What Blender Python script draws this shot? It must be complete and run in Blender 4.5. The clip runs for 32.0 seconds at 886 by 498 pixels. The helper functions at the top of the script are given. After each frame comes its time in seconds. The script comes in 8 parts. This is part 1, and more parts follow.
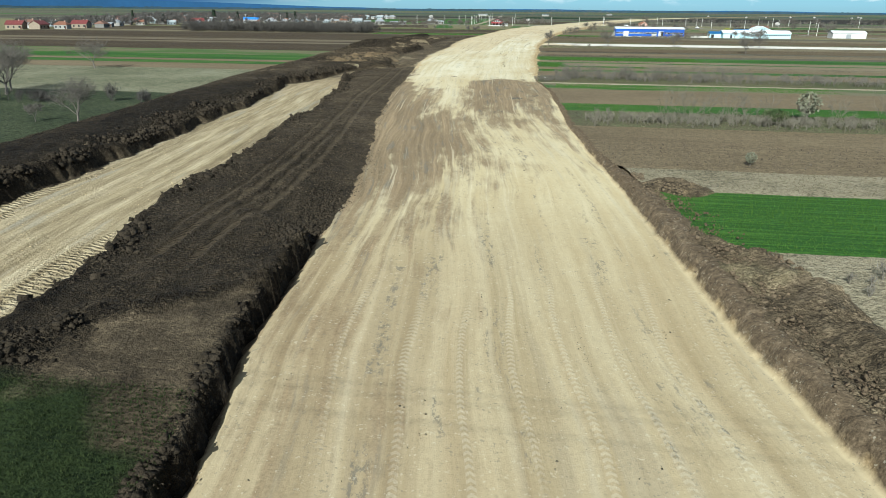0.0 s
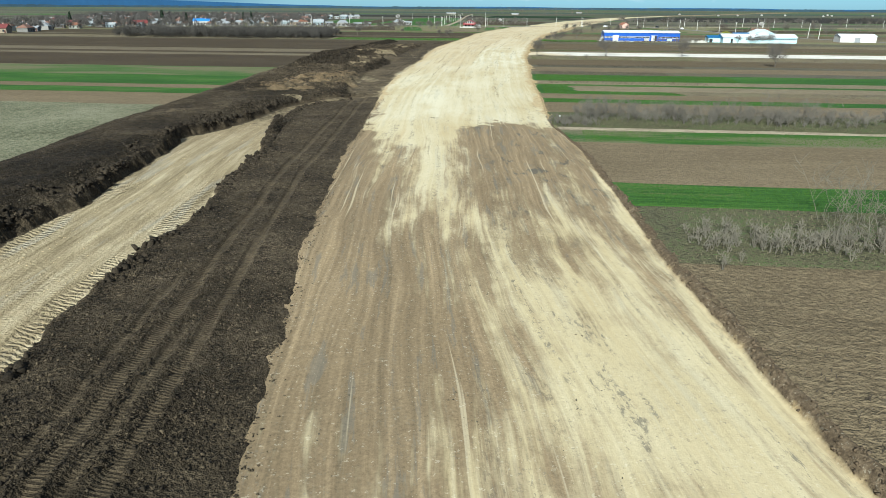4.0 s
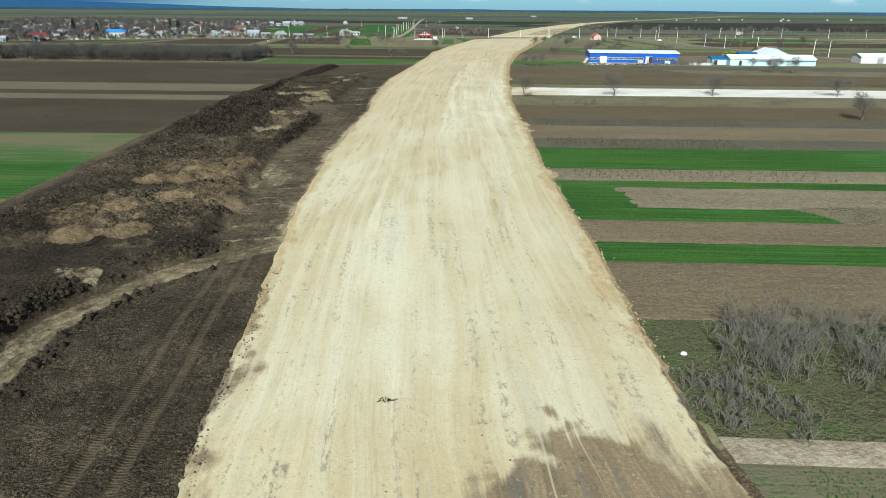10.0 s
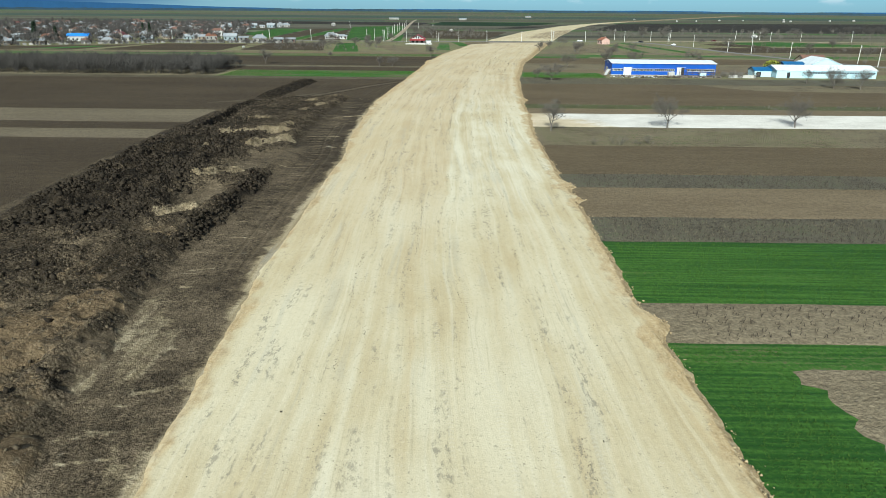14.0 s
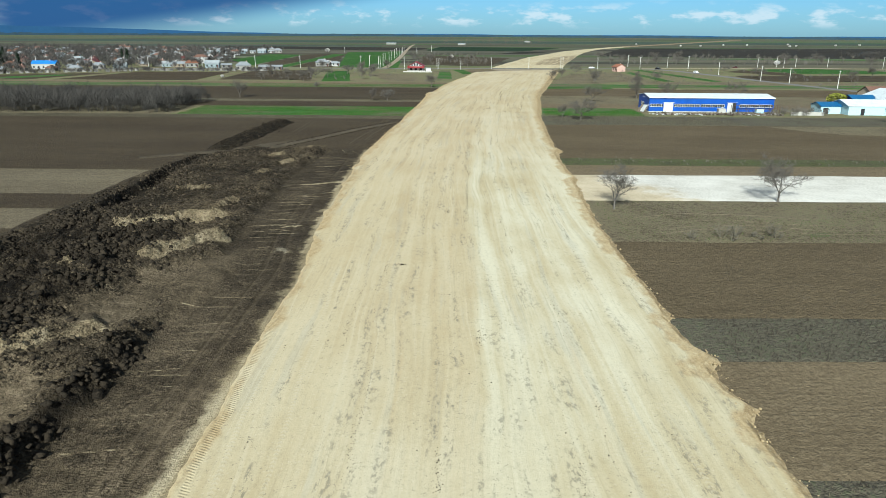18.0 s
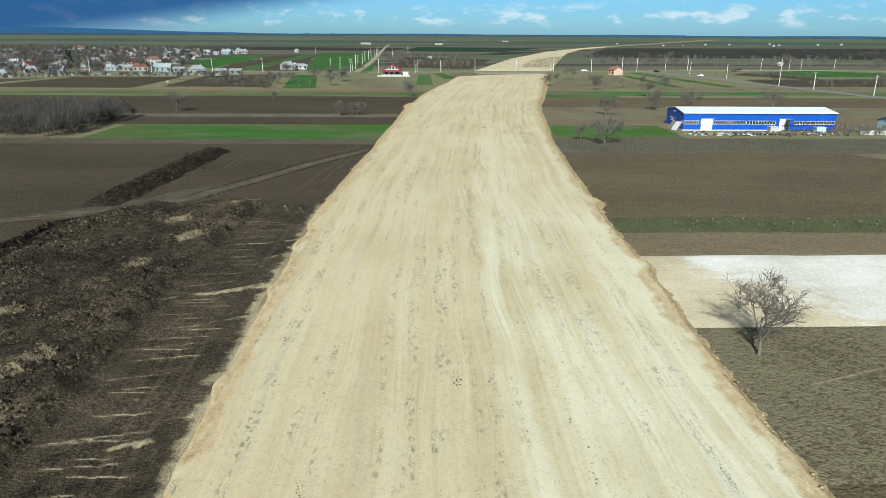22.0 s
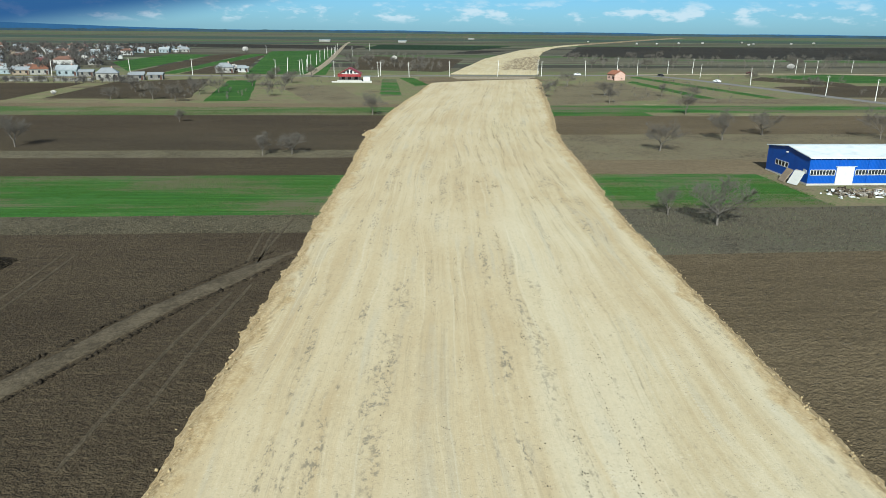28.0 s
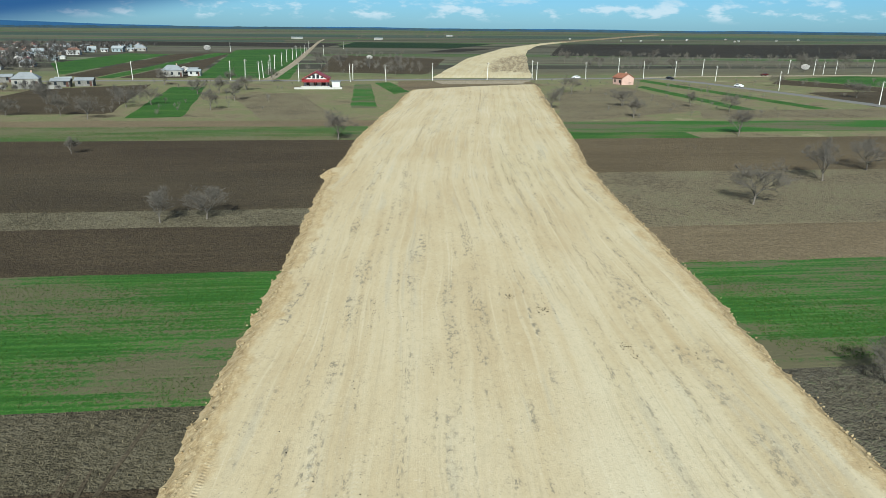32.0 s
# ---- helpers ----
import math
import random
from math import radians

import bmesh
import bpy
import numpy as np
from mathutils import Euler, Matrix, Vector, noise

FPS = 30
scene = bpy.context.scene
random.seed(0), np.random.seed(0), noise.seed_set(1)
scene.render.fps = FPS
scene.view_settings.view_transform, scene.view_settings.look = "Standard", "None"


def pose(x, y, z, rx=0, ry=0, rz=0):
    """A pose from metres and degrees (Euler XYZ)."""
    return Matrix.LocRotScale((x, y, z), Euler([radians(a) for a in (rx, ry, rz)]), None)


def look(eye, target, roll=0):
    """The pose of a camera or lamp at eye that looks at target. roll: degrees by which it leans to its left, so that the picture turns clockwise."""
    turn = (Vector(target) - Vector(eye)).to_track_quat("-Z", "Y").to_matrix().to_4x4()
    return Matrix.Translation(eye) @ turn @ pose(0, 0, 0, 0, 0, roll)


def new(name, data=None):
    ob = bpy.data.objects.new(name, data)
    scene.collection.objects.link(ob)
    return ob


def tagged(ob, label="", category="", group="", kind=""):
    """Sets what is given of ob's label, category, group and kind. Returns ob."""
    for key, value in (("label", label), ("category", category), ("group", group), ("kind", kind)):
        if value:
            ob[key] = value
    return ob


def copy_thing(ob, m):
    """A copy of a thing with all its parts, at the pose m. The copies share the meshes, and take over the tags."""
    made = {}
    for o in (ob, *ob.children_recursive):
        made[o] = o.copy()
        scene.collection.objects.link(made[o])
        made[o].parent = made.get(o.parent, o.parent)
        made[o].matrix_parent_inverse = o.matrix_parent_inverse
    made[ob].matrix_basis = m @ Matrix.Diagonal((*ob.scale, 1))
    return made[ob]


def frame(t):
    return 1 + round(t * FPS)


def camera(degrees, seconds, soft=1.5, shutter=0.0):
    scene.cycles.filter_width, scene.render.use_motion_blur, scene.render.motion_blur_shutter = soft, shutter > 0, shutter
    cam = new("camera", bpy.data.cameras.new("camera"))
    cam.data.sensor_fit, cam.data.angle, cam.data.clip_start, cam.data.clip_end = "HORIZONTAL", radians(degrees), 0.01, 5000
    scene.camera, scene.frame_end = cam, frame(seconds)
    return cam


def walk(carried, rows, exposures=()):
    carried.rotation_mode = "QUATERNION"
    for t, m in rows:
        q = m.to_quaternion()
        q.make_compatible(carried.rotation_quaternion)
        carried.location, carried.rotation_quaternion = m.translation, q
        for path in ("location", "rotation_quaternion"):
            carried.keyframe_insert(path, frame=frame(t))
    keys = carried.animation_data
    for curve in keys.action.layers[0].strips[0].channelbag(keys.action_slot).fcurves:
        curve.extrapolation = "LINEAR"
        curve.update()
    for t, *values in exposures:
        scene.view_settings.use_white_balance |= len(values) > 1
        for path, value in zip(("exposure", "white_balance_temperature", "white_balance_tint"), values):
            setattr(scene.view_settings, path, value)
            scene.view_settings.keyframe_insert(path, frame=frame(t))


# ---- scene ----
cam = camera(65.5, 32.0, soft=0.78)
METRES, EYE, TILT, LEAN, TURN = 416.0, 16.0, 0.0, 0.0, 8.3
ROWS = [
    (0.0, 0.0, 0.0, 0.0, 0.16, -19.25, -0.47),
    (0.5, -0.0006, 0.0163, 0.0006, 0.04, -19.27, -0.42),
    (1.0, -0.0011, 0.0317, 0.0013, -0.14, -19.3, -0.4),
    (1.5, -0.0016, 0.048, 0.0019, -0.4, -19.34, -0.4),
    (2.0, -0.002, 0.0635, 0.0025, -0.66, -19.37, -0.35),
    (2.5, -0.0024, 0.0798, 0.0032, -1.02, -19.4, -0.35),
    (3.0, -0.0027, 0.0955, 0.004, -1.5, -19.42, -0.35),
    (3.5, -0.0029, 0.1112, 0.0048, -1.98, -19.41, -0.36),
    (5.5, -0.0029, 0.1722, 0.0105, -3.97, -19.54, -0.4),
    (6.0, -0.0025, 0.1884, 0.0117, -4.43, -19.57, -0.44),
    (6.5, -0.002, 0.2039, 0.0128, -4.78, -19.58, -0.42),
    (7.0, -0.0013, 0.2199, 0.0139, -5.05, -19.55, -0.44),
    (7.5, -0.0007, 0.2351, 0.015, -5.27, -19.49, -0.45),
    (8.0, 0.0001, 0.2512, 0.0162, -5.48, -19.45, -0.44),
    (8.5, 0.0009, 0.2666, 0.0172, -5.68, -19.41, -0.43),
    (9.0, 0.0018, 0.2826, 0.0185, -5.87, -19.36, -0.43),
    (9.5, 0.0027, 0.298, 0.0197, -6.08, -19.33, -0.41),
    (10.0, 0.0036, 0.314, 0.021, -6.33, -19.31, -0.41),
    (10.5, 0.0047, 0.3294, 0.0221, -6.56, -19.29, -0.42),
    (11.0, 0.0059, 0.3453, 0.0234, -6.77, -19.28, -0.41),
    (11.5, 0.0069, 0.3606, 0.024, -6.91, -19.25, -0.41),
    (12.0, 0.0081, 0.3767, 0.0239, -6.94, -19.26, -0.44),
    (12.5, 0.0092, 0.3921, 0.0239, -6.95, -19.28, -0.44),
    (13.0, 0.0104, 0.4083, 0.0238, -6.97, -19.29, -0.42),
    (13.5, 0.0116, 0.424, 0.0237, -6.96, -19.3, -0.41),
    (14.0, 0.0126, 0.4396, 0.0236, -6.98, -19.31, -0.4),
    (14.5, 0.0138, 0.4558, 0.0235, -7.01, -19.27, -0.43),
    (16.5, 0.0183, 0.5177, 0.0233, -7.03, -18.6, -0.39),
    (17.0, 0.0193, 0.5327, 0.0234, -7.05, -18.1, -0.4),
    (17.5, 0.0206, 0.5482, 0.0235, -7.1, -17.55, -0.36),
    (18.0, 0.0216, 0.563, 0.0234, -7.21, -17.45, -0.33),
    (18.5, 0.0228, 0.5786, 0.0234, -7.44, -17.46, -0.31),
    (19.0, 0.024, 0.5935, 0.0233, -7.68, -17.46, -0.31),
    (19.5, 0.0252, 0.6092, 0.0233, -7.95, -17.47, -0.28),
    (20.0, 0.0265, 0.6242, 0.0232, -8.2, -17.46, -0.26),
    (20.5, 0.028, 0.6399, 0.0233, -8.44, -17.5, -0.27),
    (21.0, 0.0294, 0.655, 0.0233, -8.68, -17.49, -0.28),
    (21.5, 0.0308, 0.6707, 0.0233, -8.93, -17.46, -0.29),
    (22.0, 0.0324, 0.6857, 0.0233, -9.16, -17.47, -0.3),
    (22.5, 0.034, 0.7013, 0.0232, -9.36, -17.47, -0.32),
    (23.0, 0.0355, 0.7164, 0.0231, -9.55, -17.46, -0.34),
    (23.5, 0.0372, 0.7322, 0.023, -9.73, -17.46, -0.36),
    (24.0, 0.039, 0.7472, 0.023, -9.89, -17.51, -0.38),
    (24.5, 0.0408, 0.7629, 0.023, -10.06, -17.54, -0.4),
    (25.0, 0.0426, 0.778, 0.0228, -10.22, -17.57, -0.42),
    (25.5, 0.0445, 0.793, 0.0228, -10.43, -17.59, -0.45),
    (27.5, 0.0517, 0.8554, 0.0226, -11.92, -17.67, -0.57),
    (28.0, 0.0541, 0.8712, 0.0225, -12.17, -17.68, -0.55),
    (28.5, 0.0564, 0.8864, 0.0224, -12.43, -17.7, -0.53),
    (29.0, 0.059, 0.9021, 0.0224, -12.66, -17.73, -0.54),
    (29.5, 0.0614, 0.9173, 0.0224, -12.9, -17.74, -0.55),
    (30.0, 0.0639, 0.9331, 0.0224, -13.14, -17.77, -0.53),
    (30.5, 0.0665, 0.9482, 0.0225, -13.36, -17.82, -0.53),
    (31.0, 0.0691, 0.964, 0.0225, -13.59, -17.87, -0.54),
    (31.5, 0.0719, 0.9791, 0.0226, -13.8, -17.9, -0.51),
    (32.0, 0.0748, 0.9948, 0.0228, -14.04, -17.91, -0.53),
]
walk(cam, [(t, pose(0, 0, EYE, TILT, LEAN, TURN) @ pose(METRES * x, METRES * y, METRES * z, 90 + pitch, roll, yaw)) for t, x, y, z, yaw, pitch, roll in ROWS],
     exposures=[(0.0, 0.86, 5780, -0.5), (2.5, 0.94, 5780, -0.5), (6.0, 0.81, 5780, -0.5), (8.0, 0.74, 5780, -0.6), (12.0, 0.69, 5780, -0.7), (17.0, 0.68, 5780, -0.7), (32.0, 0.64, 5780, -0.7)])

# ---- sky and sun ----
SUN_AZ, SUN_EL = 11.0, 32.0          # the light travels towards +y, a little to +x
world = bpy.data.worlds.new("sky")
scene.world = world
world.use_nodes = True


def link_or_set(nt, socket, value):
    if isinstance(value, bpy.types.NodeSocket):
        nt.links.new(value, socket)
    elif value is not None:
        if isinstance(value, tuple) and len(value) == 3 and socket.type == "RGBA":
            value = (*value, 1.0)
        socket.default_value = value


def noise_fac(nt, vec, scale, detail=3.0, rough=0.55, lac=2.0):
    k = nt.nodes.new("ShaderNodeTexNoise")
    link_or_set(nt, k.inputs["Vector"], vec)
    k.inputs["Scale"].default_value, k.inputs["Detail"].default_value = scale, detail
    k.inputs["Roughness"].default_value, k.inputs["Lacunarity"].default_value = rough, lac
    return k.outputs["Fac"]


def crumbs(nt, vec, scale):
    """Crumbs of two sizes: a tone for each, 0 to 1, and a height that falls into the cracks."""
    tones, heights = [], []
    for s in (scale, scale * 2.7):
        k = nt.nodes.new("ShaderNodeTexVoronoi")
        link_or_set(nt, k.inputs["Vector"], vec)
        k.inputs["Scale"].default_value = s
        tones.append(split_xyz(nt, k.outputs["Color"])[0])
        heights.append(calc(nt, "SUBTRACT", 1.0, k.outputs["Distance"]))
    mix = lambda q: calc(nt, "ADD", calc(nt, "MULTIPLY", q[0], 0.55), calc(nt, "MULTIPLY", q[1], 0.45))
    return mix(tones), mix(heights)


def stretch(nt, vec, scale, turn=(0, 0, 0), shift=(0, 0, 0)):
    k = nt.nodes.new("ShaderNodeMapping")
    link_or_set(nt, k.inputs["Vector"], vec)
    k.inputs["Scale"].default_value, k.inputs["Rotation"].default_value = scale, turn
    k.inputs["Location"].default_value = shift
    return k.outputs["Vector"]


def ramp(nt, fac, stops):
    k = nt.nodes.new("ShaderNodeValToRGB")
    link_or_set(nt, k.inputs["Fac"], fac)
    e = k.color_ramp.elements
    while len(e) < len(stops):
        e.new(0.5)
    for el, (p, c) in zip(e, stops):
        el.position = p
        el.color = (*c, 1.0) if isinstance(c, tuple) else (c, c, c, 1.0)
    return k.outputs["Color"]


def blend(nt, fac, a, b, mode="MIX"):
    k = nt.nodes.new("ShaderNodeMix")
    k.data_type, k.blend_type = "RGBA", mode
    link_or_set(nt, k.inputs[0], fac)
    link_or_set(nt, k.inputs[6], a)
    link_or_set(nt, k.inputs[7], b)
    return k.outputs[2]


def calc(nt, op, a, b=0.0, clamp=False):
    k = nt.nodes.new("ShaderNodeMath")
    k.operation, k.use_clamp = op, clamp
    link_or_set(nt, k.inputs[0], a)
    link_or_set(nt, k.inputs[1], b)
    return k.outputs[0]


def span(nt, v, a, b, c=0.0, d=1.0):
    k = nt.nodes.new("ShaderNodeMapRange")
    k.interpolation_type = "SMOOTHSTEP"
    link_or_set(nt, k.inputs["Value"], v)
    for i, x in zip((1, 2, 3, 4), (a, b, c, d)):
        k.inputs[i].default_value = x
    return k.outputs[0]


def coords(nt, which="Object"):
    return nt.nodes.new("ShaderNodeTexCoord").outputs[which]


def attribute(nt, name):
    k = nt.nodes.new("ShaderNodeAttribute")
    k.attribute_name = name
    return k.outputs["Fac"]


def split_xyz(nt, vec):
    k = nt.nodes.new("ShaderNodeSeparateXYZ")
    link_or_set(nt, k.inputs[0], vec)
    return k.outputs


def make_sky():
    nt = world.node_tree
    nt.nodes.clear()
    out = nt.nodes.new("ShaderNodeOutputWorld")
    bg = nt.nodes.new("ShaderNodeBackground")
    sky = nt.nodes.new("ShaderNodeTexSky")
    sky.sky_type, sky.sun_disc = "NISHITA", False
    sky.sun_elevation, sky.sun_rotation = radians(SUN_EL), radians(180 + SUN_AZ)
    sky.air_density, sky.dust_density, sky.ozone_density = 1.0, 0.3, 2.0
    way = coords(nt, "Generated")
    x, y, z = split_xyz(nt, way)
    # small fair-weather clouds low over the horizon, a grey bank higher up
    puff = noise_fac(nt, stretch(nt, way, (9, 9, 26)), 2.6, 5, 0.58)
    band = calc(nt, "MULTIPLY", span(nt, z, 0.004, 0.016), span(nt, z, 0.046, 0.024))
    cover = calc(nt, "MULTIPLY", span(nt, puff, 0.50, 0.66), band)
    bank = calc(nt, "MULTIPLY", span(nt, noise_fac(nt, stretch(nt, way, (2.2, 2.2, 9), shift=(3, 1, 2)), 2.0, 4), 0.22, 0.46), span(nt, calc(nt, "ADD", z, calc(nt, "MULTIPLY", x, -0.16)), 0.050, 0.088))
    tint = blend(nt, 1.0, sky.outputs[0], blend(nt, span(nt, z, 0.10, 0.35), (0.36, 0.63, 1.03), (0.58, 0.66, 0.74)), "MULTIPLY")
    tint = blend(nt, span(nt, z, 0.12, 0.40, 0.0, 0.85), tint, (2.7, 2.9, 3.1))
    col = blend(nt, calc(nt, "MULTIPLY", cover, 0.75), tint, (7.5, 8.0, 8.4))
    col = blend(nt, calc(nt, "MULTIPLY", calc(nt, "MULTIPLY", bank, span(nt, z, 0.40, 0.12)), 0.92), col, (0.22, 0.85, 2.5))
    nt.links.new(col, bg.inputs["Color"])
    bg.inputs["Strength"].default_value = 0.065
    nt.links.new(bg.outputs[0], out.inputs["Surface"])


make_sky()
sun = new("sun", bpy.data.lights.new("sun", "SUN"))
sun.data.energy, sun.data.angle, sun.data.color = 4.9, radians(0.53), (1.0, 0.96, 0.88)
sun.matrix_world = look((0, 0, 300), (math.sin(radians(SUN_AZ)) * math.cos(radians(SUN_EL)), math.cos(radians(SUN_AZ)) * math.cos(radians(SUN_EL)), 300 - math.sin(radians(SUN_EL))))


# ---- materials ----
def material(name, rough=0.9, metal=0.0, spec=0.3):
    m = bpy.data.materials.new(name)
    m.use_nodes = True
    nt = m.node_tree
    b = nt.nodes["Principled BSDF"]
    b.inputs["Roughness"].default_value, b.inputs["Metallic"].default_value = rough, metal
    b.inputs["Specular IOR Level"].default_value = spec
    return m, nt, b


def relief(nt, b, height, depth, strength=1.0):
    k = nt.nodes.new("ShaderNodeBump")
    k.inputs["Strength"].default_value, k.inputs["Distance"].default_value = strength, depth
    nt.links.new(height, k.inputs["Height"])
    nt.links.new(k.outputs[0], b.inputs["Normal"])


def soil(name, dark, light, rows=0.0, grain=3.0, patch=0.06, depth=0.10, third=None, along="x"):
    """Tilled earth or turf: colour by patches, drill rows along x, and crumbs."""
    m, nt, b = material(name, 0.95, 0.0, 0.15)
    p = coords(nt)
    big = noise_fac(nt, stretch(nt, p, (patch * 0.35, patch, patch) if rows else (patch, patch, patch)), 1.0, 4, 0.6)
    mid = noise_fac(nt, stretch(nt, p, (0.22, 0.6, 0.6) if rows else (0.5, 0.5, 0.5)), 1.0, 3, 0.6)
    small = noise_fac(nt, p, grain, 4, 0.7)
    f = calc(nt, "ADD", calc(nt, "MULTIPLY", big, 0.5), calc(nt, "ADD", calc(nt, "MULTIPLY", mid, 0.25), calc(nt, "SUBTRACT", calc(nt, "MULTIPLY", small, 0.90), 0.275)))
    clump = noise_fac(nt, p, 1.1, 4, 0.75)
    f = calc(nt, "ADD", f, calc(nt, "MULTIPLY", calc(nt, "SUBTRACT", clump, 0.5), 0.55))
    tint, lump = crumbs(nt, p, 2.6)
    # tone of each crumb; cracks coloured darker to stand for their shade
    f = calc(nt, "ADD", f, calc(nt, "ADD", calc(nt, "MULTIPLY", calc(nt, "SUBTRACT", tint, 0.5), 0.16), calc(nt, "MULTIPLY", calc(nt, "SUBTRACT", lump, 0.56), 0.26)))
    h = calc(nt, "ADD", calc(nt, "ADD", calc(nt, "ADD", small, lump), clump), calc(nt, "MULTIPLY", mid, 0.8))
    if rows:
        row = noise_fac(nt, stretch(nt, p, (0.035, 1.0 / rows, 1.0)), 1.0, 2, 0.5)
        f = calc(nt, "ADD", f, calc(nt, "MULTIPLY", calc(nt, "SUBTRACT", row, 0.5), 0.18))
        h = calc(nt, "ADD", h, calc(nt, "MULTIPLY", row, 0.6))
    stops = [(0.38, dark), (0.72, light)]
    if third:
        stops = [(0.36, dark), (0.54, light), (0.70, third)]
    col = ramp(nt, f, stops)
    nt.links.new(col, b.inputs["Base Color"])
    relief(nt, b, h, depth * 1.7)
    return m


def yard_material():
    """White gravel spread over a strip, thinning to sand at the road's end."""
    m, nt, b = material("white_gravel", 0.95, 0.0, 0.15)
    p = coords(nt)
    big, grain = noise_fac(nt, p, 0.12, 5, 0.7), noise_fac(nt, p, 3.0, 5, 0.8)
    run = noise_fac(nt, stretch(nt, p, (0.03, 0.6, 1)), 1.0, 4, 0.6)
    f = calc(nt, "ADD", calc(nt, "MULTIPLY", grain, 0.5), calc(nt, "ADD", calc(nt, "MULTIPLY", big, 0.38), calc(nt, "MULTIPLY", run, 0.12)))
    white = ramp(nt, f, [(0.38, (0.42, 0.39, 0.34)), (0.52, (0.60, 0.565, 0.505)), (0.66, (0.72, 0.685, 0.625))])
    sand = ramp(nt, f, [(0.38, (0.36, 0.29, 0.19)), (0.62, (0.58, 0.49, 0.35))])
    x = calc(nt, "ADD", calc(nt, "ADD", split_xyz(nt, p)[0], calc(nt, "MULTIPLY", calc(nt, "SUBTRACT", split_xyz(nt, p)[1], 352.0), 0.7)), calc(nt, "MULTIPLY", calc(nt, "SUBTRACT", big, 0.5), 26.0))
    nt.links.new(blend(nt, span(nt, x, 4, 12), sand, white), b.inputs["Base Color"])
    relief(nt, b, grain, 0.05)
    return m


def crop(name, deep, fresh, bare, thin=0.3, rows=0.5, patch=0.05):
    """Young cereal: green rows with earth between, thin in patches."""
    m, nt, b = material(name, 0.85, 0.0, 0.2)
    p = coords(nt)
    big = noise_fac(nt, stretch(nt, p, (patch * 0.4, patch * 1.5, patch)), 1.0, 4, 0.65)
    row = noise_fac(nt, stretch(nt, p, (0.05, 1.0 / rows, 1.0)), 1.0, 2, 0.5)
    tuft = noise_fac(nt, p, 2.6, 4, 0.75)
    g = blend(nt, span(nt, calc(nt, "ADD", calc(nt, "MULTIPLY", tuft, 0.45), calc(nt, "ADD", calc(nt, "MULTIPLY", big, 0.4), calc(nt, "MULTIPLY", calc(nt, "SUBTRACT", row, 0.5), 0.5))), 0.32, 0.56), deep, fresh)
    gap = calc(nt, "ADD", calc(nt, "MULTIPLY", big, 0.9), calc(nt, "ADD", calc(nt, "MULTIPLY", row, 0.25), calc(nt, "MULTIPLY", tuft, 0.45)))
    col = blend(nt, span(nt, gap, 0.62 + thin, 0.74 + thin), g, bare)
    nt.links.new(col, b.inputs["Base Color"])
    relief(nt, b, calc(nt, "ADD", tuft, calc(nt, "MULTIPLY", row, 0.5)), 0.12)
    return m


def plain(name, color, rough=0.6, metal=0.0, vary=0.25, scale=1.5, spec=0.3, depth=0.0):
    """One paint or stuff with stains and a little grain."""
    m, nt, b = material(name, rough, metal, spec)
    p = coords(nt)
    f = calc(nt, "ADD", calc(nt, "MULTIPLY", noise_fac(nt, p, scale, 4, 0.65), 0.6), calc(nt, "MULTIPLY", noise_fac(nt, p, scale * 14, 3), 0.4))
    lo = tuple(c * (1 - vary) for c in color)
    hi = tuple(min(1.0, c * (1 + vary * 0.6)) for c in color)
    nt.links.new(ramp(nt, f, [(0.32, lo), (0.68, hi)]), b.inputs["Base Color"])
    if depth:
        relief(nt, b, f, depth)
    return m


SAND_A, SAND_B, SAND_C = (0.50, 0.41, 0.245), (0.58, 0.50, 0.33), (0.43, 0.325, 0.17)
TOPSOIL_A, TOPSOIL_B = (0.0062, 0.0046, 0.0031), (0.020, 0.0147, 0.0092)


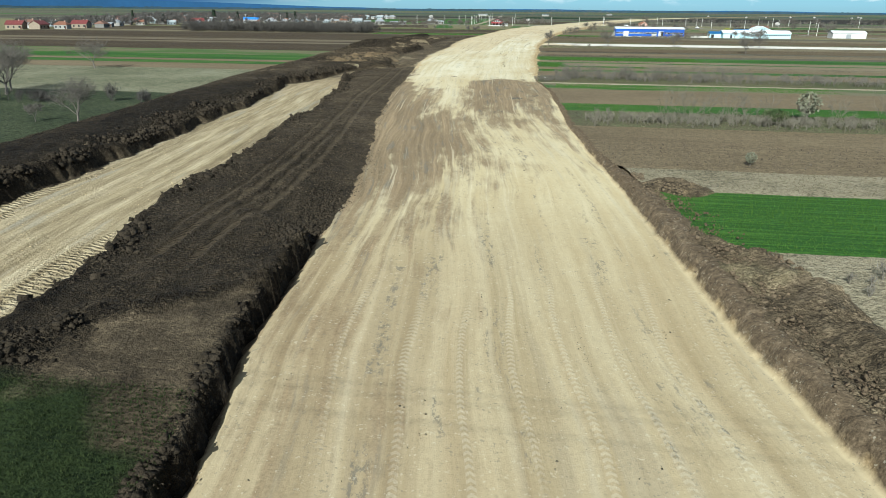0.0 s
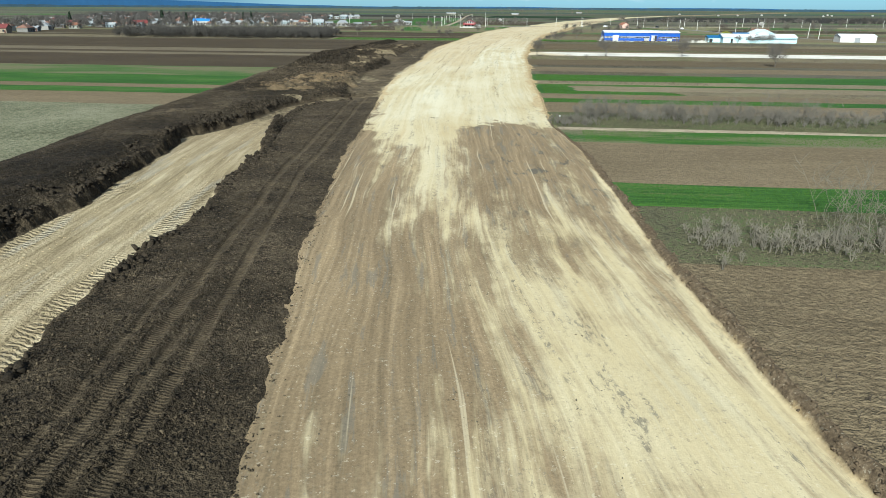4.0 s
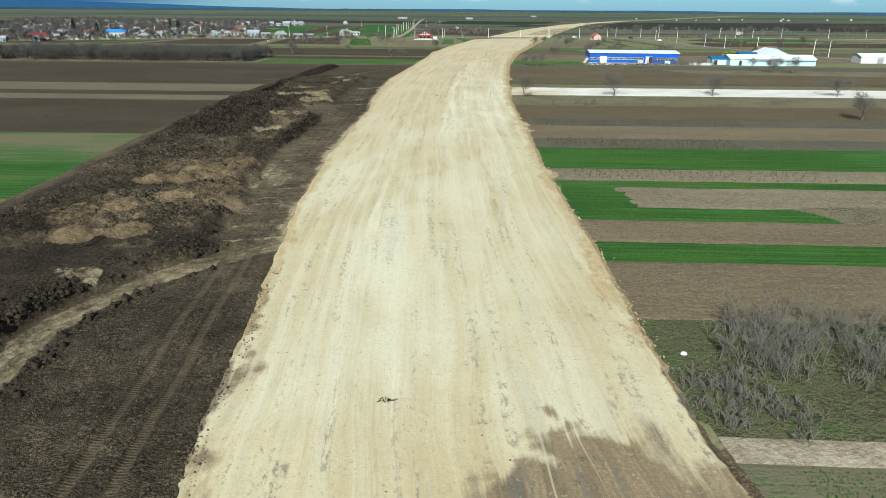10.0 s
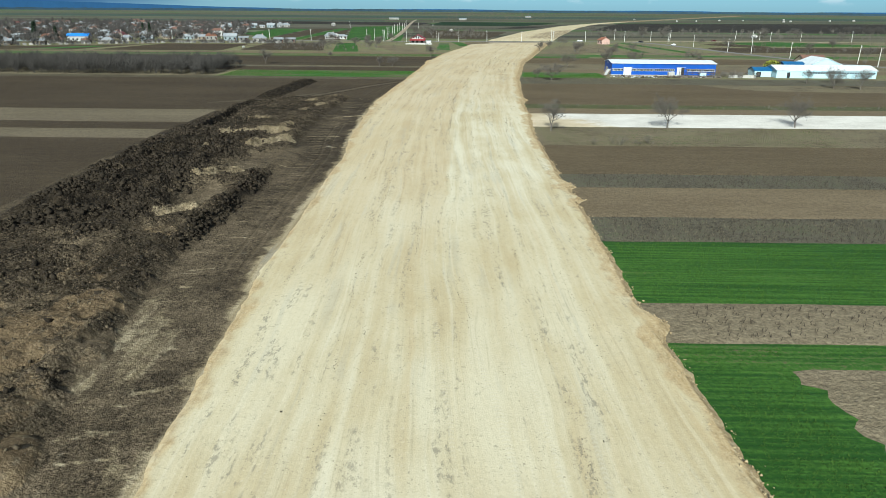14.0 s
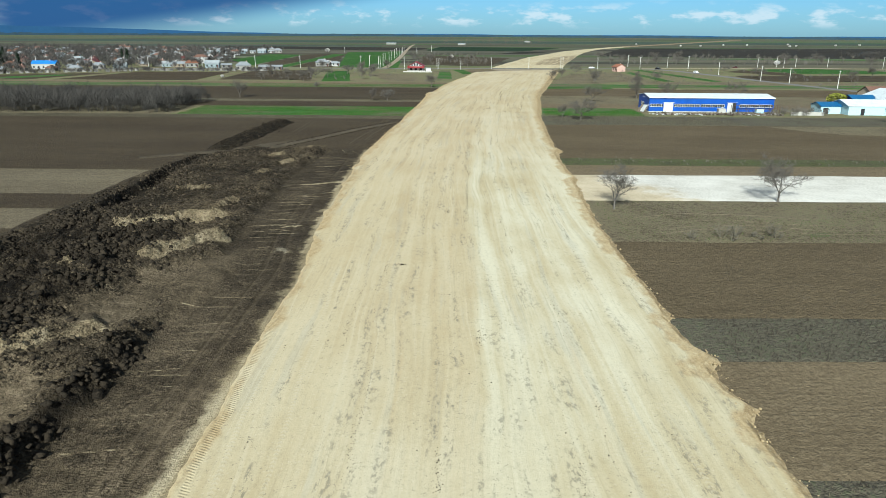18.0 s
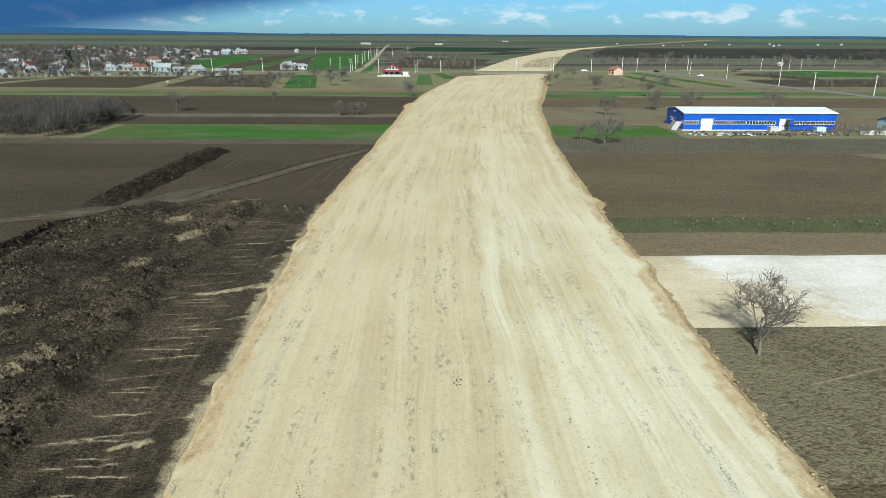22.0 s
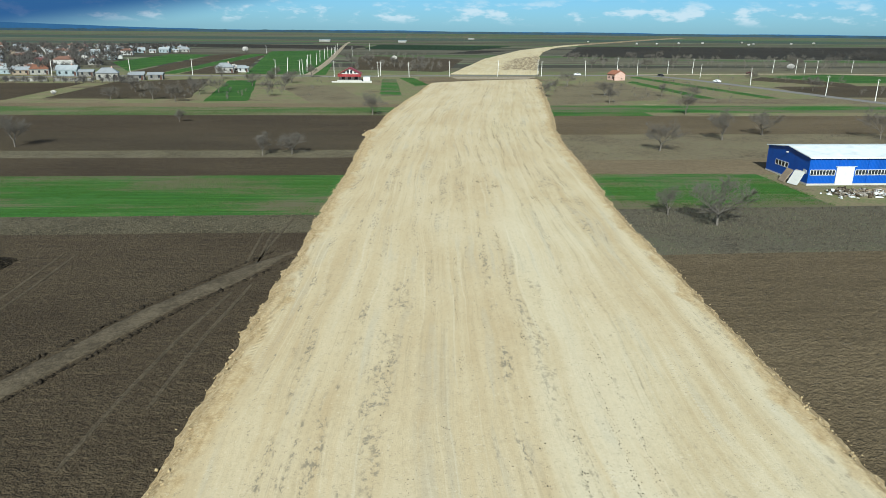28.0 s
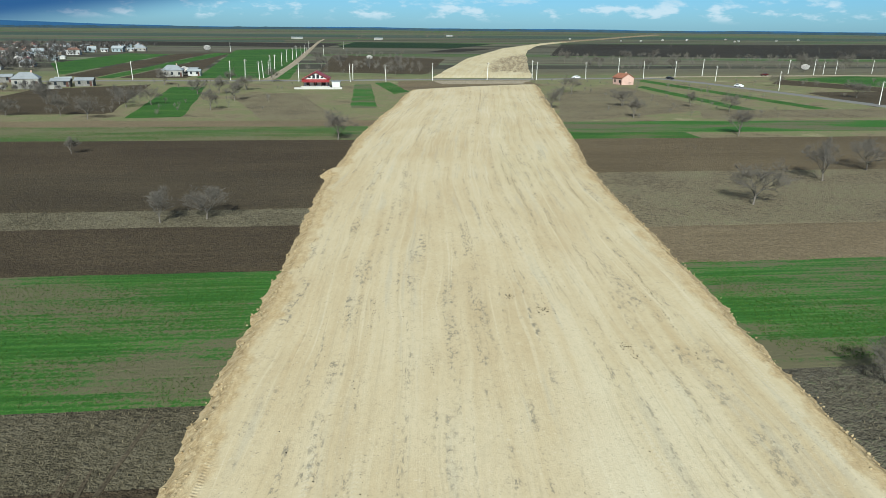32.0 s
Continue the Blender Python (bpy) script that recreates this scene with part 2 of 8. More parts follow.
def road_material():
    """Rolled sandy fill: broad wheel streaks along the road, grey and ochre layers, earth carried onto it."""
    m, nt, b = material("rolled_sand", 0.95, 0.0, 0.15)
    p = coords(nt)
    flat = coords(nt, "UV")
    wander = nt.nodes.new("ShaderNodeCombineXYZ")
    nt.links.new(calc(nt, "MULTIPLY", calc(nt, "SUBTRACT", noise_fac(nt, stretch(nt, flat, (0.10, 0.022, 1), shift=(60, 5, 0)), 1.0, 3), 0.5), 4.0), wander.inputs[0])
    k = nt.nodes.new("ShaderNodeVectorMath")
    nt.links.new(flat, k.inputs[0])
    nt.links.new(wander.outputs[0], k.inputs[1])
    uv = k.outputs[0]
    u, v = split_xyz(nt, uv)[0:2]
    lane = noise_fac(nt, stretch(nt, uv, (0.62, 0.010, 1)), 1.0, 3, 0.60)
    thin = noise_fac(nt, stretch(nt, uv, (2.4, 0.035, 1)), 1.0, 3, 0.6)
    patch = noise_fac(nt, stretch(nt, uv, (0.10, 0.035, 1)), 1.0, 4, 0.6)
    grain = noise_fac(nt, p, 5.0, 5, 0.75)
    mottle = noise_fac(nt, stretch(nt, uv, (0.55, 0.22, 1), shift=(3, 14, 0)), 1.0, 4, 0.65)
    tone = calc(nt, "ADD", calc(nt, "MULTIPLY", lane, 0.40), calc(nt, "ADD", calc(nt, "MULTIPLY", thin, 0.12), calc(nt, "ADD", calc(nt, "MULTIPLY", patch, 0.45), calc(nt, "MULTIPLY", mottle, 0.16))))
    col = ramp(nt, tone, [(0.34, SAND_C), (0.53, SAND_A), (0.72, SAND_B), (0.86, (0.60, 0.54, 0.40))])
    chalk = calc(nt, "MULTIPLY", attribute(nt, "chalk"), span(nt, calc(nt, "ADD", calc(nt, "MULTIPLY", patch, 0.6), calc(nt, "MULTIPLY", lane, 0.4)), 0.36, 0.60, 0.35, 1.0))
    col = blend(nt, chalk, col, ramp(nt, tone, [(0.42, (0.555, 0.485, 0.325)), (0.62, (0.66, 0.60, 0.445))]))
    col = blend(nt, calc(nt, "MULTIPLY", attribute(nt, "warm"), 0.72), col, ramp(nt, tone, [(0.40, (0.455, 0.345, 0.205)), (0.57, (0.53, 0.425, 0.27)), (0.74, (0.57, 0.475, 0.325))]))
    # ochre bands where the fill is drier, grey ones where fines were pressed up
    tan = noise_fac(nt, stretch(nt, uv, (0.85, 0.022, 1), shift=(17, 4, 0)), 1.0, 3, 0.55)
    col = blend(nt, span(nt, tan, 0.56, 0.72, 0.0, 0.24), col, (0.465, 0.335, 0.175))
    ash = noise_fac(nt, stretch(nt, uv, (0.80, 0.026, 1), shift=(29, 8, 0)), 1.0, 4, 0.62)
    ash = calc(nt, "MULTIPLY", span(nt, ash, 0.53, 0.64), span(nt, noise_fac(nt, stretch(nt, uv, (0.16, 0.07, 1), shift=(6, 1, 0)), 1.0, 3), 0.40, 0.58))
    col = blend(nt, calc(nt, "MULTIPLY", ash, 0.24), col, (0.375, 0.365, 0.315))
    # narrow pale scuffs left by wheels
    scuff = noise_fac(nt, stretch(nt, uv, (2.6, 0.022, 1), shift=(11, 5, 0)), 1.0, 2, 0.5)
    col = blend(nt, span(nt, scuff, 0.60, 0.72, 0.0, 0.22), col, (0.70, 0.63, 0.47))
    col = blend(nt, calc(nt, "MULTIPLY", attribute(nt, "ochre"), span(nt, calc(nt, "ADD", calc(nt, "MULTIPLY", lane, 0.6), calc(nt, "MULTIPLY", patch, 0.4)), 0.35, 0.65, 1.0, 0.60)), col, ramp(nt, lane, [(0.35, (0.235, 0.172, 0.096)), (0.65, (0.365, 0.282, 0.172))]))
    # dark gravelly dirt in broken lines
    smudge = noise_fac(nt, stretch(nt, uv, (2.6, 1.1, 1), shift=(21, 13, 0)), 1.0, 7, 0.80)
    row = noise_fac(nt, stretch(nt, uv, (0.95, 0.016, 1), shift=(2, 8, 0)), 1.0, 2, 0.5)
    stop = noise_fac(nt, stretch(nt, uv, (0.5, 0.16, 1), shift=(13, 2, 0)), 1.0, 3, 0.6)
    where = calc(nt, "MULTIPLY", calc(nt, "MULTIPLY", span(nt, row, 0.52, 0.60), span(nt, stop, 0.46, 0.56)), calc(nt, "SUBTRACT", 1.0, calc(nt, "MULTIPLY", attribute(nt, "chalk"), 0.45)))
    col = blend(nt, calc(nt, "MULTIPLY", span(nt, smudge, 0.50, 0.56, 0.0, 0.72), where), col, (0.150, 0.135, 0.108))
    fleck = noise_fac(nt, stretch(nt, uv, (1.5, 1.0, 1), shift=(41, 3, 0)), 1.0, 6, 0.72)
    col = blend(nt, span(nt, fleck, 0.69, 0.72, 0.0, 0.75), col, (0.145, 0.130, 0.100))
    # rows of tyre cleats in a few narrow lines
    bend = calc(nt, "MULTIPLY", calc(nt, "SUBTRACT", noise_fac(nt, stretch(nt, uv, (0, 0.012, 1), shift=(40, 0, 0)), 1.0, 2), 0.5), 7.0)
    lines = calc(nt, "PINGPONG", calc(nt, "ADD", u, bend), 2.9)
    away = calc(nt, "ABSOLUTE", calc(nt, "SUBTRACT", lines, 1.5))
    tread = calc(nt, "MULTIPLY", span(nt, away, 0.24, 0.17), span(nt, noise_fac(nt, stretch(nt, uv, (0.12, 0.02, 1), shift=(9, 1, 0)), 1.0, 2), 0.53, 0.60))
    bars = span(nt, calc(nt, "SINE", calc(nt, "MULTIPLY", calc(nt, "ADD", v, calc(nt, "MULTIPLY", away, 0.8)), 15.0)), -0.3, 0.3)
    tread = calc(nt, "MULTIPLY", tread, bars)
    col = blend(nt, calc(nt, "MULTIPLY", tread, 0.22), col, (0.64, 0.58, 0.45))
    # topsoil carried onto the fill
    e = attribute(nt, "earth")
    drag = noise_fac(nt, stretch(nt, uv, (0.48, 0.024, 1), shift=(3, 9, 0)), 1.0, 6, 0.70)
    blot = noise_fac(nt, stretch(nt, uv, (0.34, 0.10, 1), shift=(5, 2, 0)), 1.0, 5, 0.65)
    mixed = calc(nt, "ADD", calc(nt, "MULTIPLY", calc(nt, "SUBTRACT", drag, 0.5), 1.9), calc(nt, "ADD", calc(nt, "MULTIPLY", calc(nt, "SUBTRACT", blot, 0.5), 1.3), calc(nt, "MULTIPLY", calc(nt, "SUBTRACT", thin, 0.5), 0.7)))
    full = calc(nt, "MULTIPLY", span(nt, calc(nt, "ADD", e, mixed), 0.20, 0.72), span(nt, e, 0.02, 0.14))
    earth = ramp(nt, calc(nt, "ADD", calc(nt, "MULTIPLY", thin, 0.35), calc(nt, "ADD", calc(nt, "MULTIPLY", drag, 0.35), calc(nt, "MULTIPLY", grain, 0.30))), [(0.36, (0.085, 0.062, 0.038)), (0.50, (0.190, 0.134, 0.078)), (0.64, (0.350, 0.256, 0.150))])
    # grey damp patches and lines in the carried earth
    damp = noise_fac(nt, stretch(nt, uv, (1.1, 0.085, 1), shift=(31, 17, 0)), 1.0, 5, 0.68)
    earth = blend(nt, span(nt, damp, 0.56, 0.62, 0.0, 0.55), earth, (0.125, 0.118, 0.104))
    pool = noise_fac(nt, stretch(nt, uv, (0.50, 0.17, 1), shift=(71, 27, 0)), 1.0, 6, 0.72)
    earth = blend(nt, calc(nt, "MULTIPLY", span(nt, pool, 0.56, 0.61, 0.0, 0.85), attribute(nt, "wet")), earth, (0.072, 0.068, 0.060))
    pale = noise_fac(nt, stretch(nt, uv, (1.5, 0.020, 1), shift=(52, 6, 0)), 1.0, 3, 0.6)
    earth = blend(nt, span(nt, pale, 0.63, 0.70, 0.0, 0.65), earth, (0.52, 0.44, 0.30))
    col = blend(nt, calc(nt, "MULTIPLY", full, 0.92), col, earth)
    # ochre rims pushed up by the tracks of the grader
    rim = attribute(nt, "rim")
    crumb = noise_fac(nt, p, 1.4, 5, 0.7)
    ruffle = noise_fac(nt, stretch(nt, uv, (1.7, 0.7, 1), shift=(8, 8, 0)), 1.0, 5, 0.72)
    rimcol = ramp(nt, calc(nt, "ADD", calc(nt, "MULTIPLY", ruffle, 0.6), calc(nt, "MULTIPLY", grain, 0.4)), [(0.36, (0.29, 0.195, 0.095)), (0.50, (0.44, 0.32, 0.165)), (0.64, (0.58, 0.46, 0.28))])
    col = blend(nt, span(nt, calc(nt, "ADD", rim, calc(nt, "MULTIPLY", calc(nt, "SUBTRACT", mottle, 0.5), 1.1)), 0.30, 0.75, 0.0, 0.85), col, rimcol)
    cleat = calc(nt, "MULTIPLY", attribute(nt, "tread"), span(nt, calc(nt, "SINE", calc(nt, "ADD", calc(nt, "MULTIPLY", v, 25.0), calc(nt, "MULTIPLY", u, 11.0))), -0.4, 0.4))
    col = blend(nt, calc(nt, "MULTIPLY", calc(nt, "MULTIPLY", cleat, span(nt, mottle, 0.42, 0.60)), 0.38), col, (0.235, 0.165, 0.085))
    s = attribute(nt, "side")
    side = ramp(nt, calc(nt, "ADD", calc(nt, "MULTIPLY", crumb, 0.6), calc(nt, "MULTIPLY", grain, 0.4)), [(0.36, (0.25, 0.170, 0.085)), (0.50, (0.40, 0.295, 0.158)), (0.64, (0.56, 0.45, 0.28))])
    side = blend(nt, attribute(nt, "bank"), side, ramp(nt, calc(nt, "ADD", calc(nt, "MULTIPLY", crumb, 0.5), calc(nt, "MULTIPLY", grain, 0.5)), [(0.36, (0.048, 0.034, 0.022)), (0.50, (0.112, 0.081, 0.050)), (0.64, (0.215, 0.160, 0.102))]))
    col = blend(nt, s, col, side)
    tint, lump = crumbs(nt, p, 4.5)
    col = blend(nt, calc(nt, "MULTIPLY", span(nt, tint, 0.16, 0.10), span(nt, mottle, 0.40, 0.60, 0.15, 0.55)), col, (0.20, 0.175, 0.13))
    col = blend(nt, span(nt, tint, 0.86, 0.93, 0.0, 0.28), col, (0.68, 0.62, 0.48))
    comb = noise_fac(nt, stretch(nt, uv, (4.2, 0.045, 1), shift=(5, 51, 0)), 1.0, 2, 0.5)
    comb = calc(nt, "MULTIPLY", span(nt, comb, 0.42, 0.34), span(nt, noise_fac(nt, stretch(nt, uv, (0.15, 0.05, 1), shift=(33, 1, 0)), 1.0, 3), 0.46, 0.58))
    col = blend(nt, calc(nt, "MULTIPLY", comb, 0.16), col, (0.22, 0.175, 0.11))
    coarse = noise_fac(nt, stretch(nt, uv, (2.2, 1.1, 1), shift=(1, 31, 0)), 1.0, 5, 0.8)
    col = blend(nt, 1.0, col, ramp(nt, calc(nt, "ADD", calc(nt, "MULTIPLY", grain, 0.5), calc(nt, "MULTIPLY", coarse, 0.5)), [(0.32, 0.70), (0.48, 0.88), (0.60, 0.92), (0.70, 0.98)]), "MULTIPLY")
    nt.links.new(col, b.inputs["Base Color"])
    hill = calc(nt, "ADD", calc(nt, "MULTIPLY", calc(nt, "MULTIPLY", crumb, s), 3.0), calc(nt, "MULTIPLY", calc(nt, "MULTIPLY", ruffle, rim), 1.5))
    hill = calc(nt, "ADD", hill, calc(nt, "MULTIPLY", cleat, -1.2))
    relief(nt, b, calc(nt, "ADD", calc(nt, "MULTIPLY", thin, 0.30), calc(nt, "ADD", calc(nt, "MULTIPLY", grain, 0.40), hill)), 0.06)
    return m


def spoil_material():
    """Heaped black topsoil with sand and clay where the fill shows."""
    m, nt, b = material("topsoil", 0.97, 0.0, 0.12)
    p = coords(nt)
    uv = coords(nt, "UV")
    u, v = split_xyz(nt, uv)[0:2]
    big = noise_fac(nt, p, 0.13, 4, 0.6)
    mid = noise_fac(nt, p, 0.75, 5, 0.7)
    grain = noise_fac(nt, p, 3.2, 5, 0.75)
    calm = attribute(nt, "calm")
    tint, lump = crumbs(nt, p, 4.2)
    loose = calc(nt, "MULTIPLY", calc(nt, "SUBTRACT", 1.0, calc(nt, "MULTIPLY", calm, 0.80)), span(nt, noise_fac(nt, p, 0.45, 3, 0.6), 0.40, 0.62, 0.25, 1.5))
    dry = calc(nt, "ADD", calc(nt, "MULTIPLY", big, 0.30), calc(nt, "ADD", calc(nt, "MULTIPLY", mid, 0.30), calc(nt, "MULTIPLY", grain, 0.42)))
    # crumb tones, and the shade of the cracks between them as colour
    dry = calc(nt, "ADD", dry, calc(nt, "MULTIPLY", loose, calc(nt, "ADD", calc(nt, "MULTIPLY", calc(nt, "SUBTRACT", tint, 0.5), 0.22), calc(nt, "MULTIPLY", calc(nt, "SUBTRACT", lump, 0.56), 0.42))))
    dark = ramp(nt, dry, [(0.42, TOPSOIL_A), (0.55, TOPSOIL_B), (0.70, (0.090, 0.069, 0.045))])
    dark = blend(nt, attribute(nt, "dry"), dark, ramp(nt, dry, [(0.36, (0.020, 0.015, 0.009)), (0.50, (0.094, 0.071, 0.044)), (0.66, (0.230, 0.178, 0.115))]))
    # marks of crawler tracks: long ladders of narrow bars
    bars = span(nt, calc(nt, "SINE", calc(nt, "MULTIPLY", v, 25.0)), -0.35, 0.35)
    tread = calc(nt, "MULTIPLY", attribute(nt, "tread"), bars)
    old = calc(nt, "MULTIPLY", span(nt, noise_fac(nt, stretch(nt, uv, (0.55, 0.016, 1), shift=(3, 0, 0)), 1.0, 2), 0.53, 0.60), span(nt, noise_fac(nt, stretch(nt, uv, (0.7, 0.35, 1), shift=(9, 4, 0)), 1.0, 3), 0.44, 0.56))
    lean = calc(nt, "ADD", calc(nt, "MULTIPLY", v, 15.0), calc(nt, "ADD", calc(nt, "MULTIPLY", u, 6.0), calc(nt, "MULTIPLY", mid, 14.0)))
    old = calc(nt, "MULTIPLY", calc(nt, "MULTIPLY", old, attribute(nt, "packed")), span(nt, calc(nt, "SINE", lean), -0.3, 0.3))
    dark = blend(nt, calc(nt, "MULTIPLY", calc(nt, "MAXIMUM", tread, calc(nt, "MULTIPLY", old, 0.5)), 0.55), dark, (0.120, 0.090, 0.055))
    # haul track: wheel streaks along it, ripples of tyre cleats on its edges
    w = nt.nodes.new("ShaderNodeCombineXYZ")
    nt.links.new(attribute(nt, "off"), w.inputs[0])
    nt.links.new(v, w.inputs[1])
    road = w.outputs[0]
    streak = noise_fac(nt, stretch(nt, road, (0.62, 0.045, 1.0)), 1.0, 6, 0.70)
    thin = noise_fac(nt, stretch(nt, road, (2.6, 0.05, 1.0), shift=(6, 2, 0)), 1.0, 3, 0.6)
    wave = nt.nodes.new("ShaderNodeTexWave")
    wave.wave_type, wave.bands_direction = "BANDS", "Y"
    for k, q in (("Scale", 0.62), ("Distortion", 11.0), ("Detail", 4.0), ("Detail Scale", 0.8), ("Detail Roughness", 0.75)):
        wave.inputs[k].default_value = q
    nt.links.new(stretch(nt, road, (1, 1, 1), turn=(0, 0, radians(16))), wave.inputs["Vector"])
    ripple = span(nt, calc(nt, "ADD", noise_fac(nt, stretch(nt, road, (0.34, 0.06, 1), shift=(4, 0, 0)), 1.0, 4, 0.6), span(nt, calc(nt, "ABSOLUTE", attribute(nt, "off")), 2.5, 6.0, -0.08, 0.14)), 0.53, 0.66)
    cleat = calc(nt, "MULTIPLY", wave.outputs["Fac"], calc(nt, "MULTIPLY", ripple, span(nt, v, 172, 150)))
    tone = calc(nt, "ADD", calc(nt, "MULTIPLY", streak, 0.66), calc(nt, "ADD", calc(nt, "MULTIPLY", thin, 0.18), calc(nt, "MULTIPLY", grain, 0.16)))
    sand = ramp(nt, tone, [(0.38, (0.165, 0.126, 0.072)), (0.50, (0.30, 0.240, 0.146)), (0.62, (0.47, 0.395, 0.265))])
    # cleat hollows darkened: the shadows in them are painted into the sand
    sand = blend(nt, calc(nt, "MULTIPLY", cleat, 0.40), sand, (0.130, 0.098, 0.058))
    sand = blend(nt, span(nt, noise_fac(nt, stretch(nt, road, (0.5, 0.05, 1), shift=(1, 7, 0)), 1.0, 3), 0.56, 0.68, 0.0, 0.6), sand, (0.29, 0.265, 0.21))
    sand = blend(nt, calc(nt, "MULTIPLY", attribute(nt, "load"), 0.85), sand, ramp(nt, dry, [(0.40, (0.135, 0.100, 0.060)), (0.54, (0.26, 0.20, 0.122)), (0.66, (0.43, 0.35, 0.225))]))
    clay = ramp(nt, dry, [(0.38, (0.066, 0.046, 0.026)), (0.52, (0.142, 0.101, 0.057)), (0.66, (0.275, 0.202, 0.117))])
    dark = blend(nt, span(nt, calc(nt, "ADD", attribute(nt, "clay"), calc(nt, "MULTIPLY", calc(nt, "SUBTRACT", mid, 0.5), 1.4)), 0.32, 0.62), dark, clay)
    s = span(nt, calc(nt, "ADD", attribute(nt, "sand"), calc(nt, "MULTIPLY", calc(nt, "SUBTRACT", noise_fac(nt, p, 0.9, 5, 0.75), 0.5), 0.8)), 0.34, 0.68)
    col = blend(nt, s, dark, sand)
    grass = ramp(nt, dry, [(0.40, (0.008, 0.014, 0.005)), (0.62, (0.026, 0.037, 0.011))])
    col = blend(nt, attribute(nt, "turf"), col, grass)
    nt.links.new(col, b.inputs["Base Color"])
    rub = calc(nt, "SUBTRACT", 1.0, calc(nt, "MULTIPLY", calm, 0.70))
    lumps = calc(nt, "ADD", calc(nt, "MULTIPLY", mid, 1.0), calc(nt, "ADD", calc(nt, "MULTIPLY", grain, 0.8), calc(nt, "MULTIPLY", lump, 0.9)))
    press = calc(nt, "ADD", calc(nt, "MULTIPLY", calc(nt, "MULTIPLY", cleat, s), -0.40), calc(nt, "MULTIPLY", calc(nt, "MAXIMUM", tread, old), 0.16))
    relief(nt, b, calc(nt, "ADD", calc(nt, "MULTIPLY", rub, lumps), press), 0.30)
    return m


M_ROAD, M_SPOIL = road_material(), spoil_material()
M_PLOUGH = soil("ploughed_earth", (0.108, 0.081, 0.048), (0.196, 0.150, 0.090), 0.9)
M_PLOUGHMID = soil("brown_ploughed_earth", (0.081, 0.060, 0.034), (0.141, 0.106, 0.062), 0.9)
M_PLOUGHDARK = soil("dark_ploughed_earth", (0.042, 0.030, 0.018), (0.080, 0.060, 0.036), 0.9)
M_TILTH = soil("fine_tilth", (0.112, 0.084, 0.050), (0.184, 0.141, 0.086), 0.5, depth=0.05)
M_DARKTILTH = soil("dark_tilth", (0.044, 0.033, 0.020), (0.080, 0.061, 0.037), 0.8)
M_DRY = soil("dry_grass", (0.105, 0.090, 0.057), (0.240, 0.204, 0.136), 0.0, third=(0.271, 0.236, 0.159), patch=0.10)
M_FALLOW = soil("fallow", (0.078, 0.062, 0.038), (0.172, 0.138, 0.088), 0.0, third=(0.158, 0.146, 0.080), patch=0.08)
M_UNDER = soil("olive_grass", (0.046, 0.044, 0.023), (0.096, 0.092, 0.047), 0.0, third=(0.066, 0.094, 0.030), patch=0.12)
M_LEFTDRY = soil("faded_grass", (0.062, 0.052, 0.033), (0.125, 0.105, 0.067), 0.0, third=(0.165, 0.142, 0.094), patch=0.10)
M_DARKGRASS = soil("dull_grass", (0.044, 0.037, 0.023), (0.086, 0.072, 0.045), 0.0, third=(0.112, 0.096, 0.063), patch=0.10)
M_PALE = soil("stubble", (0.128, 0.102, 0.065), (0.233, 0.189, 0.122), 1.2, depth=0.06)
M_PALEL = soil("dull_stubble", (0.092, 0.073, 0.047), (0.168, 0.136, 0.088), 1.2, depth=0.06)
M_WHEAT = crop("young_wheat", (0.016, 0.056, 0.006), (0.054, 0.124, 0.016), (0.10, 0.09, 0.045), 0.27)
M_WEEDY = crop("weedy_green", (0.026, 0.086, 0.010), (0.066, 0.158, 0.024), (0.105, 0.095, 0.052), 0.13)
M_FRESH = crop("fresh_green", (0.020, 0.070, 0.008), (0.060, 0.140, 0.020), (0.13, 0.115, 0.068), 0.10)
M_DULL = crop("dull_green", (0.045, 0.085, 0.019), (0.089, 0.138, 0.036), (0.125, 0.113, 0.059), 0.12)
M_GREY = soil("grey_stubble", (0.060, 0.051, 0.036), (0.112, 0.097, 0.069), 0.0, third=(0.094, 0.096, 0.056), patch=0.12)
M_LEFTGRASS = soil("olive_meadow", (0.066, 0.070, 0.038), (0.165, 0.160, 0.098), 0.0, third=(0.235, 0.222, 0.150), patch=0.05)
# darker than the olive meadow: a cloud's shade is in its colour
M_CLOUDGRASS = soil("cloud_dimmed_meadow", (0.014, 0.021, 0.010), (0.040, 0.050, 0.023), 0.0, third=(0.074, 0.080, 0.044), patch=0.06)
M_SCRUBLAND = soil("weedy_fallow", (0.050, 0.046, 0.026), (0.112, 0.102, 0.058), 0.0, third=(0.072, 0.100, 0.034), patch=0.10)
M_YARD = yard_material()
M_LANE = soil("dirt_lane", (0.20, 0.16, 0.11), (0.36, 0.30, 0.22), 0.0, patch=0.2, depth=0.04)
M_RUT = soil("wheel_rut", (0.054, 0.042, 0.027), (0.098, 0.077, 0.051), 0.0, patch=0.25, depth=0.04)
M_LANE2 = soil("grey_track", (0.058, 0.045, 0.029), (0.118, 0.094, 0.063), 0.0, patch=0.25, depth=0.04)
# shadow of clouds on the plain, put into these two dark colours
M_CLOUDDARK = soil("cloud_shaded_land", (0.020, 0.017, 0.013), (0.042, 0.036, 0.027), 0.0, patch=0.01)
M_CLOUDGREEN = soil("cloud_shaded_green", (0.010, 0.024, 0.010), (0.022, 0.040, 0.016), 0.0, patch=0.01)
# green with the bluish haze of distance put into it
M_HAZEGREEN = soil("hazed_green", (0.038, 0.056, 0.042), (0.062, 0.084, 0.060), 0.0, patch=0.004)
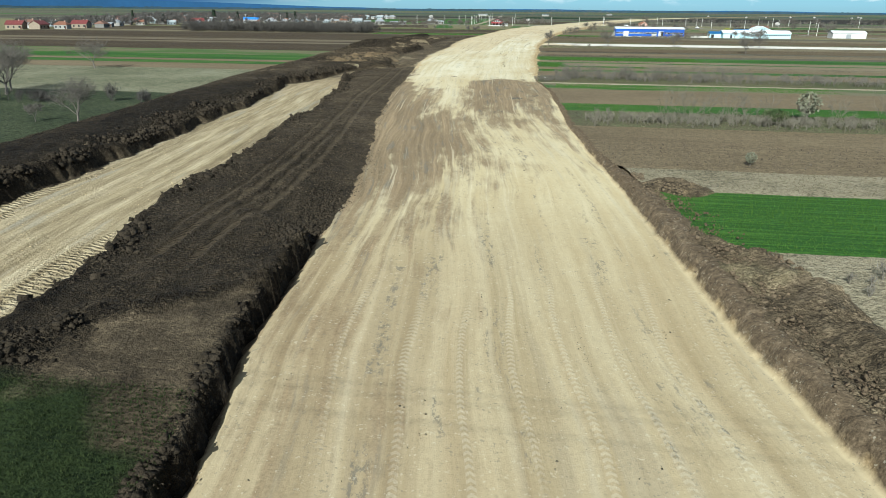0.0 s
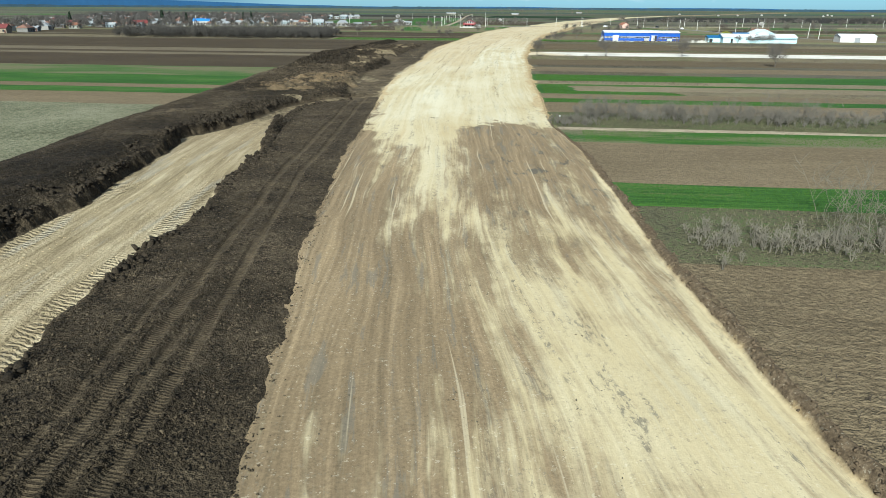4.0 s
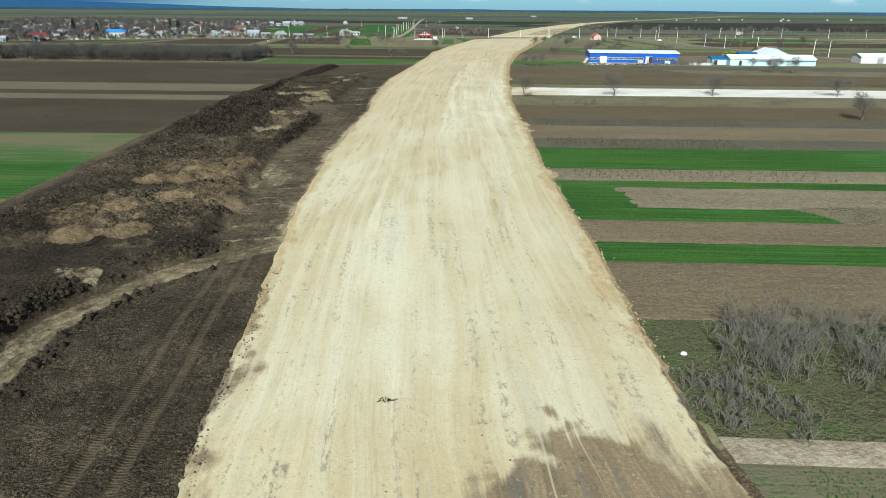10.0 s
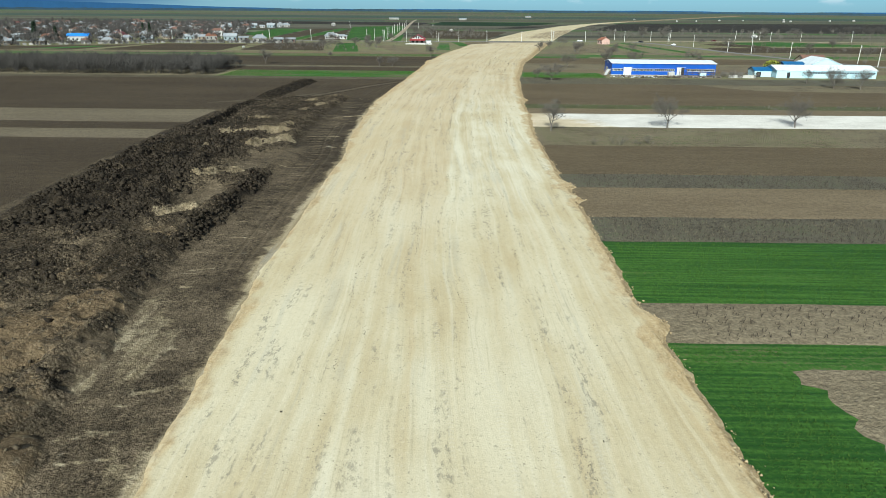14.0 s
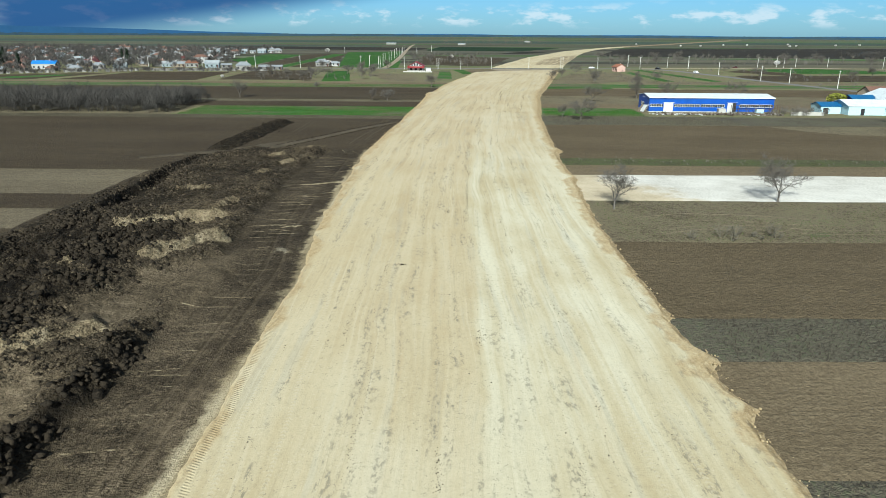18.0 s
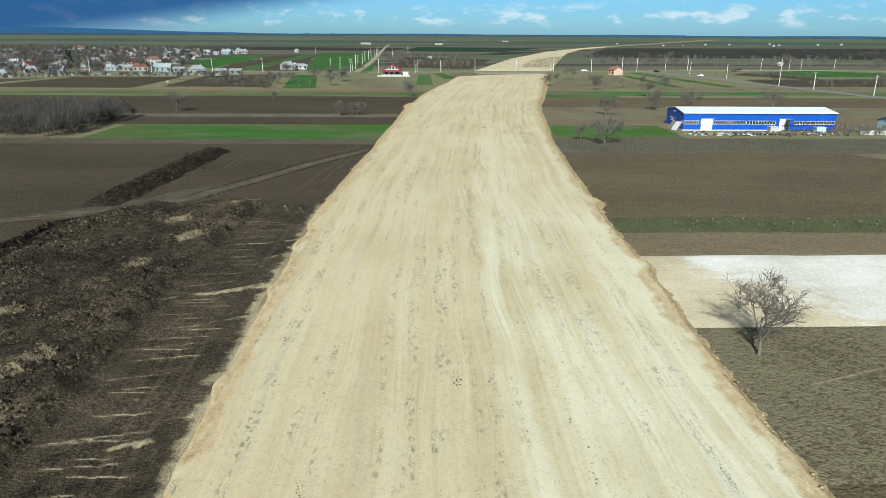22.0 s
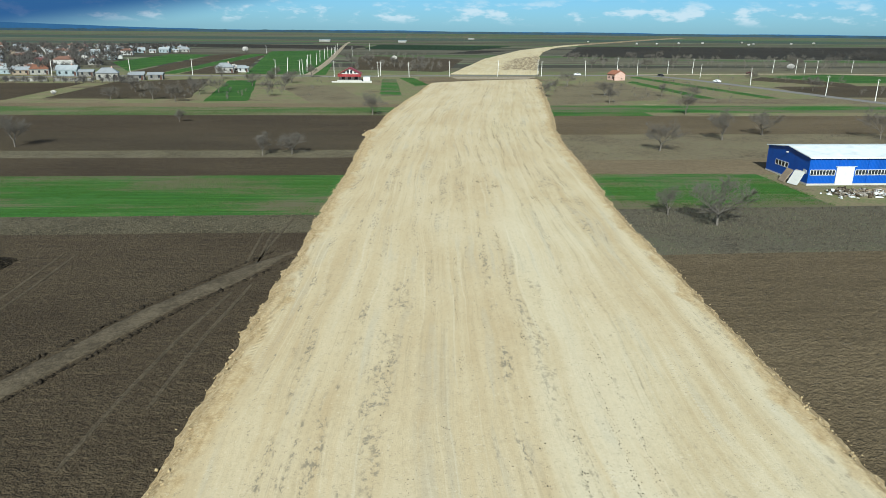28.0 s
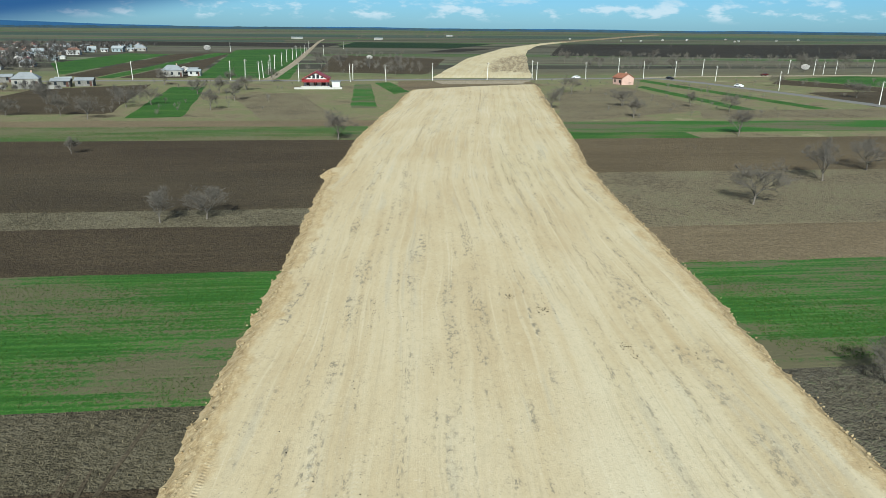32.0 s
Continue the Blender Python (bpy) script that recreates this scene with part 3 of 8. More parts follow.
# aerial haze is mixed into these two as a blue base colour
M_HAZEWOOD = plain("hazed_woods", (0.030, 0.055, 0.075), 1.0, vary=0.3, scale=0.01)
M_HAZEHILLS = plain("hazed_hills", (0.020, 0.070, 0.160), 1.0, vary=0.15, scale=0.003)
M_ASPHALT = plain("old_asphalt", (0.16, 0.15, 0.14), 0.9, vary=0.2, scale=0.5)


# ---- the plan: edges of the road and of the heaps, as x over y ----
LEFT = [(-80, -4), (0, -10.5), (20, -12.3), (30, -14.6), (53, -17), (74, -20), (104, -25.8), (130, -30), (166, -33.6), (206, -38), (249, -41), (290, -41.6), (305, -41.6), (318, -42.9), (350, -44), (400, -44.5), (430, -42.7), (450, -41.5), (486, -39.6), (526, -37.9), (575, -33.2), (600, -29.6), (645, -22), (690, -15.5), (720, -11.5)]
RIGHT = [(-80, 20), (0, 15), (24, 13), (34, 11.2), (46, 10), (66, 8), (87, 5.2), (104, 3.2), (127, 1.8), (144, 0.6), (165, -2.3), (200, -2.6), (240, -3.9), (290, -4.2), (330, -4.3), (345, -3.4), (375, -2.4), (400, -1.0), (425, 0.5), (445, 1.8), (467, 3.8), (503, 7.8), (520, 9.4), (545, 13.2), (580, 20.2), (620, 27), (690, 39.4), (715, 44), (760, 52)]
OUTER = [(-80, -50), (0, -58), (75, -65), (101, -68), (156, -75), (201, -78), (263, -83), (314, -86), (345, -85), (372, -83), (395, -72)]
HAUL = [(-80, -26), (0, -32), (30, -35), (50, -38), (70, -39.6), (92, -42.6), (120, -46.0), (140, -49), (155, -50.5), (170, -51.4), (178, -51.2), (185, -49), (191, -45.7), (196, -41), (199, -37.5), (203, -35)]
HAUL_HALF = [(-80, 6), (0, 7.5), (50, 7.0), (92, 7.2), (120, 6.7), (140, 6.4), (155, 5.0), (170, 3.0), (180, 1.7), (191, 1.9), (203, 2.2)]
HEIGHT = [(-80, -0.95), (60, -0.9), (110, -0.35), (150, 0.1), (172, 0.45), (250, 0.6), (330, 0.7), (400, 0.9), (500, 1.1), (720, 1.5)]


def along(table, y):
    return np.interp(y, [a for a, _ in table], [b for _, b in table])


def smooth(a, b, v):
    q = np.clip((v - a) / (b - a), 0, 1)
    return q * q * (3 - 2 * q)


LATTICE = np.random.default_rng(5).random((256, 256))


def value_noise(x, y):
    xi, yi = np.floor(x).astype(int), np.floor(y).astype(int)
    fx, fy = x - xi, y - yi
    fx, fy = fx * fx * (3 - 2 * fx), fy * fy * (3 - 2 * fy)
    a, b = LATTICE[xi % 256, yi % 256], LATTICE[(xi + 1) % 256, yi % 256]
    c, d = LATTICE[xi % 256, (yi + 1) % 256], LATTICE[(xi + 1) % 256, (yi + 1) % 256]
    return (a + (b - a) * fx) * (1 - fy) + (c + (d - c) * fx) * fy


def fbm(x, y, scale, octaves=4, gain=0.5):
    total, amp, norm = 0.0, 1.0, 0.0
    for k in range(octaves):
        total = total + amp * value_noise(x * scale + 17.3 * k, y * scale + 41.7 * k)
        norm += amp
        amp *= gain
        scale *= 2.03
    return total / norm - 0.5


def sheet(name, X, Y, Z, mat, uv=None, attrs=None, smooth_faces=True):
    """A mesh from a grid of points."""
    r, c = X.shape
    me = bpy.data.meshes.new(name)
    me.vertices.add(r * c)
    me.vertices.foreach_set("co", np.stack([X, Y, Z], -1).astype(np.float32).ravel())
    i = np.arange(r * c).reshape(r, c)
    quads = np.stack([i[:-1, :-1], i[:-1, 1:], i[1:, 1:], i[1:, :-1]], -1).reshape(-1, 4)
    nx = (X[0, -1] - X[0, 0]) * (Y[-1, 0] - Y[0, 0])
    if nx < 0:
        quads = quads[:, ::-1]
    n = len(quads)
    me.loops.add(n * 4)
    me.loops.foreach_set("vertex_index", quads.astype(np.int32).ravel())
    me.polygons.add(n)
    me.polygons.foreach_set("loop_start", np.arange(n, dtype=np.int32) * 4)
    me.polygons.foreach_set("use_smooth", np.full(n, smooth_faces))
    if uv is not None:
        layer = me.uv_layers.new(name="UVMap")
        layer.data.foreach_set("uv", np.stack([uv[0].ravel()[quads], uv[1].ravel()[quads]], -1).astype(np.float32).ravel())
    for key, val in (attrs or {}).items():
        at = me.attributes.new(key, "FLOAT", "POINT")
        at.data.foreach_set("value", val.astype(np.float32).ravel())
    me.update(calc_edges=True)
    me.materials.append(mat)
    return new(name, me)


# ---- ground: one sheet to the horizon ----
def build_ground():
    near_x = np.arange(-104, 72, 4.0)
    far_r = 72 + np.geomspace(6, 5200, 26)
    far_l = -104 - np.geomspace(6, 5200, 26)[::-1]
    xs = np.concatenate([far_l, near_x, far_r])
    ys = np.concatenate([-60 - np.geomspace(5, 900, 10)[::-1], np.arange(-60, 720, 5.0), 720 + np.geomspace(6, 5600, 40)])
    X, Y = np.meshgrid(xs, ys)
    left = np.where(Y < 385, along(OUTER, Y) + 7, along(LEFT, Y) + 4)
    inside = (X > left) & (X < along(RIGHT, Y) + np.where(Y < 162, 2.0, -6.0)) & (Y < 680)
    Z = np.where(inside, -2.2, -0.03)
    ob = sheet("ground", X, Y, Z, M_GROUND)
    return tagged(ob, "flat farmland with dry grass and bare brown earth", "ground", kind="structure")


def ground_material():
    """Open farmland: long narrow plots of earth, turf and green, finer close by."""
    m, nt, b = material("farmland", 0.95, 0.0, 0.12)
    p = coords(nt)
    wob = noise_fac(nt, stretch(nt, p, (0.004, 0.004, 0)), 1.0, 2)
    q = stretch(nt, p, (0.0016, 0.022, 0), turn=(0, 0, radians(4)))
    k = nt.nodes.new("ShaderNodeTexVoronoi")
    k.inputs["Scale"].default_value = 1.0
    nt.links.new(q, k.inputs["Vector"])
    pick = split_xyz(nt, k.outputs["Color"])[0]
    plots = ramp(nt, pick, [(0.0, (0.085, 0.064, 0.042)), (0.24, (0.15, 0.115, 0.075)), (0.42, (0.055, 0.041, 0.030)), (0.56, (0.16, 0.14, 0.085)), (0.70, (0.05, 0.11, 0.022)), (0.84, (0.10, 0.10, 0.045)), (0.93, (0.13, 0.10, 0.07))])
    k.inputs["Randomness"].default_value = 0.9
    small = noise_fac(nt, p, 1.6, 4, 0.7)
    mid = noise_fac(nt, p, 0.07, 4, 0.65)
    near = ramp(nt, calc(nt, "ADD", calc(nt, "MULTIPLY", mid, 0.6), calc(nt, "MULTIPLY", small, 0.4)), [(0.36, (0.105, 0.086, 0.050)), (0.46, (0.195, 0.160, 0.098)), (0.53, (0.120, 0.130, 0.055)), (0.60, (0.17, 0.150, 0.085)), (0.68, (0.27, 0.23, 0.15))])
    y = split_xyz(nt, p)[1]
    # far plots pulled towards blue: haze painted into their colour
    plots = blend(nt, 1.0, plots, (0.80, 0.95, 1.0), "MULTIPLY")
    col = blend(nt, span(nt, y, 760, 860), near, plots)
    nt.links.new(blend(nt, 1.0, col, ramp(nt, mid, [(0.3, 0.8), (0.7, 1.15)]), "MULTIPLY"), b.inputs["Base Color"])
    relief(nt, b, small, 0.08)
    return m


M_GROUND = ground_material()
build_ground()


# ---- the road under construction ----
def build_road():
    v = np.concatenate([np.arange(-60, 8, 1.0), np.arange(8, 540, 0.4), np.arange(540, 620, 0.6), np.arange(620, 696, 1.0)])
    inner = np.linspace(0, 1, 81)
    inner = inner - 0.075 * np.sin(2 * math.pi * inner)
    outs = [0.12, 0.28, 0.45, 0.65, 0.9, 1.2, 1.6, 2.0, 2.6, 3.4]
    cols = [("l", o) for o in outs[::-1]] + [("m", s) for s in inner] + [("r", o) for o in outs]
    V = np.repeat(v[:, None], len(cols), 1)
    S = np.array([0.0 if k == "l" else 1.0 if k == "r" else s for k, s in cols])[None, :].repeat(len(v), 0)
    O = np.array([-o if k == "l" else o if k == "r" else 0.0 for k, o in cols])[None, :].repeat(len(v), 0)
    Y = V + S * 27 * smooth(560, 692, V)
    L, R = along(LEFT, V), along(RIGHT, Y)
    wig = lambda k: 0.9 * fbm(Y[:, :1] * 0 + k, Y[:, :1], 0.05, 3) + (0.20 + 0.50 * smooth(168, 180, Y[:, :1])) * fbm(Y[:, :1] * 0 + k + 7, Y[:, :1], 0.28, 3, 0.6) + 0.3 * fbm(Y[:, :1] * 0 + k + 3, Y[:, :1], 1.4, 2, 0.7)
    draw = 0.3 + 1.5 * np.maximum(along(HEIGHT, Y), 0)
    L, R = L + wig(3.0) + draw * smooth(380, 400, Y), R + wig(9.0) - draw * smooth(150, 175, Y)
    # lobes of spilled fill on the outer edge
    for yc, amp, wide in ((358, 1.0, 2), (285, 1.2, 1.6), (277, 0.9, 1.2), (236, 1.2, 1.8), (389, 1.0, 2.5)):
        R = R + amp * np.exp(-((Y - yc) / wide) ** 2)
    for yc, amp, wide in ((330, 0.6, 2.0), (350, 0.7, 1.4), (366, 0.7, 2), (536, 1.8, 3)):
        L = L - amp * np.exp(-((Y - yc) / wide) ** 2)
    X = L + (R - L) * S + O * (1 + 0.25 * fbm(O * 0.3, Y, 0.8, 2))
    H = along(HEIGHT, Y)
    crown = 0.25 * (1 - (2 * S - 1) ** 2)
    rough = 0.10 * fbm(X, Y * 0.15, 0.5, 3)
    Z = H + crown + rough
    o = np.abs(O)
    right = O > 0
    # fill: falls to the field; cut: climbs to a low berm
    toe = smooth(0.0, 0.5 + np.maximum(H, 0) * 1.5, o)
    fill = (H + rough) * (1 - toe) - 0.08 * toe + 0.30 * np.exp(-((o - 0.9 - H) / 0.7) ** 2) * np.maximum(fbm(X, Y, 1.0, 3) + 0.1, 0)
    berm = (0.30 + 0.25 * smooth(75, 55, Y)) * (0.7 + fbm(X, Y, 0.2, 3)) * np.exp(-((o - 1.5 + 0.8 * smooth(62, 80, Y)) / (1.1 - 0.6 * smooth(62, 80, Y))) ** 2) * (1 - 0.4 * smooth(62, 80, Y))
    cut = H + (0.0 - H) * smooth(0, 0.8, o) + berm + 0.30 * fbm(X, Y, 0.8, 3) * smooth(0.1, 0.6, o) - 0.12 * smooth(2.6, 3.4, o) - 0.40 * smooth(1.0, 1.9, o) * smooth(62, 80, Y)
    low = smooth(0.25, -0.05, H)
    Zs = fill * (1 - low) + cut * low
    Zl = np.where(Y < 392, H - 0.05 - o * 0.6, fill)
    Z = np.where(o > 0, np.where(right, Zs, Zl), Z)
    Z[-1, :] = -0.3
    side = np.where(o > 0, smooth(0.0, 0.3, o), 0.0)
    # left skirt gets the bank's brown too: trench shade put into its colour
    bank = side * (right * smooth(174, 165, Y) * smooth(0.14, 0.26, o + 0.5 * fbm(X, Y, 1.1, 3)) + (1 - right) * smooth(215, 190, Y))
    # where topsoil lies on the fill: share of earth by place across (0 to 1) and along the bed
    n1, n2 = fbm(X, Y * 0.35, 0.10, 3), fbm(X, Y, 0.22, 3)
    cover = ((20, (0.30, 0.20, 0.10, 0.05, 0.02, 0.02)), (45, (0.44, 0.30, 0.16, 0.06, 0.02, 0.05)), (62, (0.74, 0.56, 0.34, 0.12, 0.04, 0.14)), (78, (0.84, 0.84, 0.62, 0.26, 0.10, 0.22)),
             (92, (0.98, 0.98, 0.74, 0.38, 0.22, 0.30)), (106, (1.0, 0.90, 0.52, 0.60, 0.50, 0.40)), (120, (0.98, 0.76, 0.30, 0.78, 0.68, 0.50)), (134, (0.98, 0.54, 0.18, 0.84, 0.76, 0.62)),
             (148, (0.95, 0.40, 0.18, 0.86, 0.80, 0.66)), (158, (0.70, 0.16, 0.10, 0.84, 0.82, 0.60)))
    across = np.array([0.0, 0.22, 0.42, 0.58, 0.80, 1.0])
    e = np.zeros_like(X)
    Yw = Y + 10 * n1
    for (ya, ra), (yb, rb) in zip(cover[:-1], cover[1:]):
        q = np.clip((Yw - ya) / (yb - ya), 0, 1)
        row = np.interp(S, across, ra) * (1 - q) + np.interp(S, across, rb) * q
        e = np.where((Yw >= ya), row, e)
    e = np.where(Yw < 20, np.interp(S, across, cover[0][1]) * smooth(-10, 20, Yw), e)
    end = smooth(3.0, -3.0, Y - np.interp(S, [0, 0.3, 0.44, 0.5, 0.62, 0.72, 0.85, 0.94, 1.0], [160, 150, 153, 160.5, 163, 166.5, 163, 160, 164]) + 12 * n2 + 9 * fbm(X + 30, Y * 0.7, 0.5, 4, 0.7))
    e = e * end
    e = np.maximum(e, (1.1 + 0.8 * n2) * smooth(2.2 + 2.2 * smooth(60, 75, Y) * smooth(135, 110, Y), 0.0, S * (R - L) + 4.5 * n2 + 2.5 * n1 + 1.6 * fbm(X, Y, 0.7, 3, 0.7)) * smooth(58, 66, Y) * smooth(192, 180, Y))
    e = np.maximum(e, 0.60 * np.exp(-((S - 0.91) / 0.05) ** 2) * smooth(100, 125, Y) * smooth(170, 164, Y))
    pale = np.exp(-((S - 0.33) / 0.13) ** 2) * smooth(112, 138, Y + 20 * n1)
    ochre = (0.62 + 0.38 * smooth(0.80, 0.15, S + 0.3 * n1)) * smooth(76, 30, Y + 10 * n1)
    gap = np.minimum(S, 1 - S) * (R - L)
    rim = 0.66 * smooth(2.0, 0.2, gap + 2.6 * n2 + 1.2 * fbm(X, Y, 0.7, 3)) * smooth(166, 180, Y)
    far_left = smooth(250, 275, Y) * smooth(302, 296, Y) + smooth(345, 352, Y) * smooth(378, 370, Y) + smooth(408, 416, Y) * smooth(452, 444, Y)
    tread = 0.7 * smooth(0.26, 0.16, np.abs(S * (R - L) - 0.65 - 0.8 * n1)) * far_left
    seam = smooth(0.515, 0.545, S - 0.0004 * (Y - 320) + 0.05 * n1)
    chalk = smooth(160, 170, Y + 8 * n2) * smooth(330, 230, Y) * 0.50 + 0.85 * seam * smooth(250, 300, Y) * smooth(520, 400, Y) + 0.3 * pale + 0.12 * smooth(420, 600, Y)
    ob = sheet("road", X, Y, Z, M_ROAD, (X - 0.5 * (along(LEFT, Y) + along(RIGHT, Y)), Y), {"side": side, "bank": bank, "earth": e, "rim": rim, "tread": tread, "wet": smooth(0.45, 0.75, S) * smooth(95, 125, Y), "chalk": chalk, "ochre": ochre, "warm": np.clip(smooth(330, 430, Y) * (0.75 + 0.8 * n1) + 0.7 * (1 - seam) * smooth(225, 300, Y), 0, 1)})
    tagged(ob, "unpaved motorway bed of rolled pale sandy fill with wheel streaks", "road", kind="structure")
    return X, Y, Z, S, O


ROAD = build_road()


# ---- topsoil stripped off and heaped beside the road ----
# tipped loads of clay and sand: x, y, radius, height
MOUNDS = ((-59, 198, 2.6, 1.6), (-58.5, 209, 2.7, 1.8), (-61.4, 223, 2.6, 1.6), (-50.3, 204, 2.4, 1.3), (-50.5, 210.5, 2.3, 1.2), (-47.9, 213.5, 2.2, 1.0), (-51.5, 196.5, 2.2, 1.0), (-57.6, 202, 2.2, 1.5), (-57.6, 229.5, 2.5, 1.4), (-52.7, 235, 2.4, 1.1), (-57.3, 223, 2.3, 1.6), (-54.6, 206, 2.3, 1.5),
          (-54.5, 215, 2.4, 1.6), (-53.5, 225, 2.3, 1.3), (-61.5, 214, 2.4, 1.7), (-54.0, 199.5, 2.0, 1.2), (-63, 205, 2.2, 1.3), (-50.5, 219, 2.1, 1.1), (-56.3, 218, 1.9, 1.4), (-60.5, 231, 2.2, 1.2), (-54.9, 255.5, 1.8, 0.8), (-56.5, 242, 2.3, 1.1), (-63.5, 196, 2.0, 1.1), (-49.5, 228, 1.7, 0.8))
# banks of pale fill that show a broken face: two ends, thickness, height
FACES = ((-68.5, 317.0, -57.0, 325.0, 1.7, 1.0), (-58.9, 304.0, -54.0, 315.5, 1.2, 0.9), (-60.4, 281.0, -55.0, 286.8, 1.7, 0.7), (-58.0, 261.5, -54.0, 264.5, 1.1, 0.7), (-59.4, 365.0, -57.6, 369.0, 0.8, 0.5), (-61.0, 354.8, -58.5, 357.0, 0.7, 0.4), (-59.6, 329.3, -58.3, 334.5, 0.8, 0.5), (-64.0, 373.5, -60.5, 375.5, 0.6, 0.4), (-66.0, 299.0, -62.0, 301.5, 0.7, 0.4), (-70.0, 341.0, -65.0, 343.0, 0.6, 0.4))
# low strips of fill spilled off the bed or scraped over the ground: two ends, half width, strength
SPURS = ((-54.6, 347.6, -43.6, 352.2, 0.55, 0.95), (-49.2, 311.5, -42.6, 312.0, 1.5, 0.62), (-50.4, 387.5, -47.1, 376.5, 0.2, 0.55), (-49.2, 392.4, -46.0, 380.6, 0.2, 0.5), (-58.0, 384.0, -50.5, 391.5, 0.9, 0.55), (-66.0, 379.0, -56.0, 384.0, 0.7, 0.45), (-49.0, 322.5, -44.5, 324.0, 0.4, 0.6), (-48.0, 341.0, -43.6, 344.0, 0.4, 0.75), (-47.5, 360.0, -44.0, 362.5, 0.4, 0.8), (-48.5, 366.0, -44.2, 368.0, 0.3, 0.7), (-58.0, 186.0, -51.0, 187.5, 1.4, 0.7), (-44.0, 164.2, -39.8, 164.8, 0.35, 0.5), (-47.5, 221.5, -40.5, 224.5, 0.5, 0.6), (-45.5, 204.0, -40.0, 209.0, 0.4, 0.55), (-44.0, 198.5, -38.0, 202.5, 0.5, 0.7), (-49.0, 216.0, -41.0, 219.5, 0.4, 0.5))


def beside(X, Y, x0, y0, x1, y1):
    """Share of the way along a line, and the distance off it (positive on its left)."""
    dx, dy = x1 - x0, y1 - y0
    n = math.hypot(dx, dy)
    return ((X - x0) * dx + (Y - y0) * dy) / n ** 2, (-(X - x0) * dy + (Y - y0) * dx) / n


def billow(x, y, scale, octaves=3, gain=0.55):
    """Rounded lumps with creases between them, 0 to about 1."""
    total, amp, norm = 0.0, 1.0, 0.0
    for k in range(octaves):
        total = total + amp * (2 * np.abs(value_noise(x * scale + 13.7 * k, y * scale + 29.1 * k) - 0.5))
        norm += amp
        amp *= gain
        scale *= 2.1
    return 1 - total / norm


def build_spoil():
    y = np.arange(-30, 398, 0.25)
    q = np.linspace(0, 1, 190)
    Y = np.repeat(y[:, None], len(q), 1)
    L, OUT = along(LEFT, Y) + 2.6, along(OUTER, Y) - 1.5
    X = L + (OUT - L) * q
    din, dout = along(LEFT, Y) - X, X - along(OUTER, Y)
    n1, n2 = fbm(X, Y, 0.10, 4), fbm(X, Y, 0.42, 4, 0.6)
    n3 = fbm(X, Y, 1.2, 3, 0.7)
    lump, clods = np.abs(fbm(X + 9, Y, 0.55, 4, 0.65)), billow(X + 40, Y, 0.62, 3, 0.7) - 0.5
    H = along(HEIGHT, Y)
    base = 0.35 * smooth(0, 60, Y) + 0.15
    bed = smooth(186, 206, Y + 8 * n1)
    strip_w = np.interp(Y, [190, 200, 220, 258, 283, 311, 357, 385], [6.5, 7.5, 9.0, 10.2, 9.4, 10.5, 11, 9])
    c, w = along(HAUL, Y), along(HAUL_HALF, Y)
    # levelled strip beside the road, lightly lumpy
    Z = base + 0.25 * n1 + (0.13 + 0.16 * (1 - bed)) * n2 + 0.12 * n3 + 0.16 * clods * (1 - bed)
    # edge towards the road: a broken scarp at first, later flush and ragged
    early = smooth(54, 45, Y)
    bite = 0.8 * n2 + 0.5 * clods * early + 0.6 * n3
    near = smooth(0.0, 0.35 + 9.95 * (1 - early), din + bite - 0.45 * early)
    lip = smooth(-1.2, 0.3, din + 0.5 * n2 + 1.2 * n1) * smooth(52, 64, Y) * smooth(200, 184, Y)
    low = H - 0.12 - 0.45 * early * smooth(-0.6, 0.1, din) - 0.10 * early + lip * (0.19 + 0.12 * n2 + 0.12 * n3)
    Z = low * (1 - near) + (Z + 0.35 * np.exp(-((din - 1.0) / 0.7) ** 2) * early * (0.4 + n2 + 0.8 * clods)) * near
    # haul track worn down to the sand; it climbs onto the road at its far end
    edge = np.abs(X - c) + 0.40 * np.minimum(w, 5.0) * fbm(X, Y, 0.20, 3) + 3.4 * fbm(X + 11, Y * 0.6, 0.09, 2) + 1.1 * n2 + 0.8 * n3
    haul = smooth(w + 0.35, w - 0.35, edge) * smooth(206, 200, Y)
    ruts = 0.05 * np.sin((X - c) * 2.6 + 3 * n1) * smooth(0.7, 0.3, np.abs(X - c) / w)
    deep = haul * smooth(0.5, 5.0, din)
    Z = Z * (1 - deep) + (-0.30 + 0.55 * smooth(160, 196, Y) + 0.05 * n3 + 0.10 * n2 + ruts) * deep
    # black lumps pushed up along both rims of the track
    wall = np.exp(-((edge - w - 0.9) / 0.7) ** 2) * smooth(0.35, 0.0, haul) * smooth(200, 178, Y) * (0.35 + 0.65 * (X < c))
    Z = Z + wall * (0.22 + 0.9 * lump + 0.6 * np.maximum(clods, 0))
    t, d = beside(X, Y, -44.2, 150.5, -48.6, 167.0)
    wedge = smooth(1.1, 0.3, np.abs(d + 0.7 * n2)) * smooth(-0.08, 0.05, t) * smooth(1.08, 0.95, t)
    Z = Z + wedge * (0.55 + 1.1 * lump + 0.5 * clods)
    # outer bank of black soil: an even slope to the field, a crumbled shoulder to the track
    left_of = smooth(w + 0.2, w + 1.8 + 2.4 * (1 - bed), c - X + 0.7 * n2)
    off_strip = smooth(strip_w - 0.8, strip_w + 1.6, din + 1.5 * n2 + 1.0 * n1)
    ridge = smooth(0, 7, dout) * (left_of * (1 - bed) + off_strip * bed)
    shoulder = np.exp(-((c - w - X - 1.6) / 1.6) ** 2) * (1 - bed)
    rugged = shoulder + bed * smooth(6, 10, dout + 4 * n1)
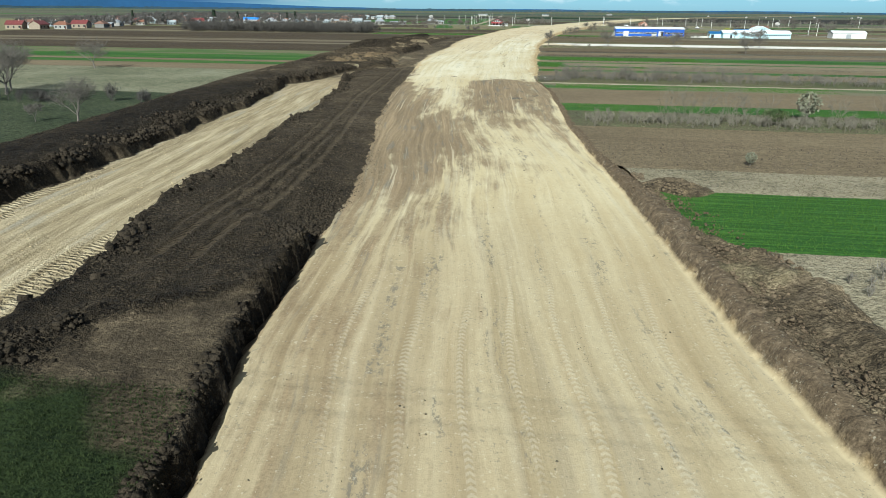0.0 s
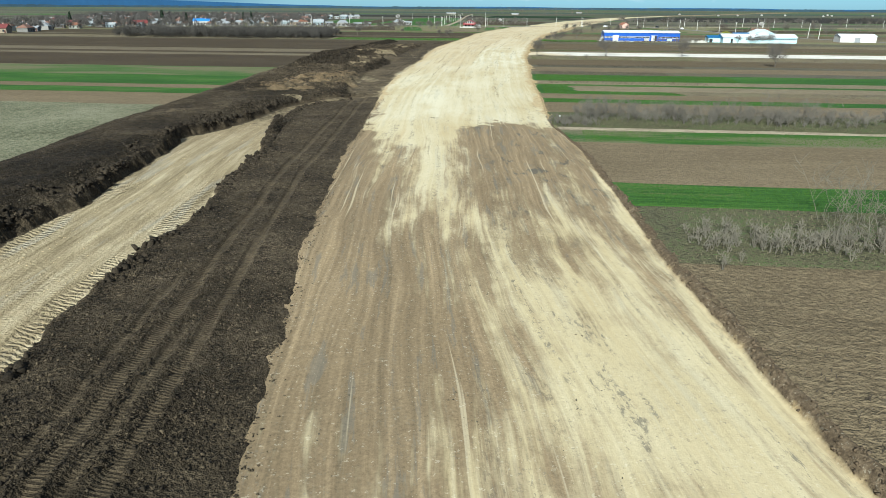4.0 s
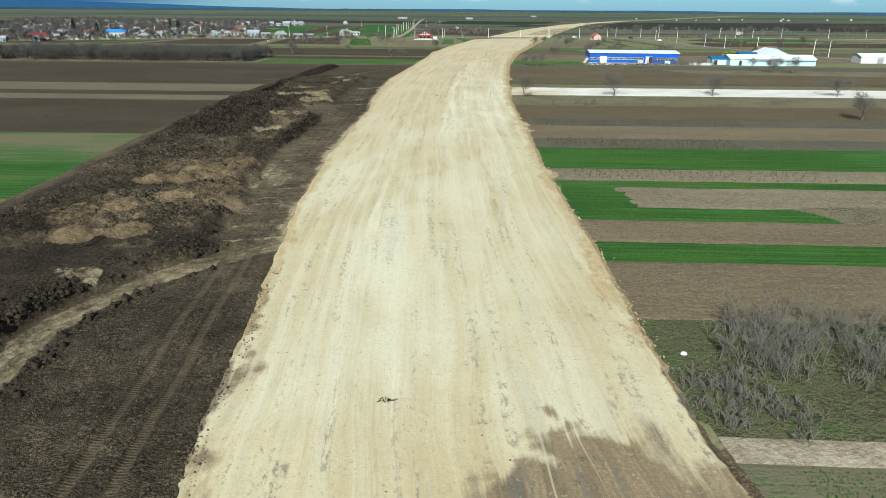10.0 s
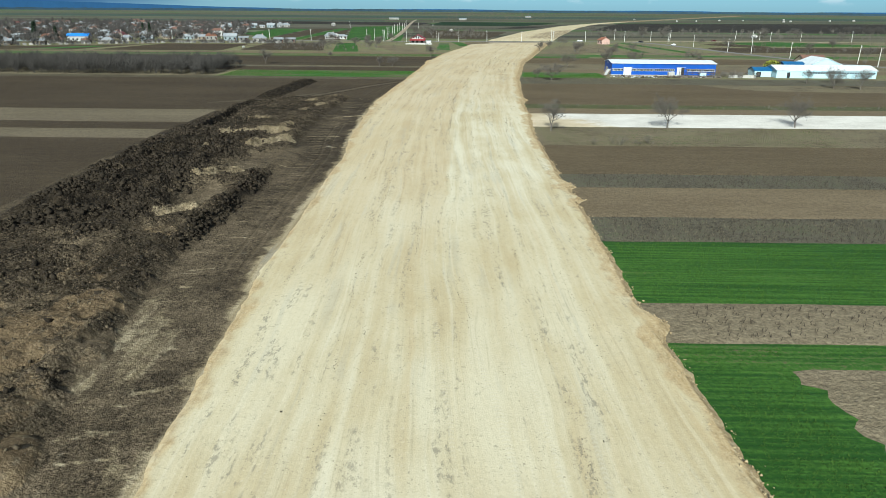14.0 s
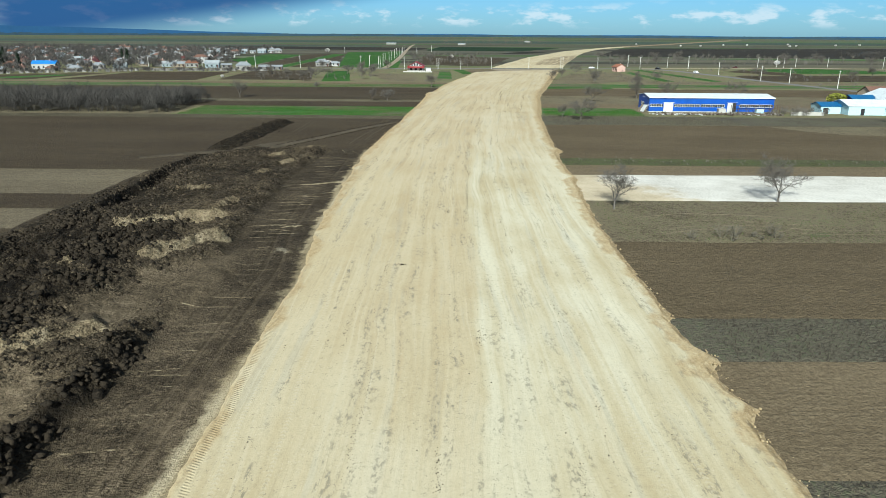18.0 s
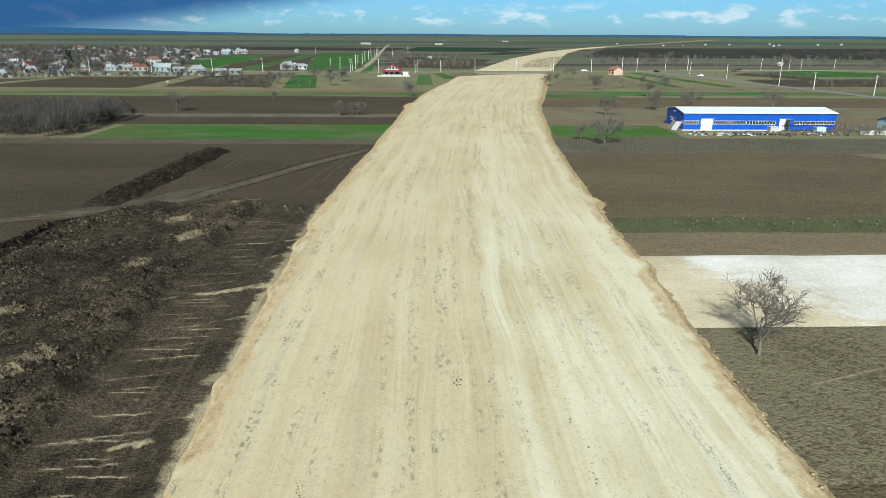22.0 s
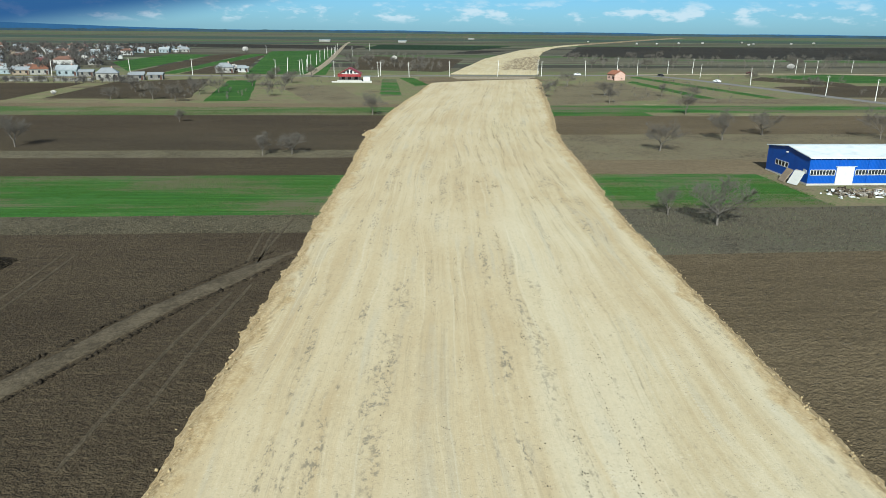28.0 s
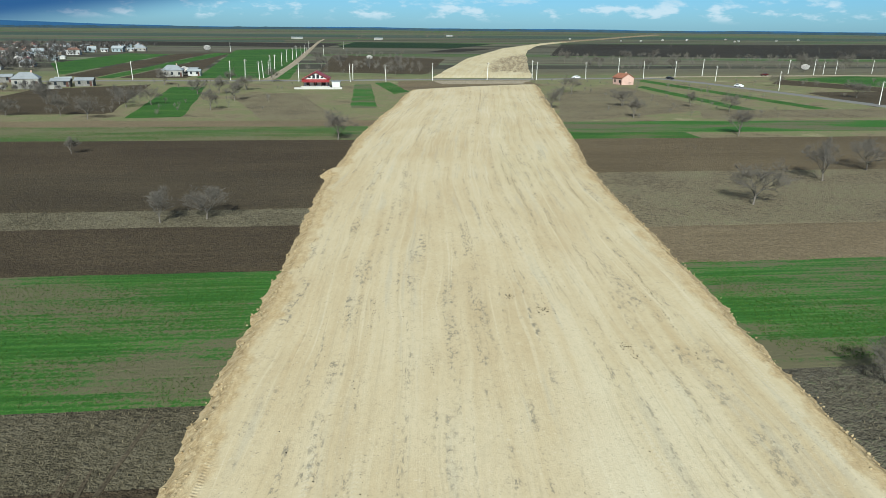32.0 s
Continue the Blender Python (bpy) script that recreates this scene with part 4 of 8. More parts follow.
    Z = Z + ridge * (1 - 0.55 * smooth(6.5, 8.5, dout + 2 * n2) * smooth(300, 318, Y)) * (0.75 + 0.7 * n1 + 0.35 * smooth(3, 9, dout) + (0.12 + (1 + 0.6 * bed) * rugged) * (0.55 * lump + 0.42 * clods + 0.18 * n3))
    Z = Z + off_strip * bed * smooth(236, 250, Y) * smooth(4, 9, dout) * 1.1 * (billow(X + 5, Y + 3, 0.17, 3, 0.5) - 0.35)
    # tipped black soil, heaped in big broken lumps
    black = smooth(-57.5, -61.5, X + 4 * n1 + 2 * n2) * smooth(248, 266, Y + 10 * n1) * smooth(330, 317, Y + 0.5 * (X + 68)) * smooth(5, 9, dout)
    Z = Z + black * (0.25 + 2.6 * np.abs(fbm(X + 50, Y, 0.17, 4, 0.6)) + 0.7 * clods + 0.5 * lump)
    crest = np.interp(Y, [312, 324, 342, 356, 372, 380], [-73.5, -75.6, -76.2, -77.2, -77.9, -76.0])
    past = X - crest + 1.3 * n2 + 0.5 * n3
    reach = smooth(308, 322, Y) * smooth(380, 373, Y)
    scarp = np.exp(-(np.abs(past - 0.4) / 1.0) ** 3) * reach
    top = smooth(0.55, -0.35, past) * reach
    Z = Z * (1 - top) + top * smooth(0, 6.5, dout) * (2.1 + 0.6 * n1 + 0.35 * n2 + 0.15 * clods)
    Z = Z - 0.35 * np.exp(-((past - 1.2) / 0.8) ** 2) * reach
    clod_line = np.exp(-((X + 51.4 + 0.6 * n1) / 1.0) ** 2) * smooth(250, 256, Y) * smooth(290, 284, Y)
    Z = Z + clod_line * (0.15 + 0.7 * lump + 0.5 * np.maximum(clods, 0))
    # smooth-faced dumps between the rough ones
    dump = np.maximum(np.exp(-(((X + 53.5 - 0.20 * (Y - 297)) / 4.2) ** 2 + ((Y - 297) / 12.0) ** 2) ** 2), np.exp(-(((X + 55.8 - 0.05 * (Y - 271)) / 2.8) ** 2 + ((Y - 271) / 7.5) ** 2) ** 2)) * smooth(6.5, 8.5, din)
    Z = Z * (1 - dump) + dump * (base + 0.75 + 0.7 * n1 + 0.06 * n3)
    clay = np.zeros_like(X)
    for mx, my, r, h in MOUNDS:
        d = ((X - mx + 1.0 * n2 + 0.8 * n1) ** 2 + ((Y - my + 1.0 * n1 - 0.6 * n2) * (0.85 + 0.3 * math.sin(mx * 5))) ** 2) / r ** 2
        g = np.exp(-1.15 * d ** 1.3)
        Z = np.where(g > 0.03, np.maximum(Z, base - 0.3 + 1.15 * h * g * (0.95 + 0.9 * n2 + 0.9 * n1) + 0.16 * n3 * g + 0.45 * smooth(0.03, 0.3, g)), Z)
        clay = np.maximum(clay * (1 - smooth(0.05, 0.2, g)), (0.60 + 0.34 * math.sin(mx * 3.1 + my)) * smooth(0.06, 0.30, g))
    clay = np.maximum(clay, (0.28 + 1.6 * n1) * smooth(193, 200, Y) * smooth(244, 234, Y) * smooth(strip_w + 0.5, strip_w + 2.5, din) * smooth(-66, -61, X))
    for x0, y0, x1, y1, thick, h in FACES:
        t, d = beside(X, Y, x0, y0, x1, y1)
        d = d + 1.5 * n2 + 0.7 * n3 + 0.8 * n1
        inside = smooth(-0.10, 0.05, t + 0.1 * n2) * smooth(1.10, 0.95, t + 0.1 * n2)
        Z = Z + h * inside * smooth(-thick, 0.1, d) * smooth(4.5, 0.8, d)
        clay = clay * (1 - inside * smooth(1.5, 0.5, np.abs(d)))
    out = smooth(0, 2.2, dout) * smooth(397, 387, Y + 26 * np.abs(n1) + 0.25 * np.maximum(0, din - 12))
    Z = Z * out - 0.12 * (1 - out)
    load = smooth(190, 215, Y) * ridge * out
    sand = np.where(X < c, smooth(w - 0.25, w - 0.9, edge), haul) * haul * (0.95 + 0.4 * n2) * (1 - 0.50 * smooth(150, 172, Y))
    slab = np.zeros_like(X)
    for x0, y0, x1, y1, thick, h in FACES:
        t, d = beside(X, Y, x0, y0, x1, y1)
        d = d + 1.5 * n2 + 0.7 * n3 + 0.8 * n1
        slab = np.maximum(slab, smooth(-0.12, 0.03, t + 0.12 * n2) * smooth(1.12, 0.97, t + 0.12 * n2) * smooth(-thick - 0.5, -thick + 0.3, d) * smooth(0.9, 0.2, d) * (0.35 + 0.65 * min(1.0, h)))
    sand = np.maximum(sand, (0.84 + 1.1 * n2 + 0.9 * n3) * slab)
    sand = np.maximum(sand, load * np.clip(1.3 * n2 + 0.6 * n3 - 0.16, 0, 0.45) * smooth(-72, -66, X) * smooth(236, 262, Y))
    for x0, y0, x1, y1, half, k in SPURS:
        t, d = beside(X, Y, x0, y0, x1, y1)
        spur = k * smooth(half * 1.8, half * 0.4, np.abs(d + 2.2 * n1 + 1.3 * n2 + 0.5 * n3)) * smooth(-0.1, 0.2, t) * smooth(1.06, 1.0, t)
        sand = np.maximum(sand, spur * (0.68 + 1.5 * n2 + 0.8 * n3))
        Z = Z + 0.10 * spur
    # the fill frays out over the strip along the road's edge
    fray = 1.3 * fbm(X * 0.25, Y, 0.7, 3, 0.7)
    fringe = smooth(2.9, -0.3, din + 2.0 * n1 + 1.2 * n2 + fray) * smooth(188, 204, Y)
    sand = np.maximum(sand, 0.78 * fringe)
    drag = fbm(X * 0.9 + 0.25 * Y, Y * 0.25 - 0.2 * X, 0.5, 4, 0.65)
    sand = np.maximum(sand, np.clip(0.26 + 1.3 * drag, 0, 0.50) * smooth(190, 205, Y) * smooth(270, 232, Y) * (1 - ridge))
    # thin pale scratches across the tracked strip
    scratch = np.zeros_like(X)
    rng = np.random.default_rng(31)
    for ys in np.concatenate([np.arange(255, 318, 2.3), np.arange(318, 350, 1.25), np.arange(354, 380, 1.9), np.arange(206, 255, 3.3)]):
        a, b, turn = rng.uniform(3.0, 5.5), rng.uniform(6.0, 9.5), rng.uniform(-0.05, 0.30)
        hot = rng.uniform(0.6, 1.0)
        scratch = np.maximum(scratch, hot * np.exp(-((Y - ys - rng.uniform(-0.6, 0.6) + turn * din + 0.5 * n1) / 0.16) ** 2) * smooth(a - 0.8, a + 0.4, din + 2 * n2) * smooth(b + 1.0, b - 0.6, din + 2 * n2))
    strip = smooth(178, 205, Y) * (1 - ridge)
    # scarp: black soil, with the shade on its face put into the colour
    dry = np.clip((0.15 + 0.15 * smooth(40, 60, Y) + 0.16 * smooth(60, 110, Y)) * (1 - left_of) * (1 - bed) + (0.45 + 0.50 * smooth(190, 208, Y) * smooth(320, 250, Y)) * strip + (0.40 + 0.50 * smooth(-0.1, 0.2, n1 + n2)) * load * (1 - 0.85 * black) * (1 - 0.35 * smooth(-57, -65, X)) + 0.3 * black * smooth(0.0, 0.2, n2) + 0.75 * dump + 0.7 * clay + (0.34 + 0.8 * n1) * left_of * (1 - bed) * smooth(105, 160, Y) + 0.9 * scratch - 0.8 * scarp - 0.5 * clod_line - 0.4 * wedge - 0.4 * wall + 0.25 * load * smooth(7, 2, dout), 0, 1)
    sand = np.maximum(sand, 0.75 * scratch) * (1 - np.clip(scarp + 1.2 * wedge, 0, 1))
    calm = np.clip(0.92 * haul + 0.62 * strip + 0.5 * fringe + 0.75 * dump + 0.75 * clay + 0.55 * load * smooth(8, 4, dout) + 0.45 * load * smooth(0.0, 0.25, n1) * (1 - black) + 0.5 * (1 - left_of) * (1 - bed) + 0.6 * left_of * (1 - bed) * (1 - np.minimum(1, 1.5 * shoulder)) + 0.35 * slab, 0, 1)
    packed = np.clip((1 - left_of) * (1 - bed) + strip + 0.7 * smooth(9, 5, dout) * (1 - bed) * left_of, 0, 1)
    # a pair of crawler tracks pressed into the strip beside the road, another along it farther on
    tread = np.zeros_like(X)
    for table, y0, y1, half in (([(30, 10.0), (60, 8.3), (92, 6.45), (116, 5.8), (145, 5.55), (188, 5.1), (212, 4.6)], 34, 204, 0.34), ([(30, 7.2), (60, 5.5), (92, 4.1), (116, 3.6), (145, 3.05), (188, 2.8), (212, 2.4)], 34, 204, 0.34),
                                ([(30, 11.4), (60, 9.6), (92, 8.0), (105, 7.6)], 40, 100, 0.26), ([(30, 8.7), (60, 7.0), (92, 5.3), (105, 4.9)], 40, 92, 0.26),
                                ([(230, 4.0), (300, 4.4), (345, 5.6)], 240, 344, 0.24), ([(230, 2.2), (300, 2.8), (345, 3.9)], 240, 344, 0.24), ([(350, 3.2), (385, 2.6)], 352, 378, 0.25)):
        line = along(table, Y)
        ends = smooth(y0, y0 + 8, Y) * smooth(y1, y1 - 8, Y)
        tr = smooth(half + 0.12, half - 0.08, np.abs(din - line - 0.5 * n1)) * ends
        Z = Z - 0.07 * tr + 0.05 * np.exp(-((np.abs(din - line - 0.5 * n1) - half - 0.22) / 0.15) ** 2) * ends * (Y < 210)
        tread = np.maximum(tread, tr * (1.0 if y0 < 36 else 0.55))
        sand = sand * (1 - 0.8 * tr * (Y < 195))
        calm = np.maximum(calm, tr)
    # the corner near the start: a smoothed earth ramp and a scrap of turf
    corner = smooth(33.2, 31.2, Y - 0.9 * (X + 21) + 3.0 * n1 + 1.2 * n2) * smooth(-24.5, -21.5, X + 3 * n2)
    ramp_z = 0.30 + 0.2 * n1 + 0.02 * n3 + 0.05 * np.sin((X * 0.8 + Y * 0.6) * 3) * smooth(-17, -20, X)
    Z = Z * (1 - corner) + (ramp_z * near + low * (1 - near)) * corner
    brow = (np.exp(-((Y - 0.9 * (X + 21) - 33.0 + 3.0 * n1 + 1.2 * n2) / 0.8) ** 2) * smooth(-25, -23, X) + np.exp(-((X + 24.2 + 3 * n2) / 0.7) ** 2) * smooth(33, 30, Y) * smooth(22, 25, Y)) * near * (Y < 42)
    Z = Z + brow * (0.15 + 0.8 * lump + 0.6 * np.maximum(clods, 0))
    turf = smooth(25.4, 22.8, Y + 1.1 * np.maximum(0, X + 19) + 4 * n2) * near
    # ramp loses its brown towards the cut, whose shade is coloured in
    dry = np.maximum(dry * (1 - corner), corner * (0.44 + 0.8 * n2) * near * smooth(0.6, 1.6, din + bite)) * (1 - 0.8 * np.minimum(1, brow))
    sand = sand * (1 - corner) * (1 - turf)
    calm = np.maximum(calm, corner * smooth(0.5, 1.4, din))
    packed = packed * (1 - corner)
    ob = sheet("topsoil_bank", X, Y, Z, M_SPOIL, (din, Y), {"sand": sand, "dry": dry, "turf": turf, "calm": calm, "load": np.clip(load - 0.3 * slab + 0.6 * haul * smooth(120, 165, Y), 0, 1), "clay": clay, "tread": tread * (1 - corner), "packed": packed, "off": X - c}, True)
    tagged(ob, "long bank of stripped dark topsoil with a sandy haul track", "earth bank", kind="structure")
    return {"X": X, "Y": Y, "Z": Z, "sand": sand, "turf": turf, "din": din, "dout": dout, "calm": calm, "clay": clay, "tread": tread, "shoulder": shoulder * ridge, "load": load * (1 - dump) * smooth(5, 9, dout), "black": black, "scarp": scarp, "line": clod_line + wedge + wall + brow, "slab": slab, "wedge": wedge, "strip": 1 - np.clip(ridge + haul, 0, 1), "bank": ridge * (1 - bed)}


SPOIL = build_spoil()


def build_side_piles():
    """Brown earth thrown up on the other side of the cutting, and the windrow left in the field."""
    y = np.arange(-20, 75, 0.4)
    d = np.linspace(0.7, 11, 42)
    Y, D = np.meshgrid(y, d, indexing="ij")
    X = along(RIGHT, Y) + D
    n1, n2, n3 = fbm(X, Y, 0.14, 3), fbm(X, Y, 0.6, 4, 0.6), fbm(X, Y, 1.4, 2)
    wide = np.interp(Y, [20, 38, 43, 50, 53], [9.4, 8.2, 6.8, 4.8, 2.4]) + 2.5 * n1 + 3.0 * n2
    k = smooth(wide, wide - 1.6, D) * smooth(70, 60, Y) * smooth(0.7, 2.0, D + 0.5 * n2)
    Z = -0.75 + 0.63 * smooth(0, 0.15, k) + k * (0.30 + 0.7 * np.abs(n2) + 0.6 * n1 + 0.25 * n3 + 0.8 * (billow(X, Y, 0.4) - 0.5) + 0.7 * np.exp(-((D - 5.5) / 1.6) ** 2) * smooth(56, 46, Y))
    zero = np.zeros_like(X)
    ob = sheet("earth_pile", X, Y, Z, M_SPOIL, (X, Y), {"load": zero + 1, "clay": zero, "tread": zero, "packed": zero, "off": X, "sand": (0.34 + 0.5 * n2 + 0.5 * n1) * k, "dry": np.clip(0.95 + 0.8 * n1, 0, 1), "turf": np.clip(3 * n1 + 2 * n2 - 0.6, 0, 0.35), "calm": zero + 0.55}, False)
    tagged(ob, "heaped brown earth along the edge of the road cutting", "earth bank", kind="structure")
    # a load of brown earth dropped at the corner of the wheat
    a, r = np.meshgrid(np.linspace(-3.5, 4.6, 50), np.linspace(-3.4, 3.4, 42), indexing="ij")
    X, Y = 12.0 + a, 66.2 + r - 0.22 * a
    n1, n2, n3 = fbm(X, Y, 0.3, 3), fbm(X, Y, 0.8, 4, 0.65), fbm(X, Y, 2.0, 2)
    k = smooth(1.0, 0.35, np.hypot((a - 0.5) / 4.1, r / 3.1) + 0.6 * n1 + 0.35 * n2)
    zero = np.zeros_like(X)
    ob = sheet("earth_heap", X, Y, -0.75 + 0.63 * smooth(0, 0.15, k) + k * (0.75 + 0.9 * n1 + 0.7 * n2 + 0.25 * n3 + 0.5 * (billow(X, Y, 0.6) - 0.5)), M_SPOIL, (X, Y), {"load": zero + 1, "clay": zero + 0.3, "tread": zero, "packed": zero, "off": X, "sand": zero + 0.15, "dry": zero + 0.95, "turf": zero, "calm": zero + 0.3}, False)
    tagged(ob, "low heap of broken brown earth beside a green field", "earth heap")
    y = np.arange(386, 441, 0.35)
    q = np.linspace(-1, 1, 17)
    Y, Q = np.meshgrid(y, q, indexing="ij")
    X = -78.6 + 0.055 * (Y - 390) + Q * 3.8
    n2, n3 = fbm(X, Y, 0.5, 3, 0.6), fbm(X, Y, 1.4, 2)
    Z = -0.12 + smooth(1, 0.2, np.abs(Q) + 0.6 * n2) * (1.5 + 1.5 * n2 + 0.7 * n3) * smooth(386, 391, Y) * smooth(441, 436, Y)
    zero = np.zeros_like(X)
    ob = sheet("soil_windrow", X, Y, Z, M_SPOIL, (X, Y), {"load": zero, "clay": zero, "tread": zero, "packed": zero, "off": X, "sand": zero, "dry": zero + 0.15, "turf": zero, "calm": zero}, False)
    tagged(ob, "narrow windrow of dark topsoil lying across a ploughed field", "earth bank", kind="structure")


build_side_piles()


# ---- fields ----
def field(y0, y1, x0, x1, mat, label, skew=0.0, lift=0.04, shear=0.0):
    """A plot between y0 and y1. x0 or x1 'L'/'R' follows the road's edge. skew: rise of y per metre of x; shear: slant of the ends."""
    lift = lift + 0.008 * (int(y0) % 4)
    y0, y1 = y0 - 0.7, y1 + 0.7
    rows = np.linspace(0, 1, max(3, int((y1 - y0) / 1.0) + 2))
    t = np.linspace(0, 1, 70) ** 1.0
    T, Q = np.meshgrid(t, rows)
    Y = y0 + (y1 - y0) * Q
    a = along(RIGHT, Y) - 0.5 + (2.4 - 1.2 * (Y > 76)) * (Y < 168) if x0 == "R" else x0 + shear * (Y - y0) + (4.0 * fbm(Y * 0 + y0, Y, 0.3, 3, 0.7) if x0 > -100 else 0)
    b = along(LEFT, Y) + 0.5 if x1 == "L" else along(OUTER, Y) + 1.2 if x1 == "O" else x1 + shear * (Y - y0)
    if x1 in ("L", "O"):
        X = b + (a - b) * (1 - T) ** 1.6
    elif x0 == "R":
        X = a + (b - a) * T ** 1.6
    else:
        X = a + (b - a) * T
    Y = Y + skew * X + 0.9 * fbm(X, Y * 0 + y0, 0.11, 3)
    rim = np.minimum(np.minimum(Q, 1 - Q) * (y1 - y0), 99)
    Z = np.where(rim < 0.01, -0.08, lift + 0.04 * fbm(X, Y, 0.3, 2))
    Z[:, 0] = np.where(isinstance(x0, str), Z[:, 0], -0.08)
    Z[:, -1] = np.where(isinstance(x1, str), Z[:, -1], -0.08)
    ob = sheet("field", X, Y, Z, mat)
    return tagged(ob, label, "field", kind="structure")


BROWN, GREEN, DRYG = "strip of bare brown ploughed earth", "narrow field of bright green young wheat", "strip of dry grey-brown grass and weeds"
for y0, y1, m, lab in (
        (66, 75, M_DRY, "strip of pale dry grass"), (75, 103, M_PLOUGH, BROWN), (103, 119, M_SCRUBLAND, "fallow strip with dry weeds and scrub"),
        (119, 128.5, M_WHEAT, "thin weedy green strip"), (128.5, 153, M_TILTH, BROWN), (153, 163.5, M_FRESH, "narrow field of patchy green cereal"), (163.5, 166, M_LANE, "narrow dirt lane between fields"),
        (166, 183, M_UNDER, "grassy strip under a thicket"), (183, 197, M_TILTH, BROWN), (197, 203.5, M_WHEAT, GREEN), (203.5, 212, M_TILTH, BROWN), (212, 233, M_WHEAT, GREEN), (233, 241, M_PALE, "strip of pale stubble"),
        (241, 259, M_WHEAT, GREEN), (259, 269, M_GREY, "strip of grey earth with dead stalks in rows"), (269, 285, M_TILTH, BROWN), (285, 294, M_GREY, "strip of grey earth with dead stalks in rows"), (294, 319, M_PLOUGHMID, BROWN), (319, 342, M_FALLOW, DRYG),
        (363, 373, M_TILTH, BROWN), (373, 381, M_UNDER, "low dull green strip of weeds"), (381, 438, M_PLOUGHMID, BROWN), (438, 460, M_GREY, DRYG), (485, 500, M_TILTH, BROWN),
        (500, 536, M_FALLOW, DRYG), (536, 576, M_PLOUGHMID, BROWN), (586, 607, M_WEEDY, "narrow field of thin green cereal")):
    field(y0, y1, "R", 330, m, lab, 0.012 if y0 > 230 else 0.0)
ROUGH_CORNER = [(50, 438.5), (335, 441), (335, 395), (68, 421)]
field(460, 487, "R", 38, M_WEEDY, "green field beside the blue warehouse", -0.4 * 0)
field(576, 586, "R", 52, M_WHEAT, GREEN)
field(217.8, 228.5, 1.6, 330, M_PALE, "strip of pale stubble inside the wheat", 0.010, 0.09)
field(211.5, 219, 27, 330, M_FALLOW, "fallow end of a narrow field", 0.008, 0.085, -0.5)
field(342, 363, "R", 330, M_YARD, "long strip of white gravel with a sandy end", 0.012, 0.07)
field(48.6, 65.3, "R", 120, M_WHEAT, "field of dense green young crop", 0.0, 0.05)
field(20, 48.6, 14.5, 120, M_DRY, DRYG, 0.0, 0.03)
for y0, y1, m, lab in (
        (372, 449, M_PLOUGHDARK, BROWN), (449, 458, M_DARKGRASS, "strip of dull grey-brown stubble"), (486, 504, M_PLOUGHDARK, BROWN), (504, 513, M_LEFTDRY, "strip of pale dry grass"),
        (513, 541, M_DARKTILTH, "strip of dark brown ploughed earth"), (541, 577, M_PLOUGHDARK, BROWN), (577, 600, M_DULL, "strip of dull green grass"), (600, 612, M_TILTH, BROWN)):
    field(y0, y1, -360, "L", m, lab)
for y0, y1, m, lab in (
        (20, 62, M_LEFTGRASS, DRYG), (62, 128, M_CLOUDGRASS, "rough dark green grassland"), (128, 146, M_LEFTGRASS, "rough olive grassland"), (146, 182, M_LEFTGRASS, "rough pale olive grassland"), (182, 200, M_TILTH, BROWN), (200, 210, M_WHEAT, GREEN), (210, 217, M_TILTH, BROWN), (217, 240, M_WHEAT, GREEN), (240, 268, M_DULL, "strip of dull green grass"),
        (268, 322, M_PLOUGHDARK, BROWN), (322, 333, M_PALEL, "strip of pale stubble"), (333, 343, M_PLOUGHDARK, BROWN), (343, 364, M_PALEL, "strip of pale stubble"), (364, 400, M_PLOUGHDARK, BROWN)):
    field(y0, y1, -420, "O", m, lab)


# ---- plots and lanes farther off ----
def quad_field(c, mat, label, lift=0.05, category="field", name="field"):
    """A plot with four free corners, in order round it."""
    u = np.linspace(0, 1, 16)
    U, W = np.meshgrid(u, u)
    X = (1 - W) * ((1 - U) * c[0][0] + U * c[1][0]) + W * ((1 - U) * c[3][0] + U * c[2][0])
    Y = (1 - W) * ((1 - U) * c[0][1] + U * c[1][1]) + W * ((1 - U) * c[3][1] + U * c[2][1])
    rim = (U == 0) | (U == 1) | (W == 0) | (W == 1)
    X, Y = X + 1.2 * fbm(X, Y, 0.09, 2), Y + 1.2 * fbm(Y, X, 0.09, 2)
    return tagged(sheet(name, X, Y, np.where(rim, -0.08, lift), mat), label, category, kind="structure")


def ribbon(name, pts, width, mat, label, lift=0.09, step=3.0, rag=0.25):
    p = np.array(pts, float)
    d = np.r_[0, np.cumsum(np.hypot(*np.diff(p, axis=0).T))]
    s = np.arange(0, d[-1], step)
    x, y = np.interp(s, d, p[:, 0]), np.interp(s, d, p[:, 1])
    for _ in range(3):
        x[1:-1], y[1:-1] = (x[:-2] + x[1:-1] + x[2:]) / 3, (y[:-2] + y[1:-1] + y[2:]) / 3
    tx, ty = np.gradient(x), np.gradient(y)
    n = np.hypot(tx, ty)
    k = np.array([-1, -0.92, -0.5, 0, 0.5, 0.92, 1])[None, :]
    taper = np.clip(np.minimum(s, d[-1] - s) / (2.5 * width), 0.35, 1.0)[:, None] if rag > 0.6 else 1.0
    off = k * width / 2 * taper * (1 + rag * fbm(s[:, None] + k * 9, s[:, None] * 0, 0.15, 3))
    X = x[:, None] + off * (ty / n)[:, None]
    Y = y[:, None] - off * (tx / n)[:, None]
    Z = np.where(np.abs(k) == 1, -0.08, lift) + 0 * X
    return tagged(sheet(name, X, Y, Z, mat), label, "road", kind="structure")


